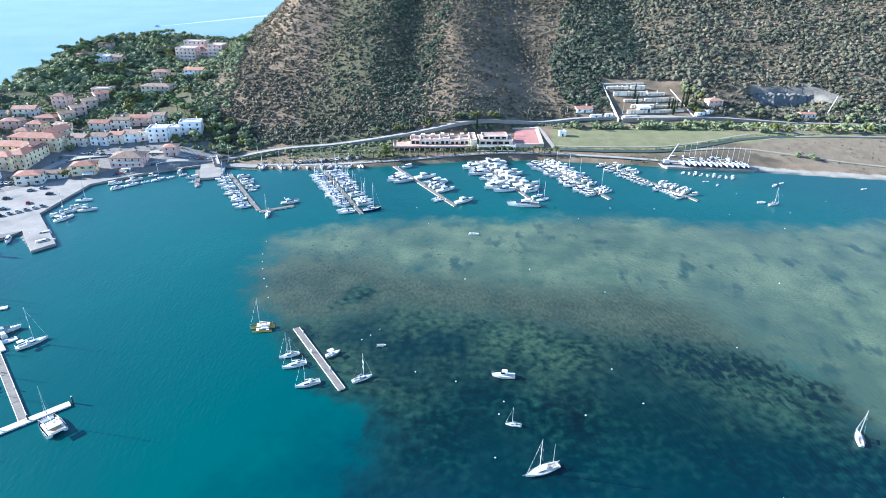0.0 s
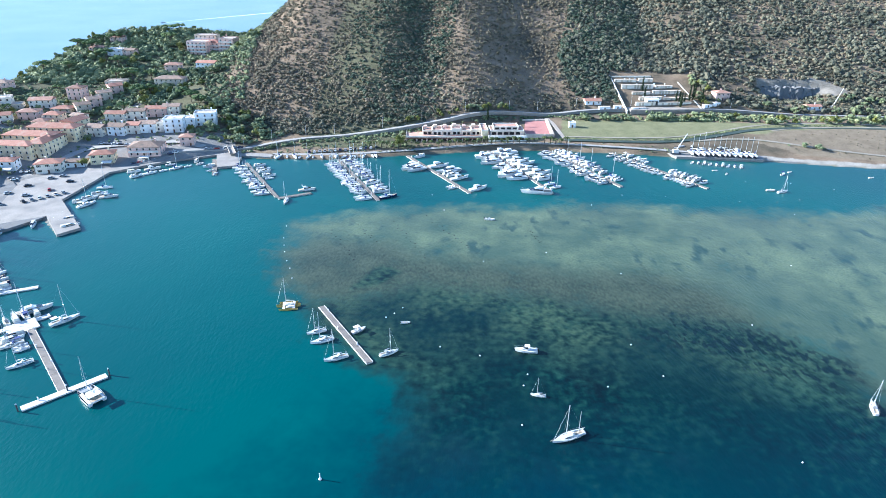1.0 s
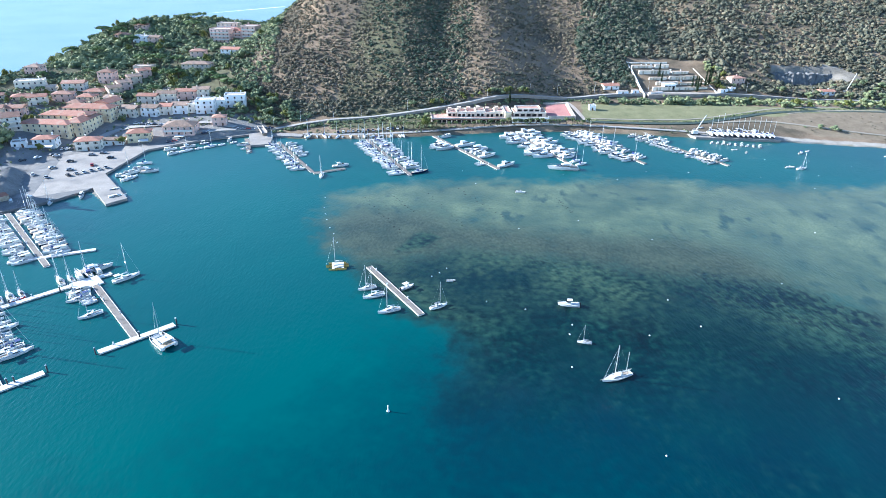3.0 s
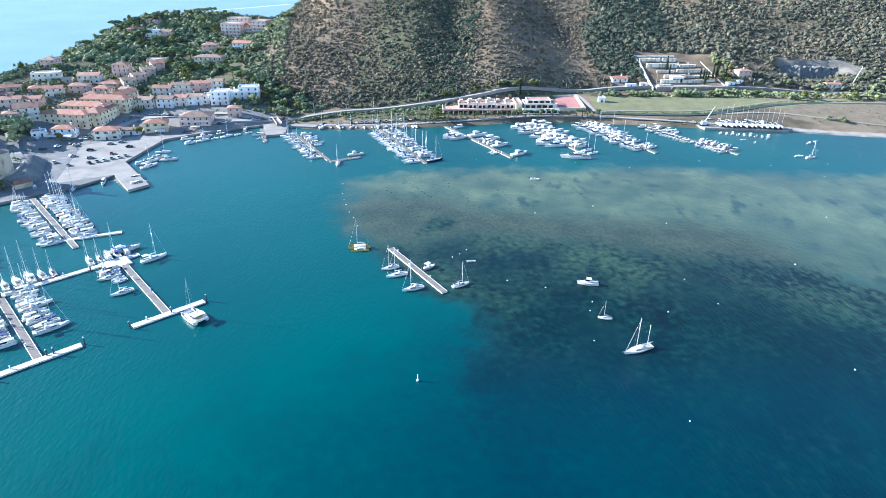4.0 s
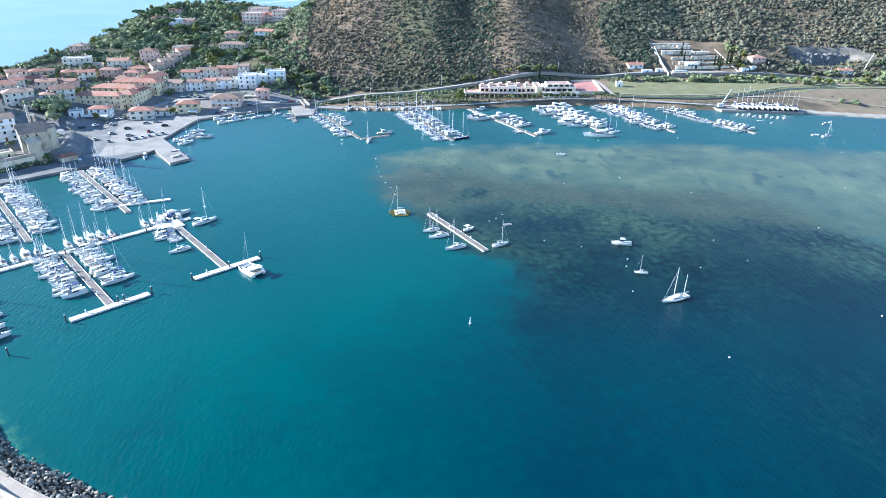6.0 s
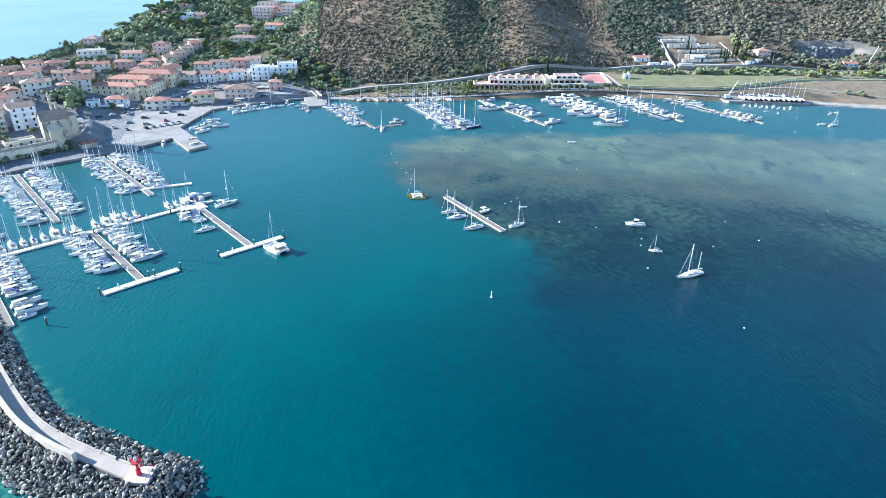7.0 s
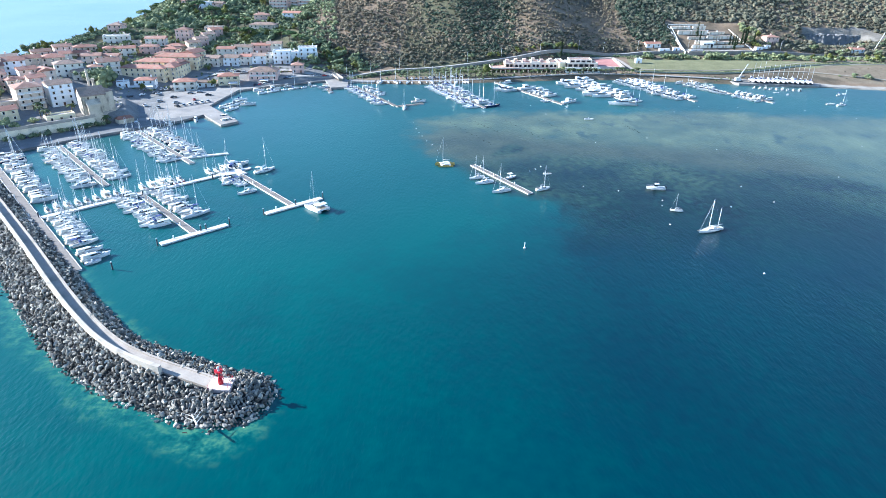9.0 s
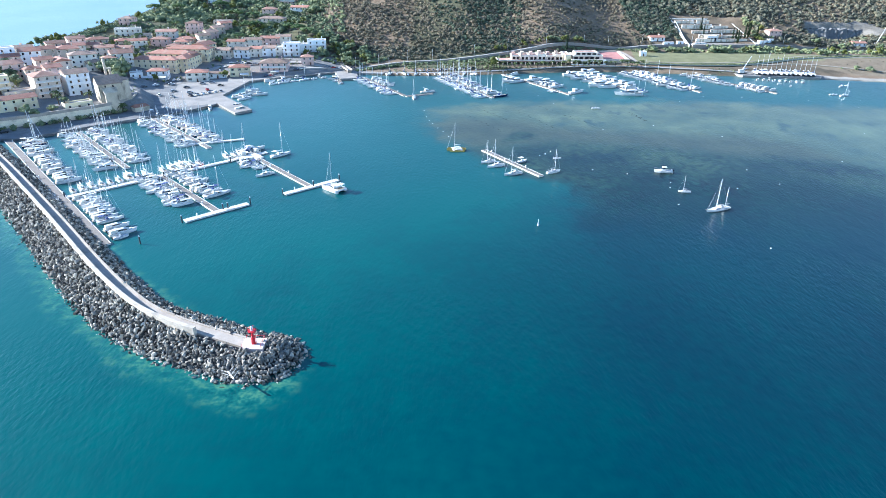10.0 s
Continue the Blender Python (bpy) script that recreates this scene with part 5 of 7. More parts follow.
def roof_on(root, w, d, z, roof, rise, wall, tiles="tiles"):
    """A hipped, gabled or flat roof with eaves."""
    e = 0.55
    a, b = w / 2 + e, d / 2 + e
    if roof == "f":
        put("roof", root, lambda bm: box(bm, -w / 2 + 0.25, w / 2 - 0.25, -d / 2 + 0.25, d / 2 - 0.25, z - 0.1, z + 0.06), M["flat_roof"])
        put("roof_parapet", root, lambda bm: [box(bm, -w / 2, w / 2, s * (d / 2 - 0.12) - 0.13, s * (d / 2 - 0.12) + 0.13, z - 0.05, z + 0.7) for s in (-1, 1)] + [box(bm, s * (w / 2 - 0.12) - 0.13, s * (w / 2 - 0.12) + 0.13, -d / 2 + 0.26, d / 2 - 0.26, z - 0.05, z + 0.7) for s in (-1, 1)], wall)
        return
    if roof == "h":
        r = max(0.2, a - b) if a > b else 0.2
        q = 0.2 if a > b else max(0.2, b - a)
        top = [(-r, -q, z + rise), (r, -q, z + rise), (r, q, z + rise), (-r, q, z + rise)]
    else:
        top = [(-a, -0.05, z + rise), (a, -0.05, z + rise), (a, 0.05, z + rise), (-a, 0.05, z + rise)] if w >= d else [(-0.05, -b, z + rise), (0.05, -b, z + rise), (0.05, b, z + rise), (-0.05, b, z + rise)]
    low = [(-a, -b, z), (a, -b, z), (a, b, z), (-a, b, z)]
    under = [(x, y, zz - 0.22) for x, y, zz in low]
    put("roof", root, lambda bm: shaped(bm, under + low + top, [(0, 1, 5, 4), (1, 2, 6, 5), (2, 3, 7, 6), (3, 0, 4, 7), (4, 5, 9, 8), (5, 6, 10, 9), (6, 7, 11, 10), (7, 4, 8, 11), (8, 9, 10, 11), (3, 2, 1, 0)]), M[tiles])


hrng = random.Random(5)
FOOT = []


def house(wall, roof, x, y, w, d, storeys, rot, label="", balconies=False, shutters=False):
    z = min(ground_z(x + sx * w * 0.4, y + sy * d * 0.4) for sx in (-1, 1) for sy in (-1, 1))
    z = max(z, ground_z(x, y) - 2.0)
    h = storeys * 3.1
    FOOT.append((x, y, max(w, d) * 0.55 + 1.0))
    names = {"f": "a flat roof terrace", "h": "a hipped terracotta roof", "g": "a gabled terracotta roof"}
    words = {1: "single-storey", 2: "two-storey", 3: "three-storey", 4: "four-storey"}
    root = thing("house", label or "%s %s house with %s" % (words[storeys], wall, names[roof]), "house", "town houses", m=pose(x, y, z, 0, 0, rot))
    mat = M[WALLS.get(wall, wall)]
    rise = min(w, d) * 0.17

    def body(bm):
        box(bm, -w / 2, w / 2, -d / 2, d / 2, -3, h)
        if roof == "g":
            if w >= d:
                shaped(bm, [(s * w / 2, yy, zz) for s in (-1, 1) for yy, zz in ((-d / 2, h), (d / 2, h), (0, h + rise * 0.9))], [(0, 1, 2), (5, 4, 3)])
            else:
                shaped(bm, [(xx, s * d / 2, zz) for s in (-1, 1) for xx, zz in ((-w / 2, h), (w / 2, h), (0, h + rise * 0.9))], [(0, 1, 2), (5, 4, 3)])

    put("wall", root, body, mat)
    roof_on(root, w, d, h, roof, rise, mat, "tiles_red" if wall == "yellow" else hrng.choice(("tiles", "tiles_red", "tiles_red", "tiles_old")))
    for side in (0, 1, 3):
        span = w if side == 0 else d
        n = max(1, int(span / 3.8))
        for s in range(storeys):
            for k in range(n):
                u = (k + 0.5) * span / n - span / 2
                if s == 0 and side == 0 and k == n // 2:
                    put("door", root, lambda bm: (box(bm, u - 0.55, u + 0.55, -d / 2 - 0.05, -d / 2 + 0.02, 0, 2.15), box(bm, u - 0.7, u + 0.7, -d / 2 - 0.3, -d / 2 + 0.02, -0.3, 0.0)), M["shutter_brown"], "brown wooden door")
                    continue
                if side == 3 and hrng.random() < 0.97:
                    continue
                place = {0: (u, -d / 2 - 0.02, 0), 1: (w / 2 + 0.02, u, 90), 3: (-w / 2 - 0.02, u, -90)}[side]
                o = new("window", WINDOW)
                o.parent, o.matrix_basis = root, pose(place[0], place[1], s * 3.1 + 1.0, 0, 0, place[2])
                for side_x in (-0.88, 0.88) if shutters else ():
                    q = new("shutter", SHUTTER)
                    q.parent, q.location = o, (side_x, -0.02, 0)
    if balconies:
        for s in range(1, storeys):
            put("balcony", root, lambda bm: box(bm, -w * 0.46, w * 0.46, -d / 2 - 1.3, -d / 2, s * 3.1 - 0.12, s * 3.1 + 0.05), M["plaster_white"], "white balcony slab")
            put("balcony_rail", root, lambda bm: (box(bm, -w * 0.46, w * 0.46, -d / 2 - 1.3, -d / 2 - 1.22, s * 3.1 + 0.05, s * 3.1 + 0.95),), M["plaster_white" if wall == "white" else "frame"])
    cx, cy = hrng.uniform(-w * 0.3, w * 0.3), hrng.uniform(0, d * 0.25)
    put("chimney", root, lambda bm: (box(bm, cx - 0.35, cx + 0.35, cy - 0.35, cy + 0.35, h - 0.2, h + rise + 0.7), box(bm, cx - 0.48, cx + 0.48, cy - 0.48, cy + 0.48, h + rise + 0.7, h + rise + 0.85)), mat)
    return root


QUAY_QUARTER = [
    ("yellow", "g", -307, 239, 22, 9, 2, 45), ("tan", "h", -308, 272, 13, 14, 4, 45), ("white", "g", -295, 281, 12.5, 11, 4, 45),
    ("tan", "g", -326, 320, 10, 11, 3, 45), ("cream", "h", -327, 348, 17, 11, 3, 35),
    ("white", "g", -351, 330, 12, 12, 3, 35), ("white", "f", -364, 322, 14, 10, 3, 40), ("tan", "g", -356, 352, 14, 11, 2, 45),
    ("tan", "h", -348, 366, 15, 12, 2, 35), ("tan", "h", -348, 400, 14, 9, 1, 20), ("pink", "g", -341, 292, 14, 11, 3, 45),
    ("yellow", "f", -329, 261, 12, 10, 3, 45), ("yellow", "f", -278, 249, 14, 6, 1, 45), ("tan", "f", -319, 263, 15, 8, 1, 45),
]
HARBOUR_FRONT = [
    ("yellow", "h", -288, 374, 34, 11, 3, -4), ("yellow", "g", -268, 417, 12, 14, 3, -15), ("cream", "g", -312, 371, 14, 13, 3, 35),
    ("white", "f", -291, 346, 8, 7, 1, 25), ("white", "h", -279, 354, 13, 9, 2, 10), ("cream", "h", -251, 353, 14.5, 10, 2, 14),
    ("white", "g", -240, 363, 12, 8, 1, 10), ("yellow", "h", -226, 369, 14, 10, 2, 14), ("pink", "h", -204, 383, 20, 14, 2, 6),
    ("pink", "h", -183, 399, 9, 8, 2, 10),
]
TERRACES = [
    ("cream", "g", -251, 413, 12, 10, 2, -8), ("white", "g", -237, 415, 12, 10, 2, -5), ("cream", "g", -227, 418, 9, 9, 2, 0),
    ("white", "g", -218, 421, 11, 10, 2, 5), ("cream", "f", -209, 423, 8, 9, 2, 5), ("white", "f", -200, 422, 13, 10, 3, 8),
    ("white", "f", -183, 437, 15, 10, 3, 12), ("white", "f", -193, 431, 9, 9, 2, 10), ("cream", "g", -249, 439, 14, 9, 2, 0),
    ("cream", "g", -237, 445, 14, 9, 2, 5), ("pink", "g", -224, 450, 15, 9, 2, 8), ("cream", "g", -214, 454, 12, 9, 2, 8),
]
UPPER_TOWN = [
    ("pink", "h", -359, 485, 12, 11, 2, 5), ("cream", "f", -344, 452, 20, 10, 2, 20), ("cream", "g", -315, 460, 16, 10, 2, 10),
    ("pink", "h", -300, 483, 12, 10, 3, 0), ("tan", "h", -297, 455, 15, 10, 1, 0), ("tan", "g", -283, 456, 10, 9, 2, 40),
    ("pink", "g", -281, 469, 10, 9, 2, 40), ("tan", "g", -280, 484, 10, 9, 2, 40), ("pink", "g", -279, 501, 10, 9, 2, 40),
    ("tan", "f", -287, 522, 17, 10, 1, 8), ("tan", "h", -241, 522, 24, 11, 2, 0),
]
BACK_LANES = [
    ("tan", "h", -336, 426, 13, 9, 1, 25), ("cream", "g", -322, 422, 12, 9, 2, 25), ("pink", "h", -310, 435, 14, 9, 2, 10),
    ("tan", "g", -330, 399, 14, 9, 1, 30), ("tan", "h", -353, 418, 16, 9, 1, 30), ("tan", "h", -292, 434, 12, 9, 2, 0),
    ("tan", "f", -332, 451, 14, 8, 1, 15), ("cream", "g", -274, 434, 9, 8, 2, -10), ("pink", "g", -358, 397, 12, 9, 2, 40),
    ("tan", "h", -293, 420, 10, 9, 2, 0),
]
HEADLAND = [
    ("pink", "f", -248, 616, 20, 14, 4, -6), ("pink", "h", -237, 625, 16, 14, 3, -6), ("pink", "f", -220, 619, 15, 14, 4, -10),
    ("tan", "f", -248, 639, 22, 10, 4, -6), ("pink", "h", -253, 560, 14, 10, 2, 10), ("white", "g", -223, 562, 17, 10, 2, -5),
    ("pink", "h", -335, 591, 12, 9, 2, 0), ("white", "f", -316, 589, 15, 9, 2, -10), ("pink", "g", -304, 589, 11, 9, 2, 0),
    ("pink", "g", -330, 623, 12, 9, 2, 0),
]
OLD_LANES = [
    ("tan", "g", -365, 345, 12, 10, 2, 40), ("tan", "g", -360, 374, 12, 9, 2, 40), ("cream", "g", -348, 378, 12, 9, 2, 35),
    ("tan", "g", -332, 388, 13, 9, 2, 20), ("tan", "g", -334, 315, 10, 9, 3, 45), ("pink", "g", -321, 302, 9, 9, 3, 45),
    ("cream", "h", -317, 344, 11, 9, 2, 35), ("tan", "g", -357, 318, 11, 9, 2, 40), ("tan", "h", -326, 290, 9, 9, 3, 45),
    ("white", "h", -316, 362, 10, 8, 2, 25), ("pink", "g", -322, 396, 12, 8, 2, 10), ("pink", "f", -378, 357, 14, 9, 2, 35),
]
for k, row in enumerate(QUAY_QUARTER):
    house(*row, balconies=k in (1, 2, 11))
for k, row in enumerate(HARBOUR_FRONT):
    house(*row, balconies=k in (2, 8), shutters=k in (5, 7))
for rows in (TERRACES, UPPER_TOWN, BACK_LANES, HEADLAND, OLD_LANES):
    for k, row in enumerate(rows):
        house(*row, balconies=(rows is HEADLAND and k < 4) or (rows is TERRACES and k in (5, 6)))
# the long ochre blocks that step back behind the harbour front
for x, y, w in ((-283, 391, 34), (-275, 405, 34)):
    house("yellow", "h", x, y, w, 12, 3, -4, label="long ochre apartment block with a terracotta roof")
house("yellow", "h", -270, 384, 12, 24, 3, -4, label="ochre apartment wing with a terracotta roof")

# church tower fin, parasols and awnings of the square
church = thing("church", "old pale stone church with a rounded apse and bell gable", "church", m=pose(-266, 264, 6.3, 0, 0, 40) @ Matrix.Diagonal((0.95, 0.95, 1.35, 1.0)))
FOOT.append((-266, 263, 10))


def nave(bm):
    box(bm, -7.5, 5.5, -6, 6, -4, 8)
    shaped(bm, [(s, yy, zz) for s in (-7.5, 5.5) for yy, zz in ((-6, 8), (6, 8), (0, 10.6))], [(0, 1, 2), (5, 4, 3)])


put("nave", church, nave, M["stone"])
put("apse", church, lambda bm: rod(bm, (5.5, 0, -4), (5.5, 0, 8.4), 5.4, 5.2, 20), M["stone"], "rounded stone apse")
put("roof", church, lambda bm: shaped(bm, [(-7.9, -6.5, 7.8), (5.9, -6.5, 7.8), (5.9, 0, 10.75), (-7.9, 0, 10.75), (-7.9, 6.5, 7.8), (5.9, 6.5, 7.8), (-7.9, -6.5, 7.6), (5.9, -6.5, 7.6), (-7.9, 6.5, 7.6), (5.9, 6.5, 7.6)], [(0, 1, 2, 3), (3, 2, 5, 4), (6, 7, 1, 0), (4, 5, 9, 8)]), M["tiles_old"])
put("apse_roof", church, lambda bm: rod(bm, (5.5, 0, 8.4), (5.5, 0, 9.9), 5.5, 0.3, 20), M["tiles_old"])
put("chapel", church, lambda bm: (box(bm, -5.5, 1.5, -10, -6, -4, 4.6), shaped(bm, [(-5.8, -10.3, 4.6), (1.8, -10.3, 4.6), (1.8, -6, 6.4), (-5.8, -6, 6.4), (-5.8, -6, 4.6), (1.8, -6, 4.6)], [(0, 1, 2, 3), (0, 3, 4), (1, 5, 2)])), M["stone"])
for x in (-6.2, 2.6):
    put("buttress", church, lambda bm: shaped(bm, [(x - 0.6, -6, -4), (x + 0.6, -6, -4), (x + 0.6, -7.6, -4), (x - 0.6, -7.6, -4), (x - 0.6, -6, 7), (x + 0.6, -6, 7), (x + 0.6, -6.5, 6), (x - 0.6, -6.5, 6)], [(0, 1, 5, 4), (1, 2, 6, 5), (2, 3, 7, 6), (3, 0, 4, 7), (4, 5, 6, 7)]), M["stone"])
for x, z in ((-3.8, 5.6), (0.4, 5.6), (-3.8, 1.2), (0.4, 1.2)):
    put("window", church, lambda bm: box(bm, x - 0.4, x + 0.4, -6.06, -5.9, z, z + 1.6), M["dark"], "narrow dark window")
for y in (-2.5, 2.5):
    put("window", church, lambda bm: box(bm, -7.56, -7.4, y - 0.4, y + 0.4, 3.5, 5.2), M["dark"], "narrow dark window")
put("bell_gable", church, lambda bm: (box(bm, -0.5, 0.7, 3.6, 4.6, 8, 16), box(bm, 1.9, 3.1, 3.6, 4.6, 8, 12.5), box(bm, -0.7, 3.3, 3.5, 4.7, 12.5, 13.1), shaped(bm, [(-0.7, 3.4, 16), (0.9, 3.4, 16), (0.9, 4.8, 16), (-0.7, 4.8, 16), (0.1, 4.1, 17.6)], [(0, 1, 4), (1, 2, 4), (2, 3, 4), (3, 0, 4), (3, 2, 1, 0)])), M["stone"], "pale stone bell gable")
shed = thing("red_roofed_shed", "low stone shed with a red tiled roof below the wall", "shed", m=pose(-250, 262, 1.3, 0, 0, 48))
put("wall", shed, lambda bm: box(bm, -4.2, 4.2, -2.6, 2.6, 0, 2.6), M["stone"])
put("roof", shed, lambda bm: shaped(bm, [(-4.5, -3, 2.5), (4.5, -3, 2.5), (4.5, 3, 2.5), (-4.5, 3, 2.5), (-3, 0, 3.9), (3, 0, 3.9)], [(0, 1, 5, 4), (1, 2, 5), (2, 3, 4, 5), (3, 0, 4), (3, 2, 1, 0)]), M["tiles_red"])
for x, y, w, rot in ((-283, 345, 7, 10), (-274, 346, 6, 10), (-291, 340, 6, 20), (-202, 373, 6, 6), (-221, 362, 6, 14)):
    a = thing("awning", "pale canvas cafe awning on thin posts", "awning", "cafe awnings", m=pose(x, y, 1.3, 0, 0, rot))
    put("canopy", a, lambda bm: shaped(bm, [(-w / 2, -2, 2.4), (w / 2, -2, 2.4), (w / 2, 1.5, 3.0), (-w / 2, 1.5, 3.0), (-w / 2, -2, 2.3), (w / 2, -2, 2.3), (w / 2, 1.5, 2.9), (-w / 2, 1.5, 2.9)], [(0, 1, 2, 3), (7, 6, 5, 4), (0, 4, 5, 1), (1, 5, 6, 2), (2, 6, 7, 3), (3, 7, 4, 0)]), M["awning"])
    for px, py in ((-w / 2 + 0.1, -1.9), (w / 2 - 0.1, -1.9), (-w / 2 + 0.1, 1.4), (w / 2 - 0.1, 1.4)):
        put("post", a, lambda bm: rod(bm, (px, py, 0), (px, py, 2.4), 0.05, n=5), M["alu"])

# ---- walls and roads ----
def draped(name, pts, width, key, label, category="road", lift=0.16, kind="structure", thick=0.4):
    """A road laid on the land along a line."""
    p = resample(pts, 4.0)
    nrm = sides(p)
    z = land_height(p[:, 0], p[:, 1])
    for _ in range(3):
        z = np.convolve(np.r_[z[:1], z, z[-1:]], [0.25, 0.5, 0.25], "valid")
    za = np.maximum(z, np.maximum(land_height(*(p + nrm * width / 2).T), land_height(*(p - nrm * width / 2).T))) + lift
    rows = [[(x - nx * width / 2, y - ny * width / 2, h - thick), (x + nx * width / 2, y + ny * width / 2, h - thick), (x + nx * width / 2, y + ny * width / 2, h), (x - nx * width / 2, y - ny * width / 2, h)] for (x, y), (nx, ny), h in zip(p, nrm, za)]
    tagged(strip(name, rows, M[key]), label, category, kind=kind)
    return p, nrm, za


def low_wall(name, p, nrm, z, off, high, thick, key, label):
    rows = [[(x + nx * (off + s), y + ny * (off + s), h + dz) for s, dz in ((0, -1.5), (thick, -1.5), (thick, high), (0, high))] for (x, y), (nx, ny), h in zip(p, nrm, z)]
    return tagged(strip(name, rows, M[key]), label, "wall", kind="structure")


COAST_ROAD = [(-205, 378), (-171, 391), (-149, 399), (-132, 409), (-110, 419), (-90, 423), (-56, 432), (-28, 441), (5, 451), (40, 468), (64, 480), (97, 491), (143, 495), (226, 496), (282, 497), (357, 494), (520, 480)]
p, nrm, z = draped("road", COAST_ROAD, 5.2, "pale_road", "pale coast road below the wooded hill", thick=2.0)
low_wall("road_wall", p[14:], nrm[14:], z[14:], 2.6, 0.5, 0.25, "quay_stone", "low pale wall along the coast road")
draped("promenade", [(-124, 391), (-83, 392), (-36, 401), (25, 415), (64, 417), (122, 411), (160, 405), (205, 400)], 3.6, "pale_road", "pale shore promenade behind the moorings", "promenade", 0.12)
draped("track", [(168, 424), (208, 430), (232, 424), (262, 412), (300, 401), (380, 385), (480, 372)], 3.6, "dirt_track", "pale sandy track behind the shore", "track", 0.1)
draped("track", [(238, 448), (262, 456), (300, 460), (350, 458), (420, 446)], 2.6, "dirt_track", "sandy footpath round the dry meadow", "track", 0.1)
draped("field_track", [(80, 429), (120, 428), (160, 430), (194, 443), (240, 466), (300, 471), (380, 466)], 2.5, "dirt_track", "narrow path beside the playing field", "track", 0.1)
draped("canal", [(78, 423), (120, 420.5), (160, 422), (192, 435), (232, 453), (300, 459), (400, 450)], 5.0, "canal", "narrow still canal between field and shore", "canal", 0.08)
draped("ramp", [(78, 425), (76, 440), (75, 458), (72, 474)], 3.0, "concrete", "pale ramp beside the clay court", "ramp", 0.3)
draped("street", [(-262, 345), (-250, 385), (-235, 392), (-210, 397), (-190, 402), (-172, 396)], 6.0, "pale_road", "pale town street behind the harbour houses", "street", 0.15)
draped("street", [(-272, 400), (-262, 430), (-250, 470), (-238, 500), (-230, 540), (-238, 600)], 6.0, "asphalt", "grey street climbing to the headland", "street", 0.15)
draped("street", [(-268, 290), (-285, 310), (-300, 335), (-312, 360), (-330, 395)], 6.0, "asphalt", "grey street between the old town houses", "street", 0.15)
QUAY_WALL = [(-318, 207), (-301, 217), (-289, 226), (-278, 238), (-266, 250), (-256, 266), (-262, 284)]
p = resample(QUAY_WALL, 2.5)
low_wall("retaining_wall", p, sides(p), np.full(len(p), 1.0), 0, 6.2, 0.7, "wall_stone", "tall weathered stone wall above the quay road")
low_wall("wall_coping", p, sides(p), np.full(len(p), 7.35), -0.12, 0.1, 0.94, "concrete", "pale coping along the quay wall")
bm = bmesh.new()
slab(bm, [(-162, 392), (-146, 396), (-143, 384), (-140, 366), (-152, 362), (-158, 380)], -2, 1.5)
tagged(new("landing", mesh_of("landing", bm, M["quay_stone"])), "small stone landing quay", "quay", kind="structure")
put_bridge = thing("footbridge", "pale concrete footbridge over the inlet", "bridge", m=pose(-152, 392, 1.4, 0, 0, -65))
put("span", put_bridge, lambda bm: box(bm, -9, 9, -1.8, 1.8, 1.6, 2.1), M["concrete"])
for s in (-1, 1):
    put("parapet", put_bridge, lambda bm: box(bm, -9, 9, s * 1.8 - 0.12, s * 1.8 + 0.12, 2.1, 3.0), M["concrete"])
    put("pier", put_bridge, lambda bm: box(bm, s * 7 - 0.5, s * 7 + 0.5, -1.5, 1.5, -2, 1.6), M["concrete"])

# ---- hotel, court, cemetery terraces, boatyard ----
hotel = thing("hotel", "long cream and pink shore hotel with arcades and roof terraces", "hotel", m=pose(7, 424, 3.4, 0, 0, 3))


def wing(x0, x1, y0, y1, z0, z1, key="cream", roof="terrace_tiles"):
    """A block of the hotel with a tiled roof terrace inside a white parapet."""
    put("wall", hotel, lambda bm: box(bm, x0, x1, y0, y1, z0, z1), M[key])
    put("terrace", hotel, lambda bm: box(bm, x0 + 0.3, x1 - 0.3, y0 + 0.3, y1 - 0.3, z1, z1 + 0.06), M[roof], "terracotta tiled roof terrace")
    put("roof_parapet", hotel, lambda bm: (box(bm, x0, x1, y0, y0 + 0.25, z1, z1 + 0.8), box(bm, x0, x1, y1 - 0.25, y1, z1, z1 + 0.8), box(bm, x0, x0 + 0.25, y0 + 0.25, y1 - 0.25, z1, z1 + 0.8), box(bm, x1 - 0.25, x1, y0 + 0.25, y1 - 0.25, z1, z1 + 0.8)), M["cream"])


# ground storey, then stepped guest rooms, a cross wing, and the three-tier seaward wing
wing(-43, 12, -4, 14, -3, 2.9, "tan")
for k, (dy, top) in enumerate(((3.2, 5.4), (2.0, 6.0), (2.0, 6.0), (3.0, 6.6), (1.6, 5.8), (2.6, 6.4))):
    x0 = -31 + k * 7.0
    wing(x0, x0 + 6.8, dy, 14, 2.9, top, "cream" if k % 2 else "tan")
    put("upper_opening", hotel, lambda bm: box(bm, x0 + 0.9, x0 + 3.0, dy - 0.07, dy + 0.05, 3.1, 5.0), M["dark"], "dark glazed terrace door")
    put("upper_opening", hotel, lambda bm: box(bm, x0 + 4.0, x0 + 5.9, dy - 0.07, dy + 0.05, 3.1, 5.0), M["dark"], "dark glazed terrace door")
    put("stair_house", hotel, lambda bm: (box(bm, x0 + 1.0, x0 + 3.2, 9, 12, top, top + 2.1), box(bm, x0 + 0.8, x0 + 3.4, 8.7, 12.3, top + 2.1, top + 2.3)), M["tan" if k % 2 else "pink"])
wing(11.2, 15.8, -2, 17, -3, 6.8, "yellow")
wing(16, 43, -5, 12, -3, 3.8, "cream")
wing(17.5, 41.5, -2, 12, 3.8, 6.6, "tan")
wing(20, 38, 2, 12, 6.6, 8.4, "cream")
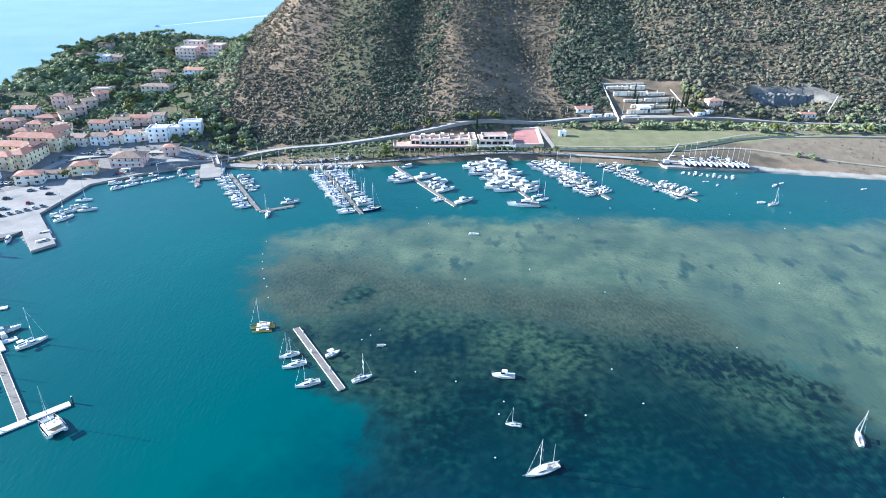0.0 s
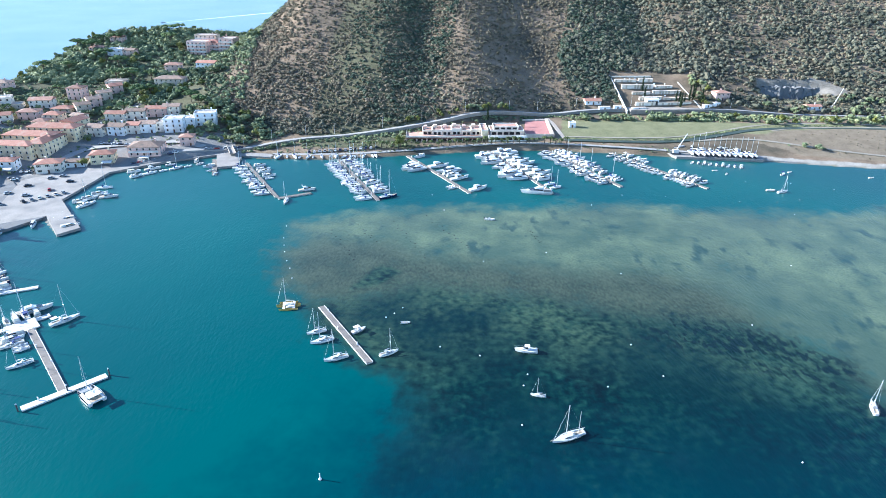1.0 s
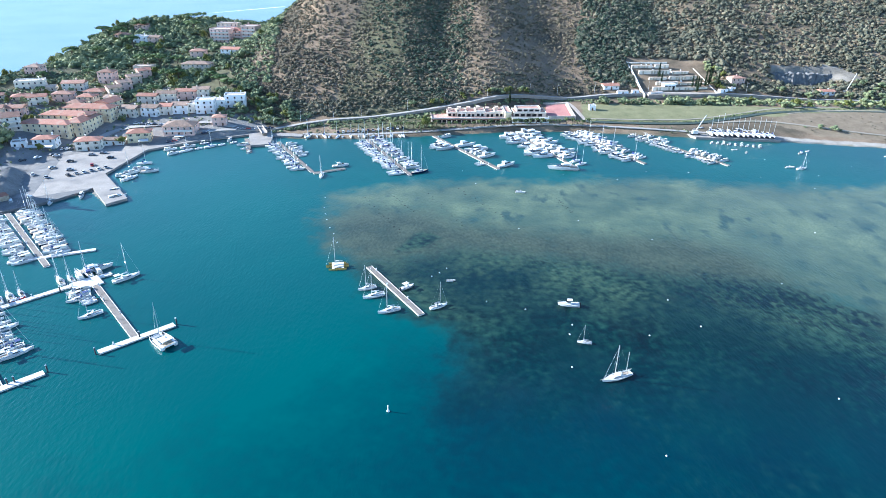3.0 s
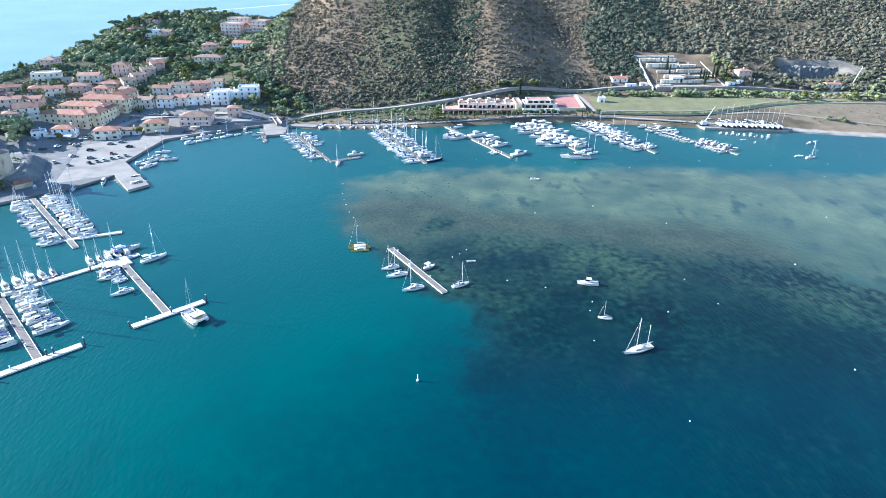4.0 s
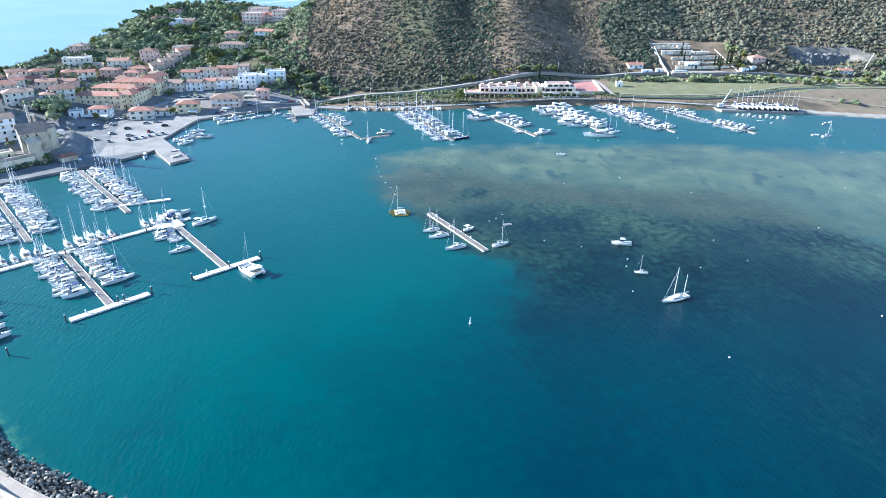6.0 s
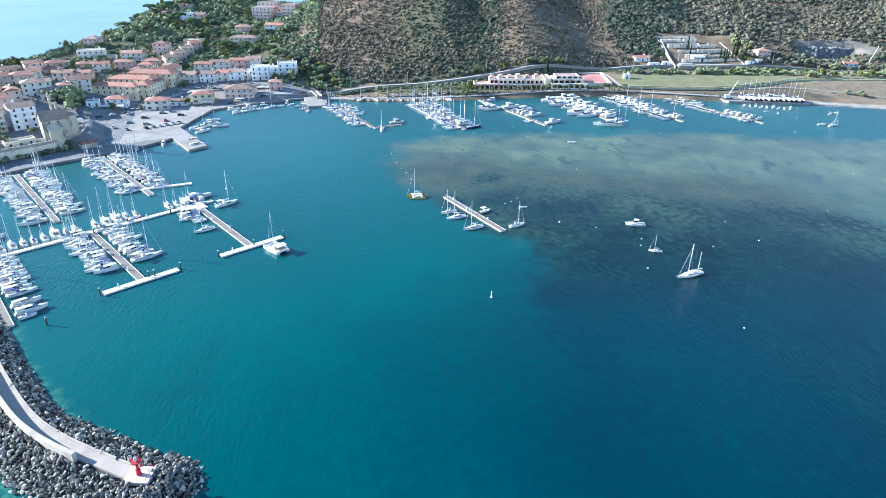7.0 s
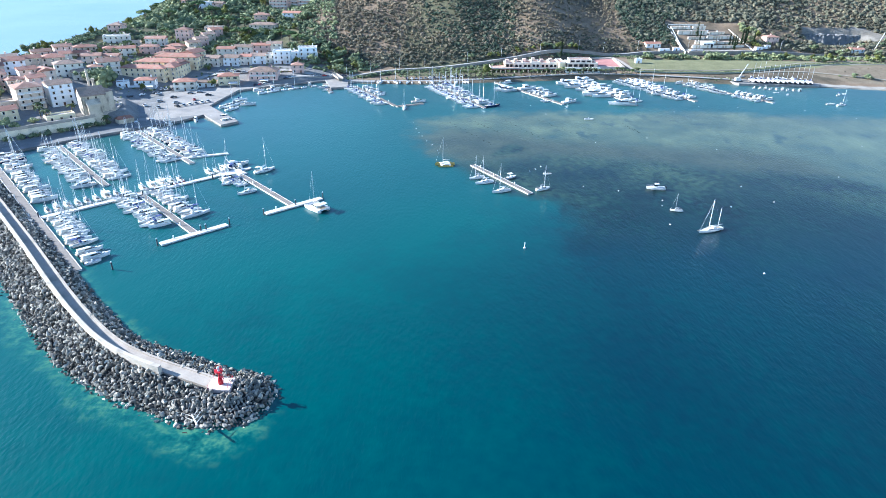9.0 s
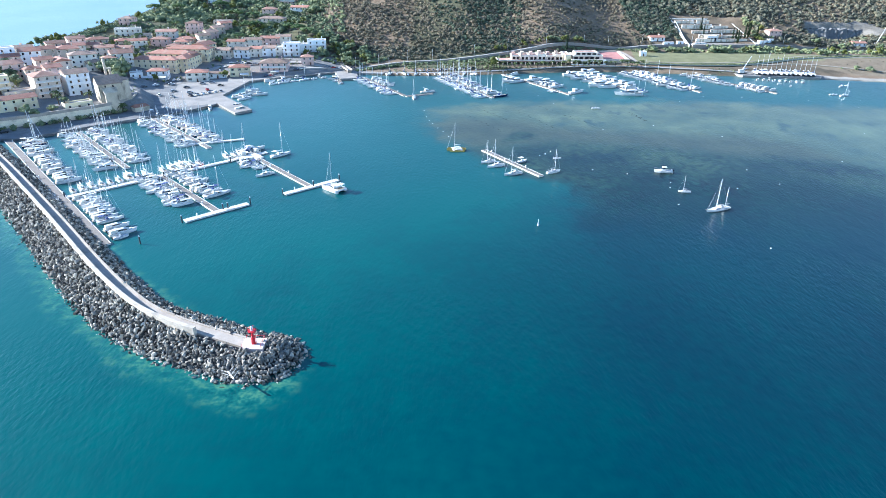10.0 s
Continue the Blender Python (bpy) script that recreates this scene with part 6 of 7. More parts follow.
for k in range(15):
    x0 = -42 + k * 3.6
    # flat panel on a closed wall, painted with the arcade's shade
    put("arcade_opening", hotel, lambda bm: box(bm, x0, x0 + 2.7, -4.07, -3.95, -0.6, 2.2), M["dark"], "arcade bay as a flat panel in painted shade")
for s, (y0, z0, first, count) in enumerate(((-5, -2.2, 16.8, 6), (-5, 1.0, 16.8, 6), (-2, 4.2, 18.4, 5), (2, 7.0, 21, 4))):
    for k in range(count):
        x0 = first + k * 4.3
        put("window", hotel, lambda bm: box(bm, x0, x0 + 3.0, y0 - 0.07, y0 + 0.05, z0, z0 + 1.9 - 0.5 * (s == 3)), M["dark"], "dark window bay")
for z0 in (0.5, 3.3):
    put("balcony", hotel, lambda bm: (box(bm, 15.8, 43.2, -6.4, -5.0, z0, z0 + 0.2), box(bm, 15.8, 43.2, -6.4, -6.25, z0 + 0.2, z0 + 0.75)), M["plaster_white"], "white balcony band")
for k in range(16):
    x0 = -42.6 + k * 3.6
    put("pillar", hotel, lambda bm: box(bm, x0 - 0.25, x0 + 0.25, -6.4, -5.9, -3, 2.6), M["tan"])
put("pergola", hotel, lambda bm: [box(bm, -43, 12, -6.5 + 0.9 * j, -6.3 + 0.9 * j, 2.6, 2.8) for j in range(3)] + [box(bm, -43 + 1.8 * k, -42.85 + 1.8 * k, -6.5, -4.0, 2.8, 2.9) for k in range(31)], M["shutter_brown"], "brown timber pergola beams")
put("roof_frame", hotel, lambda bm: [box(bm, x - 0.12, x + 0.12, y - 0.12, y + 0.12, 6.66, 9.0) for x in (-1, 9, 30, 40) for y in (13.2, 17)] + [box(bm, -1.2, 9.2, y - 0.15, y + 0.15, 9.0, 9.25) for y in (13.2, 17)] + [box(bm, 29.8, 40.2, y - 0.15, y + 0.15, 9.0, 9.25) for y in (13.2, 17)], M["shutter_brown"], "dark rooftop frame")
# the court is cut into the slope: flat clay, with a low bank wall behind and a stepped wall to one side
bm = bmesh.new()
slab(bm, [(49, 427), (68, 427.5), (69.5, 466), (54, 464)], 3.0, 7.2)
tagged(new("clay_court", mesh_of("clay_court", bm, M["clay"])), "red clay sports court beside the hotel", "court", kind="structure")
bm = bmesh.new()
slab(bm, [(68.3, 427.5), (71, 427.5), (72.5, 470), (69.8, 470)], 3.0, 7.6)
slab(bm, [(49, 464.4), (69.5, 466.4), (69.5, 468), (49, 466)], 3.0, 8.2)
slab(bm, [(49, 425.8), (71, 426.4), (71, 427.1), (49, 426.6)], 3.0, 7.6)
tagged(new("court_wall", mesh_of("court_wall", bm, M["tan"])), "pale plastered wall round the clay court", "wall", kind="structure")

cem = thing("terraced_cemetery", "pale terraced cemetery with rows of tombs and niches on the slope", "cemetery", m=pose(171, 500, 0, 0, 0, 6))
gr = random.Random(14)
TIERS = ((-22, 26, 3.0, 12.6), (-16, 27, 11, 15.0), (-19, 24, 20, 18.2), (-25, 20, 29.5, 21.4), (-28, 6, 40, 24.6))
for k, (x0, x1, y, zz) in enumerate(TIERS):
    deep = (TIERS[k + 1][2] if k < 4 else 47) - y
    put("terrace", cem, lambda bm: box(bm, x0, x1, y, y + deep + 1.5, 4, zz), M["concrete"])
    mid_x = x0 + (x1 - x0) * gr.uniform(0.35, 0.65)
    for a, b, top in ((x0, mid_x - 1.2, gr.uniform(1.2, 2.4)), (mid_x + 1.2, x1, gr.uniform(1.0, 2.2))):
        put("niche_wall", cem, lambda bm: box(bm, a, b, y - 0.4, y + 0.9, zz - 1.5, zz + top), M["cream"])
        put("niche_roof", cem, lambda bm: box(bm, a - 0.2, b + 0.2, y - 0.7, y + 1.2, zz + top, zz + top + 0.18), M["tan"])
        n = int((b - a) / 2.6)
        for q in range(n):
            if gr.random() < 0.6:
                u = a + 0.6 + q * 2.6
                # no recess here: a darker panel paints the niche's shade
                put("niche", cem, lambda bm: box(bm, u, u + 1.5, y - 0.46, y - 0.3, zz - 0.8, zz + top - 0.3), M["stone"], "darker stone panel standing in for a shaded niche")
    for q in range(9 if k < 2 else 6):
        u, v, w = gr.uniform(x0 + 1, x1 - 3), y + gr.uniform(2.2, max(3.0, deep - 1.5)), gr.uniform(0.9, 1.8)
        put("tomb", cem, lambda bm: (box(bm, u, u + w, v, v + 2.1, zz, zz + 0.7), box(bm, u + 0.1, u + w - 0.1, v + 1.8, v + 2.1, zz + 0.7, zz + gr.uniform(1.0, 2.4))), M[gr.choice(("plaster_white", "cream", "plaster_white", "stone"))])
for x0, y1, z1 in ((-33, 50, 28), (31, 38, 24)):
    put("side_wall", cem, lambda bm: shaped(bm, [(x0, -8, 2), (x0 + 0.8, -8, 2), (x0 * 0.9 + 0.8, y1, 2), (x0 * 0.9, y1, 2), (x0, -8, 10.6), (x0 + 0.8, -8, 10.6), (x0 * 0.9 + 0.8, y1, z1), (x0 * 0.9, y1, z1)], [(0, 1, 5, 4), (1, 2, 6, 5), (2, 3, 7, 6), (3, 0, 4, 7), (4, 5, 6, 7)]), M["cream"])
put("back_wall", cem, lambda bm: box(bm, -29, 8, 48, 48.8, 18, 27.5), M["cream"])
put("chapel", cem, lambda bm: (box(bm, -12, -2, 3.2, 9, 11, 16.6), box(bm, -12.4, -1.6, 2.8, 9.4, 16.6, 17.0)), M["plaster_white"], "small white mortuary chapel")
put("chapel_arch", cem, lambda bm: [box(bm, -11.2 + 3.1 * q, -9.0 + 3.1 * q, 3.1, 3.3, 12.6, 15.4) for q in range(3)], M["dark"], "flat dark panels painted as the shade of open arches")
put("forecourt", cem, lambda bm: box(bm, -30, 30, -9, 3, 3, 11.2), M["concrete"], "pale forecourt")
house("white", "g", 114, 505, 13, 8, 1, 5, label="small white store with a terracotta roof beside the road")
house("pink", "h", 224, 516, 12, 9, 2, 8)
house("white", "f", 88, 451, 5, 4, 1, 0)
house("white", "g", 300, 509, 12, 7, 1, 3, label="white boat shed with a low pitched roof by the quarry")
qcrane = thing("tower_crane", "slim pale lattice crane beside the quarry", "crane", m=pose(318, 512, 9))
put("mast", qcrane, lambda bm: [rod(bm, (0, 0, 0), (7, 2, 17), 0.4, 0.25, 5), rod(bm, (0, 0, 0), (-1, 0, 3), 0.4, 0.3, 5)], M["white"])
put("base", qcrane, lambda bm: box(bm, -2.5, 2.5, -1.4, 1.4, -0.5, 1.2), M["awning"])
acrane = thing("mobile_crane", "pale mobile crane raised over the cemetery terraces", "crane", m=pose(141, 500, 9))
put("jib", acrane, lambda bm: rod(bm, (0, 0, 1.5), (-9, 14, 19), 0.5, 0.3, 6), M["white"])
put("chassis", acrane, lambda bm: box(bm, -3.5, 3.5, -1.3, 1.3, 0, 1.6), M["white"])
for k, (x, y, w, d, hh) in enumerate(((122, 494, 9, 3, 2.8), (133, 496, 6, 2.6, 2.6), (150, 494, 12, 3, 2.4), (208, 500, 8, 3, 2.6), (216, 503, 6, 4, 3))):
    q = thing("site_cabin", "white metal works cabin beside the road", "cabin", "works cabins", m=pose(x, y, ground_z(x, y), 0, 0, 4 + 5 * k))
    put("body", q, lambda bm: box(bm, -w / 2, w / 2, -d / 2, d / 2, 0, hh), M["plaster_white"])
    put("roof", q, lambda bm: box(bm, -w / 2 - 0.1, w / 2 + 0.1, -d / 2 - 0.1, d / 2 + 0.1, hh, hh + 0.15), M["flat_roof"])
    put("door", q, lambda bm: box(bm, -0.5, 0.5, -d / 2 - 0.05, -d / 2 + 0.02, 0.1, 2.1), M["shutter_brown"])
# the quarry's broken rock face
frng = np.random.default_rng(17)
rows = []
for u in np.linspace(0, 1, 34):
    x, y = 264 + 66 * u, 549 - 5 * math.sin(u * 3.1) + frng.normal(0, 0.5)
    high = 11 * min(1, u * 4, (1 - u) * 3) ** 0.7 + frng.normal(0, 0.5)
    z0 = ground_z(x, 538) - 3
    rows.append([(x, y + 6, z0), (x + frng.normal(0, 0.4), y - 4 + frng.normal(0, 0.5), z0)] + [(x + frng.normal(0, 0.5), y - 4 + 5 * v + frng.normal(0, 0.35), z0 + 3 + (high) * v) for v in (0.15, 0.35, 0.55, 0.75, 0.92, 1.0)] + [(x, y + 6, z0 + 3 + high)])
tagged(strip("quarry_face", rows, M["quarry_rock"]), "bluish grey broken rock face of a small quarry", "rock face", kind="structure")
bm = bmesh.new()
slab(bm, [(146, 404), (150, 396), (206, 391), (212, 398), (206, 428), (168, 430)], -3, 1.7)
tagged(new("boatyard_quay", mesh_of("boatyard_quay", bm, M["quay_stone"])), "grey boatyard quay with laid-up yachts", "quay", kind="structure")
crane = thing("boat_crane", "white boat crane with a raised jib", "crane", m=pose(151, 402, 1.7))
put("jib", crane, lambda bm: rod(bm, (0, 0, 2.2), (9, 8, 12), 0.5, 0.25, 6), M["white"])
put("cab", crane, lambda bm: box(bm, -2, 1.6, -1.5, 1.5, 0.9, 3.2), M["white"])
put("chassis", crane, lambda bm: box(bm, -3.5, 3.5, -1.6, 1.6, 0.3, 0.9), M["pile"])
for k in range(13):
    o = copy_thing(KINDS["s1f" if k % 3 else "s3f"], pose(161 + k * 3.5, 400.5 - k * 0.35, 3.0, 0, 0, 180 + brng.uniform(-9, 9)) @ Matrix.Scale(brng.uniform(0.85, 1.12), 4))
    o["label"] = "white yacht laid up ashore on props"
    o["group"] = "yachts laid up ashore"
    prop = thing("boat_cradle", "dark steel cradle under a laid-up yacht", "cradle", "boat cradles", m=pose(161 + k * 3.5, 400.5 - k * 0.35, 1.7))
    put("beam", prop, lambda bm: box(bm, -0.25, 0.25, -3, 3, 0, 0.85), M["pile"])
    put("arm", prop, lambda bm: [rod(bm, (0, y, 0.3), (s * 1.3, y, 1.9), 0.08, n=5) for s in (-1, 1) for y in (-2, 2)], M["pile"])
for k in range(7):
    o = copy_thing(KINDS["m2f" if k % 2 else "m3f"], pose(158 + k * 6.4 + brng.uniform(-1.5, 1.5), 412 + brng.uniform(-2, 2), 1.9, 0, 0, brng.uniform(0, 360)))
    o["label"] = "white cabin cruiser stored ashore"
    o["group"] = "cruisers stored ashore"
for k in range(16):
    o = copy_thing(KINDS["s3f" if k % 2 else "o1"], pose(-122 + k * 4.6 + brng.uniform(-1.6, 1.6), 389 + k * 0.35 + brng.uniform(-0.8, 0.8), 0.55, 0, 0, 180 + brng.uniform(-30, 30)) @ Matrix.Scale(brng.uniform(0.7, 1.0), 4))
    o.location.y -= 3.5


gang = thing("gangway", "short pale gangway between breakwater and pontoon", "gangway", m=pose(-221.6, 125.0, 1.5, 0, 5, 6))
put("deck", gang, lambda bm: box(bm, -3.2, 3.2, -0.6, 0.6, 0, 0.12), M["float"])
for s in (-1, 1):
    put("handrail", gang, lambda bm: [rod(bm, (-3.2, s * 0.55, 1.0), (3.2, s * 0.55, 1.0), 0.03, n=4)] + [rod(bm, (x, s * 0.55, 0.1), (x, s * 0.55, 1.0), 0.03, n=4) for x in (-3, 0, 3)], M["alu"])


# ---- vehicles ----
def car(key, label):
    root = thing("car", label, "car", "parked cars")

    def shell(bm):
        pts = [(-2.05, 0.35), (-2.1, 0.75), (-1.5, 0.92), (0.9, 0.95), (1.95, 0.8), (2.1, 0.4)]
        shaped(bm, [(x, s * 0.86, z) for s in (-1, 1) for x, z in pts], [(0, 1, 2, 3, 4, 5), (11, 10, 9, 8, 7, 6)] + [(k, k + 6, (k + 1) % 6 + 6, (k + 1) % 6) for k in range(6)])

    put("body", root, shell, M[key])
    put("cabin", root, lambda bm: shaped(bm, [(-1.55, -0.8, 0.92), (0.95, -0.8, 0.94), (0.95, 0.8, 0.94), (-1.55, 0.8, 0.92), (-1.15, -0.64, 1.4), (0.3, -0.64, 1.42), (0.3, 0.64, 1.42), (-1.15, 0.64, 1.4)], [(0, 1, 5, 4), (1, 2, 6, 5), (2, 3, 7, 6), (3, 0, 4, 7), (4, 5, 6, 7)]), M["glass"], "dark windows")
    put("roof", root, lambda bm: box(bm, -1.1, 0.26, -0.62, 0.62, 1.4, 1.46), M[key])
    for x in (-1.3, 1.3):
        for s in (-1, 1):
            put("wheel", root, lambda bm: rod(bm, (x, s * 0.68, 0.32), (x, s * 0.9, 0.32), 0.32, n=10), M["tyre"])
    return root


CARS = [car("white", "white hatchback parked by the harbour"), car("grey_hull", "grey hatchback parked by the harbour"), car("navy", "dark blue car parked by the harbour"), car("black", "black car parked by the harbour"), car("red_hull", "red car parked by the harbour")]
crng = random.Random(3)
SPOTS = [(-242, 337, 20), (-237, 341, 10), (-248, 324, 40), (-262, 334, 30), (-232, 318, 120), (-240, 309, 35), (-252, 312, 60), (-256, 300, 130), (-246, 296, 135), (-262, 290, 50), (-228, 332, 15), (-285, 228, 42), (-268, 243, 45), (-296, 212, 30)]
SPOTS += [(-282 + 5.5 * k, 318 + 6 * k, 60) for k in range(4)] + [(-240 + 4.5 * k, 395 - 0.5 * k, 10) for k in range(6)] + [(-236 + 2.8 * k, 300 + 2.8 * k, 135) for k in range(6)]
SPOTS += [(-266 + 3.0 * k, 348 + 0.4 * k, 95) for k in range(4)]
for k in range(9):
    for start, way, turn in (((-206, 366), (5.2, 4.0), 38), ((-168, 391.5), (5.5, 2.7), 27)):
        if crng.random() < 0.75:
            SPOTS.append((start[0] + way[0] * k * 0.5, start[1] + way[1] * k * 0.5, turn))
for k in range(14):
    SPOTS.append((-100 + k * 3.4, 394.6 + k * 0.75 + crng.uniform(-0.3, 0.3), 98))
first = set()
for x, y, turn in SPOTS:
    c = crng.choices(range(5), (5, 4, 2, 2, 1))[0]
    z = 1.33 if x < -158 and y < 375 else ground_z(x, y) + 0.3
    m = pose(x, y, z, 0, 0, turn + crng.uniform(-4, 4))
    if c in first:
        copy_thing(CARS[c], m)
    else:
        CARS[c].matrix_basis = m
        first.add(c)


# boats along the town quay, stern to
for x, y, turn in ((-244, 262, 40), (-238, 268, 40), (-232, 272, 45), (-208, 304, -50), (-205, 309, -50), (-203, 316, -60), (-205, 326, -80), (-196, 346, -45), (-190, 352, -45), (-184, 357, -45), (-178, 362, -40), (-172, 366, -40), (-166, 371, -35), (-208, 288, 140), (-201, 280, 135)):
    copy_thing(KINDS[crng.choice(("m2f", "m3f", "s3f", "o1"))], pose(x, y, 0.0, 0, 0, turn + crng.uniform(-8, 8)))


# ---- street lamps and the far speedboat ----
def lamp_post(x, y, high=8.0):
    root = thing("street_lamp", "slim grey street lamp beside the road", "lamp", "street lamps", m=pose(x, y, ground_z(x, y)))
    put("pole", root, lambda bm: rod(bm, (0, 0, 0), (0, 0, high), 0.11, 0.07), M["alu"])
    put("arm", root, lambda bm: rod(bm, (0, 0, high), (0.9, -1.2, high + 0.25), 0.06, n=5), M["alu"])
    put("head", root, lambda bm: box(bm, 0.6, 1.3, -1.6, -1.2, high + 0.12, high + 0.3), M["pile"])


for k in range(2, len(COAST_ROAD) - 1):
    x, y = COAST_ROAD[k]
    lamp_post(x + 2, y + 5)
wake_boat = thing("speedboat", "far white speedboat on the open sea", "boat", m=pose(0, 0, 0))
link("hull", hull_mesh(9, 2.8, 1.0, M["white"], 1.2, 0.85), wake_boat).matrix_basis = pose(-508, 1141, 0, 0, 0, 146)
strip("wake", [[(-505 + 140 * u + s * w * 1.2, 1145 + 205 * u - s * w * 0.8, zz) for s, w, zz in ((-1, 0.6 + 3 * u, 0.02), (1, 0.6 + 3 * u, 0.02), (1, 0.6 + 3 * u, 0.06), (-1, 0.6 + 3 * u, 0.06))] for u in np.linspace(0, 1, 12)], M["foam"], wake_boat, "white foam trail")
put("cabin", wake_boat, lambda bm: lump(bm, -509, -507, 1140, 1142.5, 1, 2, 0.8, 0.4), M["glass"])

# ---- plants ----
def leaf_material(name, *stops):
    m, t, b = nodes_of(name)
    geo = t.nodes.new("ShaderNodeNewGeometry")
    place = t.nodes.new("ShaderNodeMapping")
    t.links.new(geo.outputs["Position"], place.inputs["Vector"])
    clump = noise_of(t, 0.16, 2, place.outputs[0])
    broad = noise_of(t, 0.02, 2, place.outputs[0])
    f = maths(t, "ADD", maths(t, "MULTIPLY", geo.outputs["Random Per Island"], 0.13), maths(t, "ADD", maths(t, "MULTIPLY", clump, 0.55), maths(t, "MULTIPLY", broad, 0.32)))
    t.links.new(ramp_of(t, f, *stops), b.inputs["Base Color"])
    b.inputs["Roughness"].default_value, b.inputs["Specular IOR Level"].default_value = 0.85, 0.15
    return m


M.update({
    "scrub": leaf_material("macchia_scrub", (0.3, (0.037, 0.039, 0.027)), (0.44, (0.09, 0.082, 0.055)), (0.56, (0.168, 0.137, 0.09)), (0.7, (0.27, 0.208, 0.139))),
    "garrigue": leaf_material("dry_garrigue", (0.34, (0.104, 0.081, 0.052)), (0.5, (0.188, 0.14, 0.09)), (0.66, (0.28, 0.209, 0.135))),
    "thicket": leaf_material("grey_green_thicket", (0.34, (0.03, 0.035, 0.026)), (0.46, (0.066, 0.07, 0.05)), (0.56, (0.124, 0.12, 0.082)), (0.68, (0.215, 0.185, 0.12))),
    # darker copy of the oak leaves, with slope shade put into the colour
    "oak_in_shade": leaf_material("shaded_holm_oak", (0.3, (0.014, 0.026, 0.02)), (0.5, (0.05, 0.07, 0.045)), (0.7, (0.12, 0.13, 0.08))),
    "oak": leaf_material("holm_oak_leaves", (0.32, (0.048, 0.066, 0.04)), (0.48, (0.125, 0.152, 0.08)), (0.64, (0.27, 0.28, 0.14))),
    "pine": leaf_material("umbrella_pine_needles", (0.32, (0.03, 0.052, 0.024)), (0.5, (0.075, 0.112, 0.042)), (0.66, (0.15, 0.185, 0.072))),
    "light_leaf": leaf_material("yellow_green_leaves", (0.3, (0.06, 0.07, 0.02)), (0.5, (0.12, 0.13, 0.035)), (0.7, (0.2, 0.19, 0.06))),
    "cypress": leaf_material("cypress_leaves", (0.3, (0.008, 0.016, 0.008)), (0.7, (0.03, 0.045, 0.02))),
    "palm_leaf": leaf_material("palm_fronds", (0.3, (0.03, 0.045, 0.015)), (0.7, (0.1, 0.12, 0.045))),
    "bark": surface("tree_bark", (0.06, 0.045, 0.033), (0.16, 0.12, 0.09), 2.0, 0.95, bump=0.5),
})


def leaves(r, centres, radii, count, size):
    """Loose three-cornered leaf sprays round lumps, as vertices and faces."""
    k = r.integers(len(centres), size=count)
    d = r.normal(size=(count, 3))
    d /= np.linalg.norm(d, axis=1)[:, None]
    c = np.asarray(centres)[k] + d * np.asarray(radii)[k] * r.uniform(0.75, 1.08, (count, 1))
    a = r.normal(size=(count, 3, 3)) * size
    v = (c[:, None] + a * np.array([1, 1, 0.7])).reshape(-1, 3)
    return v, np.arange(count * 3).reshape(-1, 3)


def join(*pieces):
    vs, fs, base = [], [], 0
    for v, f in pieces:
        vs.append(v)
        fs.append(f + base)
        base += len(v)
    return np.vstack(vs), np.vstack(fs)


ico = base_blob(1, 3, 0.18, 1.0)


def crown_mesh(name, key, lumps, r, count, size, core=0.8):
    centres, radii = [c for c, _ in lumps], [q for _, q in lumps]
    pieces = [(ico[0] * np.array(q) * core + np.array(c), ico[1]) for c, q in lumps]
    pieces.append(leaves(r, centres, radii, count, size))
    v, f = join(*pieces)
    ob = soup(name, v, f, M[key])
    me = ob.data
    bpy.data.objects.remove(ob)
    return me


def trunk_mesh(high, r0, limbs, bend=0.3):
    bm = bmesh.new()
    mid = (bend, bend * 0.5, high * 0.55)
    rod(bm, (0, 0, -0.5), mid, r0, r0 * 0.75, 7)
    rod(bm, mid, (bend * 1.3, 0, high), r0 * 0.75, r0 * 0.45, 7)
    for x, y, z in limbs:
        rod(bm, (bend, bend * 0.4, high * 0.6), (x, y, z), r0 * 0.4, r0 * 0.15, 5)
    return mesh_of("trunk", bm, M["bark"])


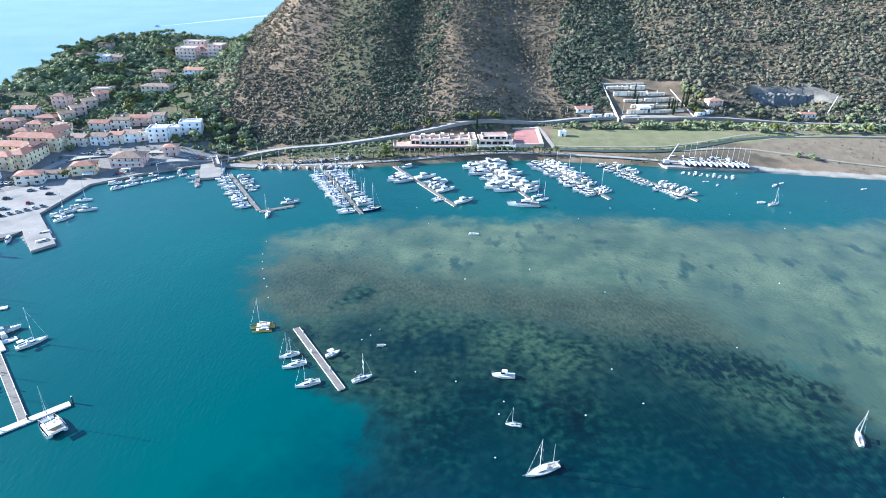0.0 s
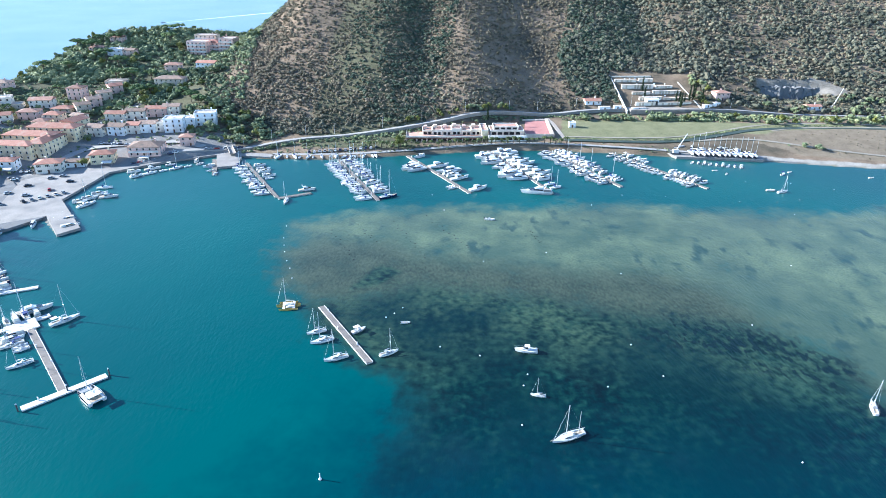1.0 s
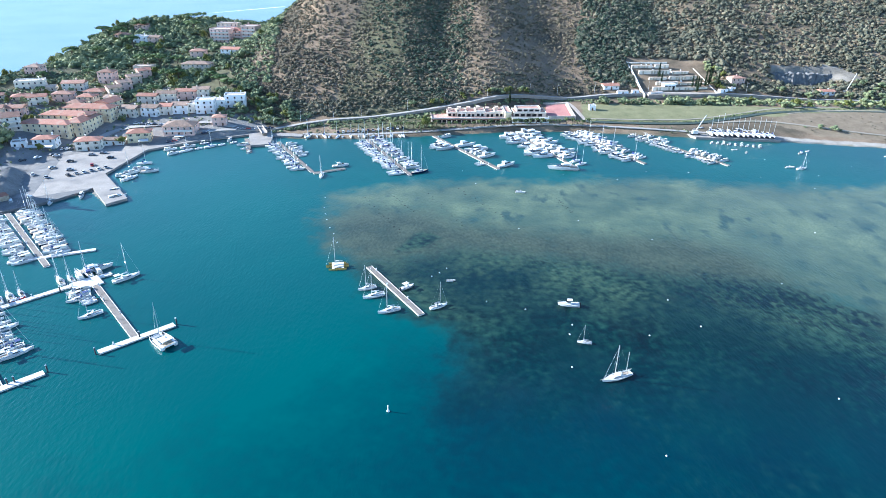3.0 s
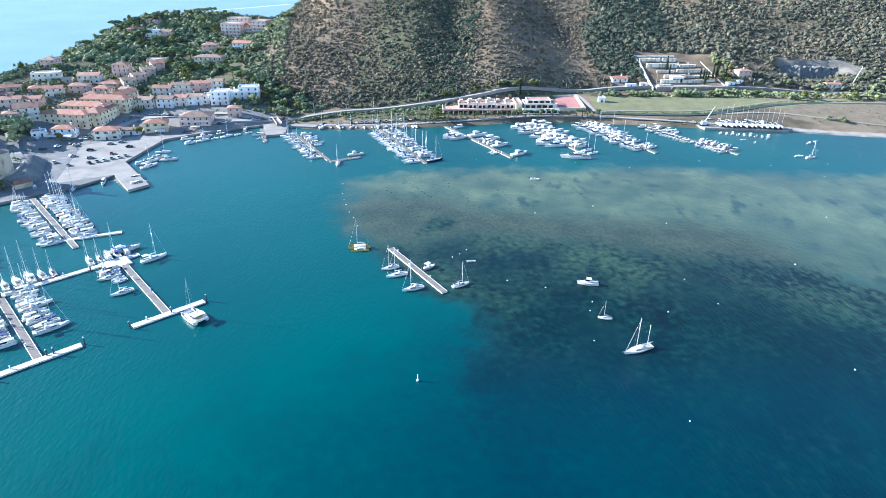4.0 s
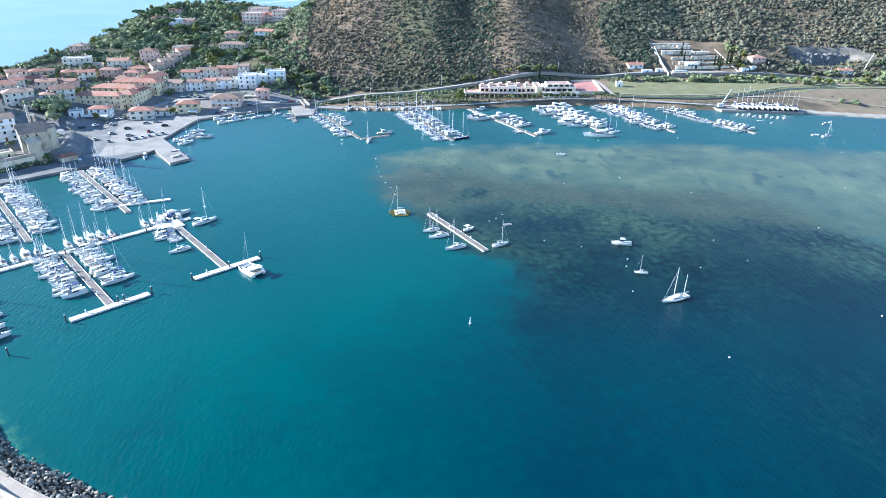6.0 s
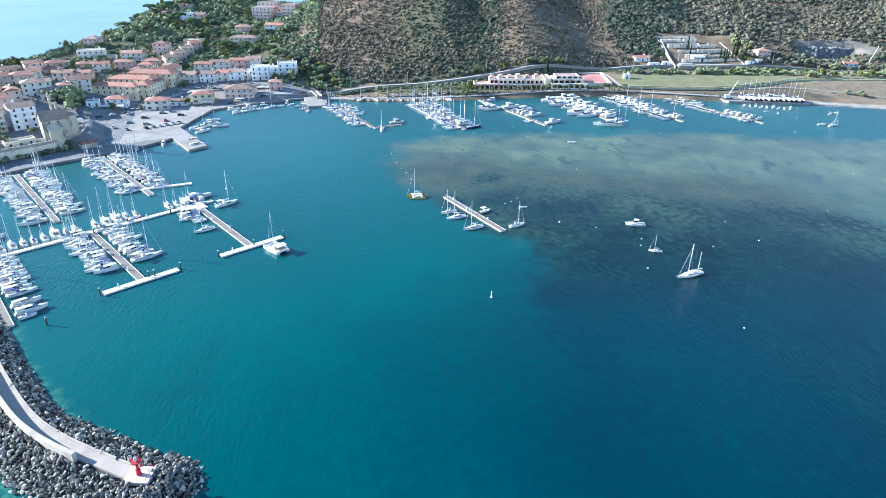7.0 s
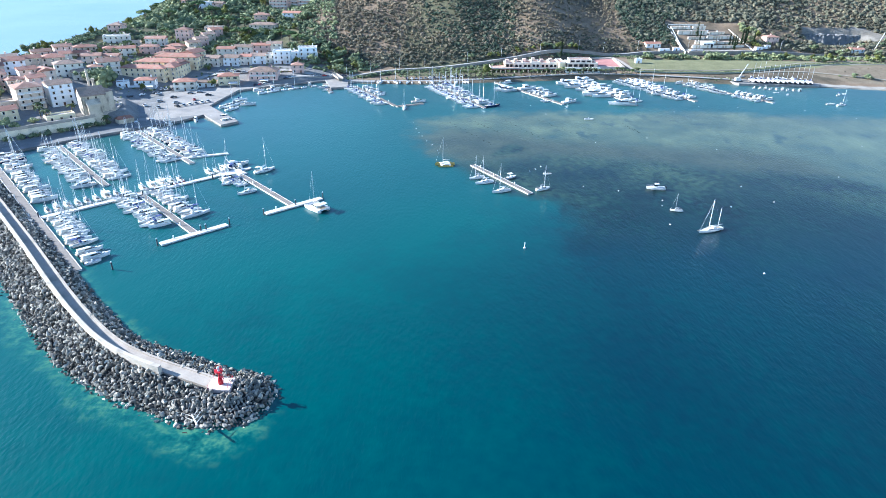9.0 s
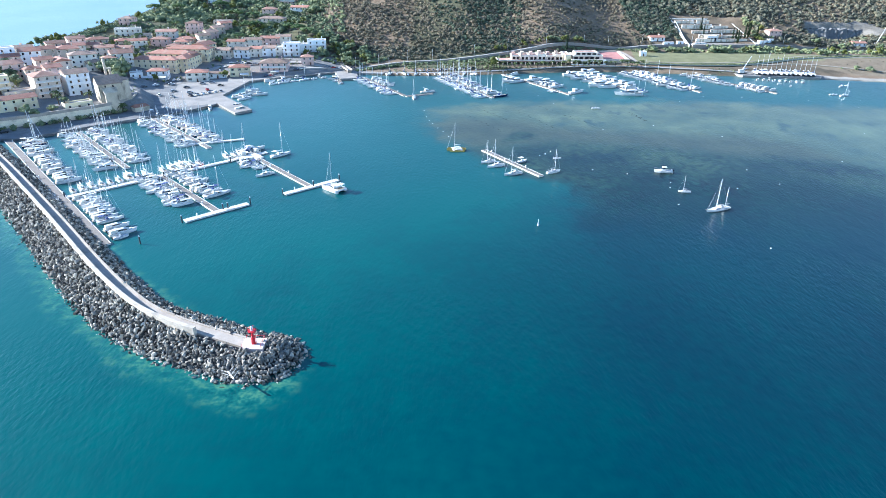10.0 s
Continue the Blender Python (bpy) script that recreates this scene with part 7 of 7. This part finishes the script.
def tree_kind(kind, seed):
    r = np.random.default_rng(seed)
    if kind == "oak":
        high = 3.0 + r.uniform(0, 0.8)
        lumps = [((r.normal(0, 1.5), r.normal(0, 1.5), high + r.normal(0.2, 0.9)), (r.uniform(1.2, 2.0),) * 2 + (r.uniform(1.0, 1.5),)) for _ in range(14)]
        crown = crown_mesh("crown", "oak", lumps, r, 800, 0.22, 0.86)
        return trunk_mesh(high, 0.25, [c for c, _ in lumps[:5]]), crown
    if kind == "pine":
        high = 6.0 + r.uniform(0, 1.5)
        lumps = []
        for _ in range(22):
            a, d = r.uniform(0, 6.28), 4.6 * math.sqrt(r.random())
            lumps.append(((d * math.cos(a), d * math.sin(a), high + 0.9 - 0.05 * d * d + r.normal(0, 0.25)), (r.uniform(1.2, 1.9),) * 2 + (r.uniform(0.7, 1.1),)))
        crown = crown_mesh("crown", "pine", lumps, r, 1500, 0.2, 0.86)
        return trunk_mesh(high, 0.3, [c for c, _ in lumps[:8]], 0.5), crown
    if kind == "light":
        high = 4.0
        lumps = [((r.normal(0, 1.2), r.normal(0, 1.2), high + r.normal(0, 0.8)), (r.uniform(0.9, 1.5),) * 3) for _ in range(11)]
        return trunk_mesh(high, 0.18, [c for c, _ in lumps[:4]]), crown_mesh("crown", "light_leaf", lumps, r, 900, 0.19, 0.8)
    if kind == "cypress":
        lumps = [((r.normal(0, 0.1), r.normal(0, 0.1), 1.0 + 0.95 * k), (max(0.25, 1.15 - 0.1 * k + (0 if k else -0.3)),) * 2 + (0.95,)) for k in range(10)]
        return trunk_mesh(3.0, 0.2, [], 0.05), crown_mesh("crown", "cypress", lumps, r, 500, 0.22)
    lumps = [((r.normal(0, 0.7), r.normal(0, 0.7), 0.7 + r.uniform(-0.2, 0.5)), (r.uniform(0.6, 1.1),) * 3) for _ in range(7)]
    return trunk_mesh(0.7, 0.12, [c for c, _ in lumps[:4]], 0.1), crown_mesh("crown", "oak", lumps, r, 260, 0.22)


def palm_kind(seed):
    r = np.random.default_rng(seed)
    bm = bmesh.new()
    high = 4.5 + r.uniform(0, 1.5)
    rod(bm, (0, 0, -0.4), (0.15, 0, high), 0.3, 0.22, 8)
    trunk = mesh_of("trunk", bm, M["bark"])
    bm = bmesh.new()
    for k in range(18):
        a, up = k * 2.4, r.uniform(-0.1, 0.9)
        d = Vector((math.cos(a), math.sin(a), 0))
        s = Vector((-d.y, d.x, 0))
        last = None
        for q in range(6):
            u = q / 5
            p = Vector((0.15, 0, high)) + d * (2.7 * u) + Vector((0, 0, up * 1.8 * u - 2.0 * u * u))
            w = 0.42 * math.sin(math.pi * (0.12 + 0.86 * u))
            row = (bm.verts.new(p - s * w - Vector((0, 0, 0.18))), bm.verts.new(p), bm.verts.new(p + s * w - Vector((0, 0, 0.18))))
            if last:
                bm.faces.new((last[0], last[1], row[1], row[0]))
                bm.faces.new((last[1], last[2], row[2], row[1]))
            last = row
    return trunk, mesh_of("crown", bm, M["palm_leaf"])


TREES = {k: [tree_kind(k, s) for s in range(4)] for k in ("oak", "pine", "light", "cypress", "shrub")}
TREES["palm"] = [palm_kind(s) for s in range(3)]
WORDS = {"oak": ("tree", "dark green holm oak with a dense crown", "tree", "trees of the town and headland"), "pine": ("umbrella_pine", "umbrella pine with a broad flat crown", "pine", "umbrella pines"),
         "light": ("tree", "yellow-green leafy garden tree", "tree", "light green trees"), "cypress": ("cypress", "slender dark green cypress tree", "cypress", "cypresses"),
         "shrub": ("shrub", "rounded dark green shrub below the wall", "shrub", "clipped shrubs"), "palm": ("palm_tree", "palm with arching fronds on the shore", "palm", "shore palms")}
trng = random.Random(21)


def tree(kind, x, y, size=1.0, z=None):
    name, label, category, group = WORDS[kind]
    trunk, crown = trng.choice(TREES[kind])
    m = pose(x, y, ground_z(x, y) - 0.1 if z is None else z, 0, 0, trng.uniform(0, 360)) @ Matrix.Scale(size, 4)
    root = thing(name, label, category, group, m=m)
    link("trunk", trunk, root)
    link("crown", crown, root)


def clear(x, y, gap=0.0):
    return all((x - a) ** 2 + (y - b) ** 2 > (r + gap) ** 2 for a, b, r in FOOT)


def grove(outline, count, kinds, sizes=(0.8, 1.3), gap=0.5):
    xs, ys = [q[0] for q in outline], [q[1] for q in outline]
    made = tries = 0
    while made < count and tries < count * 30:
        tries += 1
        x, y = trng.uniform(min(xs), max(xs)), trng.uniform(min(ys), max(ys))
        if inside_by(np.array([x]), np.array([y]), outline)[0] < 0 or inside_by(np.array([x]), np.array([y]), COAST)[0] < 4 or not clear(x, y, gap):
            continue
        tree(trng.choice(kinds), x, y, trng.uniform(*sizes))
        made += 1


grove([(-410, 545), (-408, 640), (-380, 695), (-300, 730), (-215, 735), (-205, 650), (-270, 610), (-280, 540), (-330, 505), (-375, 515)], 40, ["oak", "oak", "pine", "light"], (0.9, 1.5))
grove([(-345, 640), (-330, 690), (-285, 690), (-268, 640), (-290, 610), (-330, 615)], 14, ["pine", "oak", "oak"], (1.1, 1.6), -3)
grove([(-280, 500), (-262, 545), (-215, 560), (-205, 600), (-190, 640), (-185, 600), (-205, 520), (-210, 470), (-250, 470)], 26, ["oak", "oak", "light"], (0.8, 1.4))
grove([(-185, 408), (-200, 445), (-205, 470), (-175, 465), (-140, 436), (-120, 426), (-150, 408)], 34, ["oak", "oak", "light"], (0.7, 1.3))
grove([(-345, 370), (-330, 470), (-260, 470), (-240, 430), (-250, 390), (-300, 330)], 34, ["oak", "oak", "light"], (0.5, 0.9))
grove([(-430, 330), (-395, 480), (-372, 470), (-372, 380), (-390, 300)], 22, ["oak", "oak", "light"], (0.8, 1.3))
for x, y, s in ((-253, 486, 1.35), (-247, 492, 1.1), (-252, 456, 1.0), (-276, 526, 1.5), (-290, 527, 1.4), (-262, 531, 1.2), (-318, 570, 1.4), (-300, 556, 1.3), (-339, 590, 1.4), (-320, 492, 0.8), (-358, 600, 1.2)):
    tree("pine", x, y, s)
for x, y, s in ((-299, 335, 1.5), (-304, 344, 1.7), (-308, 352, 1.6), (-298, 346, 1.5), (-312, 341, 1.4), (-294, 326, 1.2)):
    tree("oak", x, y, s)
for x, y, s in ((-338, 286, 1.3), (-329, 277, 1.2), (-356, 311, 1.0), (-294, 228, 0.8), (-289, 228, 0.7), (-285, 238, 0.6), (-279, 246, 0.7), (-275, 250, 0.7), (-327, 323, 0.8), (-319, 348, 0.9), (-304, 344, 0.8), (-324, 289, 0.7)):
    if clear(x, y, -3):
        tree("oak", x, y, s)
for x, y in ((-317, 372), (-276, 343), (-234, 360), (-349, 312)):
    tree("light", x, y, 0.9)
for q in resample(QUAY_WALL, 6.0)[1:-3]:
    tree("shrub", q[0] + 1.7, q[1] - 1.7, trng.uniform(1.2, 1.5), 1.2)
for x, y in ((-303, 243), (-289, 250), (-276, 258), (-283, 246), (-297, 262), (-258, 258)):
    tree("palm", x, y, 1.1)
for k in range(34):
    x = -60 + k * 4.2 + trng.uniform(-1, 1)
    tree("palm", x, 399 + (x + 60) * 0.115 - max(0, x - 55) * 0.2 + trng.uniform(-1, 1) + 5, trng.uniform(0.7, 1.0))
for x, y, s in ((-205, 470, 1.1), (-215, 480, 1.0), (-222, 492, 1.2), (-232, 452, 0.9), (-222, 446, 0.8), (-196, 462, 1.1), (-240, 505, 1.0), (-290, 470, 0.8), (-300, 480, 0.9), (-282, 492, 1.0), (-310, 455, 0.8), (-345, 470, 0.9), (-330, 440, 0.7), (-312, 430, 0.7)):
    if clear(x, y):
        tree(trng.choice(["oak", "oak", "pine"]), x, y, s)
tree("light", -40, 404, 1.5)
for x, y, z in ((160, 515, 15), (160, 524, 18), (184, 507, 11.2), (186.5, 506, 11.2), (189, 507, 11.2), (191.5, 508, 11.2), (196, 510, None), (199, 511, None), (201.5, 514, None), (186, 500, 11.2), (205, 506, None), (24, 452, None)):
    tree("cypress", x, y, trng.uniform(0.95, 1.35), z)
grove([(201, 498), (220, 508), (214, 545), (203, 548), (203, 520)], 14, ["oak", "oak", "light"], (0.6, 1.0), -2)
grove([(80, 476), (160, 482), (226, 488), (226, 472), (160, 470), (84, 468)], 34, ["oak", "oak", "light", "oak"], (0.6, 1.0))
grove([(230, 474), (420, 480), (420, 455), (300, 466), (240, 462)], 34, ["oak", "oak", "light"], (0.8, 1.3))
grove([(230, 500), (260, 528), (345, 525), (420, 510), (420, 500)], 16, ["oak"], (0.7, 1.1))
grove([(228, 420), (262, 420), (262, 410), (228, 412)], 7, ["shrub", "oak"], (0.6, 0.8))
grove([(-60, 441), (-25, 451), (10, 462), (52, 482), (52, 474), (0, 453), (-30, 445)], 26, ["oak", "light"], (0.5, 0.8))


def scrub(name, outline, step, sizes, key, seed, keep, sprays=12, spray=0.2, high=1.0):
    """Uncounted bushes over a hillside, one mesh."""
    r = np.random.default_rng(seed)
    xs, ys = [q[0] for q in outline], [q[1] for q in outline]
    n = int((max(xs) - min(xs)) * (max(ys) - min(ys)) / step ** 2)
    px, py = r.uniform(min(xs), max(xs), n), r.uniform(min(ys), max(ys), n)
    thick = 0.5 + 0.5 * rough_ground(px, py, 38, 9) + 0.35 * rough_ground(px, py, 9, 4)
    gully = np.exp(-((px + 30 - 0.04 * (py - 430)) / 18) ** 2) + np.exp(-((px - 185 - 0.05 * (py - 486)) / 30) ** 2) + np.exp(-((px + 135 + 0.2 * (py - 430)) / 22) ** 2)
    ok = (inside_by(px, py, outline) > 0) & (inside_by(px, py, COAST) > 3) & (r.random(n) < keep * (0.45 + 0.75 * thick + 0.45 * gully))
    road = resample(COAST_ROAD, 6.0)
    for qx, qy in road:
        ok &= (px - qx) ** 2 + (py - qy) ** 2 > 16
    for a, b, c in FOOT:
        ok &= (px - a) ** 2 + (py - b) ** 2 > c * c
    ok &= ~((px > 136) & (px < 208) & (py > 488) & (py < 556))
    ok &= inside_by(px, py, [(264, 542), (268, 553), (318, 553), (336, 549), (342, 532), (330, 530), (322, 541)]) < 0
    px, py = px[ok], py[ok]
    pz = land_height(px, py)
    n = len(px)
    size = r.uniform(*sizes, n) * (0.75 + 0.5 * np.clip(thick[ok] + 0.4 * gully[ok], 0, 1.4))
    core = base_blob(1, 12, 0.22, 0.75)
    low = core[0][None] * size[:, None, None] * r.uniform(0.8, 1.2, (n, 1, 3)) * (0.8, 0.8, 0.8 * high)
    ang = r.uniform(0, 6.28, n)
    ca, sa = np.cos(ang)[:, None], np.sin(ang)[:, None]
    low = np.stack([low[..., 0] * ca - low[..., 1] * sa, low[..., 0] * sa + low[..., 1] * ca, low[..., 2]], 2)
    base = np.stack([px, py, pz + size * 0.35], 1)
    v1 = (low + base[:, None]).reshape(-1, 3)
    f1 = (core[1][None] + (np.arange(n) * len(core[0]))[:, None, None]).reshape(-1, 3)
    m = sprays
    d = r.normal(size=(n, m, 3))
    d /= np.linalg.norm(d, axis=2)[..., None]
    d[..., 2] = np.abs(d[..., 2]) * 0.8
    c = base[:, None] + d * (size * 0.95)[:, None, None]
    v2 = (c[:, :, None] + r.normal(size=(n, m, 3, 3)) * (size * spray)[:, None, None, None]).reshape(-1, 3)
    v, f = join((v1, f1), (v2, np.arange(len(v2)).reshape(-1, 3)))
    ob = soup(name, v, f, M[key])
    return tagged(ob, "dense grey-green Mediterranean scrub covering the hillside", "scrub", kind="stuff")


scrub("hillside_scrub", [(-215, 520), (-165, 424), (-100, 426), (0, 452), (70, 486), (240, 502), (520, 490), (520, 760), (-60, 800), (-190, 760), (-220, 640)], 2.9, (0.7, 1.9), "scrub", 31, 1.0, 10)
scrub("low_garrigue", [(-200, 500), (-165, 428), (-100, 430), (0, 456), (70, 490), (180, 505), (180, 700), (-60, 760), (-190, 720)], 2.4, (0.35, 0.8), "garrigue", 51, 1.0, 4, 0.3, 0.7)
scrub("hillside_thicket", [(120, 505), (240, 502), (520, 490), (520, 760), (150, 790), (110, 640), (90, 540)], 3.8, (1.5, 3.1), "thicket", 41, 0.75, 16, 0.13, 1.15)
# gully and valley bushes carry the shade of sun-averted slopes in their colour
scrub("gully_thicket", [(-55, 440), (-15, 446), (0, 600), (15, 760), (-60, 760), (-95, 600), (-90, 500)], 3.0, (1.1, 2.2), "oak_in_shade", 42, 0.6)
scrub("foot_thicket", [(-165, 424), (-100, 427), (0, 453), (70, 487), (120, 500), (120, 520), (60, 512), (-10, 478), (-100, 446), (-170, 448)], 2.8, (1.0, 2.0), "thicket", 43, 0.7)
scrub("valley_wood", [(100, 512), (136, 505), (150, 560), (180, 600), (192, 700), (200, 770), (150, 780), (120, 680), (96, 580)], 3.1, (1.5, 2.8), "oak_in_shade", 45, 0.9)
scrub("ridge_wood", [(-222, 520), (-185, 462), (-165, 470), (-180, 560), (-190, 640), (-185, 720), (-215, 720), (-225, 640)], 3.0, (1.4, 2.8), "oak", 47, 0.8)
scrub("bank_brush", [(-112, 402), (-36, 406), (-32, 432), (-60, 428), (-100, 416)], 2.6, (0.5, 1.3), "oak", 48, 0.9)
scrub("meadow_brush", [(215, 430), (345, 462), (520, 425), (520, 372), (300, 392), (240, 404)], 5.0, (0.3, 0.7), "scrub", 32, 0.5)
verge = resample(COAST_ROAD[2:-2], 8.0)
scrub("road_hedge", [tuple(q) for q in verge + sides(verge) * 4.2] + [tuple(q) for q in (verge + sides(verge) * 8.5)[::-1]], 2.2, (0.7, 1.7), "oak", 52, 0.8)
scrub("shore_brush", [(-122, 388), (-36, 399), (25, 412), (64, 414), (122, 408), (150, 402), (150, 412), (60, 426), (-20, 412), (-120, 400)], 2.6, (0.4, 0.9), "oak", 33, 0.6)
scrub("headland_wood", [(-410, 545), (-408, 640), (-380, 695), (-300, 730), (-215, 735), (-205, 650), (-200, 600), (-222, 520), (-225, 470), (-245, 470), (-262, 545), (-280, 540), (-330, 505), (-375, 515)], 4.3, (2.2, 4.2), "oak", 34, 1.15, 24, 0.13, 1.05)
scrub("roadside_wood", [(-185, 408), (-200, 440), (-200, 462), (-170, 455), (-140, 432), (-120, 424), (-150, 408)], 3.2, (1.0, 2.0), "oak", 35, 0.7)
scrub("garden_hedges", [(80, 476), (160, 484), (226, 490), (420, 486), (420, 462), (300, 470), (226, 470), (160, 470), (84, 468)], 2.6, (0.9, 1.9), "oak", 36, 0.8)
scrub("canal_hedge", [(78, 428), (120, 425.5), (160, 427), (190, 440), (230, 459), (300, 464), (300, 461.5), (232, 456.5), (193, 438), (160, 424.5), (120, 423), (78, 425.5)], 1.4, (0.4, 0.8), "oak", 44, 0.9)
scrub("quarry_wood", [(225, 504), (262, 528), (345, 526), (420, 516), (420, 500)], 3.0, (1.0, 2.2), "thicket", 37, 0.9)
scrub("quarry_rim", [(262, 552), (268, 572), (350, 566), (356, 530), (346, 534), (338, 552), (318, 556)], 3.2, (0.8, 2.0), "scrub", 54, 0.8)
scrub("upper_gardens", [(-345, 462), (-372, 500), (-352, 530), (-300, 540), (-268, 545), (-235, 560), (-215, 540), (-225, 470), (-262, 470), (-300, 490)], 3.3, (1.0, 2.4), "oak", 53, 0.95, 14, 0.15)
scrub("gardens", [(-372, 390), (-330, 505), (-280, 530), (-262, 470), (-205, 455), (-195, 432), (-258, 428), (-300, 400), (-340, 330), (-370, 330), (-385, 400), (-385, 500), (-350, 520)], 3.0, (0.7, 1.8), "oak", 38, 1.2)
scrub("street_gardens", [(-340, 250), (-262, 285), (-285, 330), (-262, 350), (-215, 372), (-180, 405), (-200, 440), (-262, 440), (-300, 410), (-345, 400), (-360, 300)], 4.5, (0.5, 1.3), "oak", 46, 0.6)
scrub("sea_cliff_brush", [(-440, 300), (-425, 400), (-396, 490), (-402, 540), (-372, 520), (-364, 450), (-374, 380), (-390, 310)], 3.2, (1.0, 2.4), "oak", 39, 1.1)
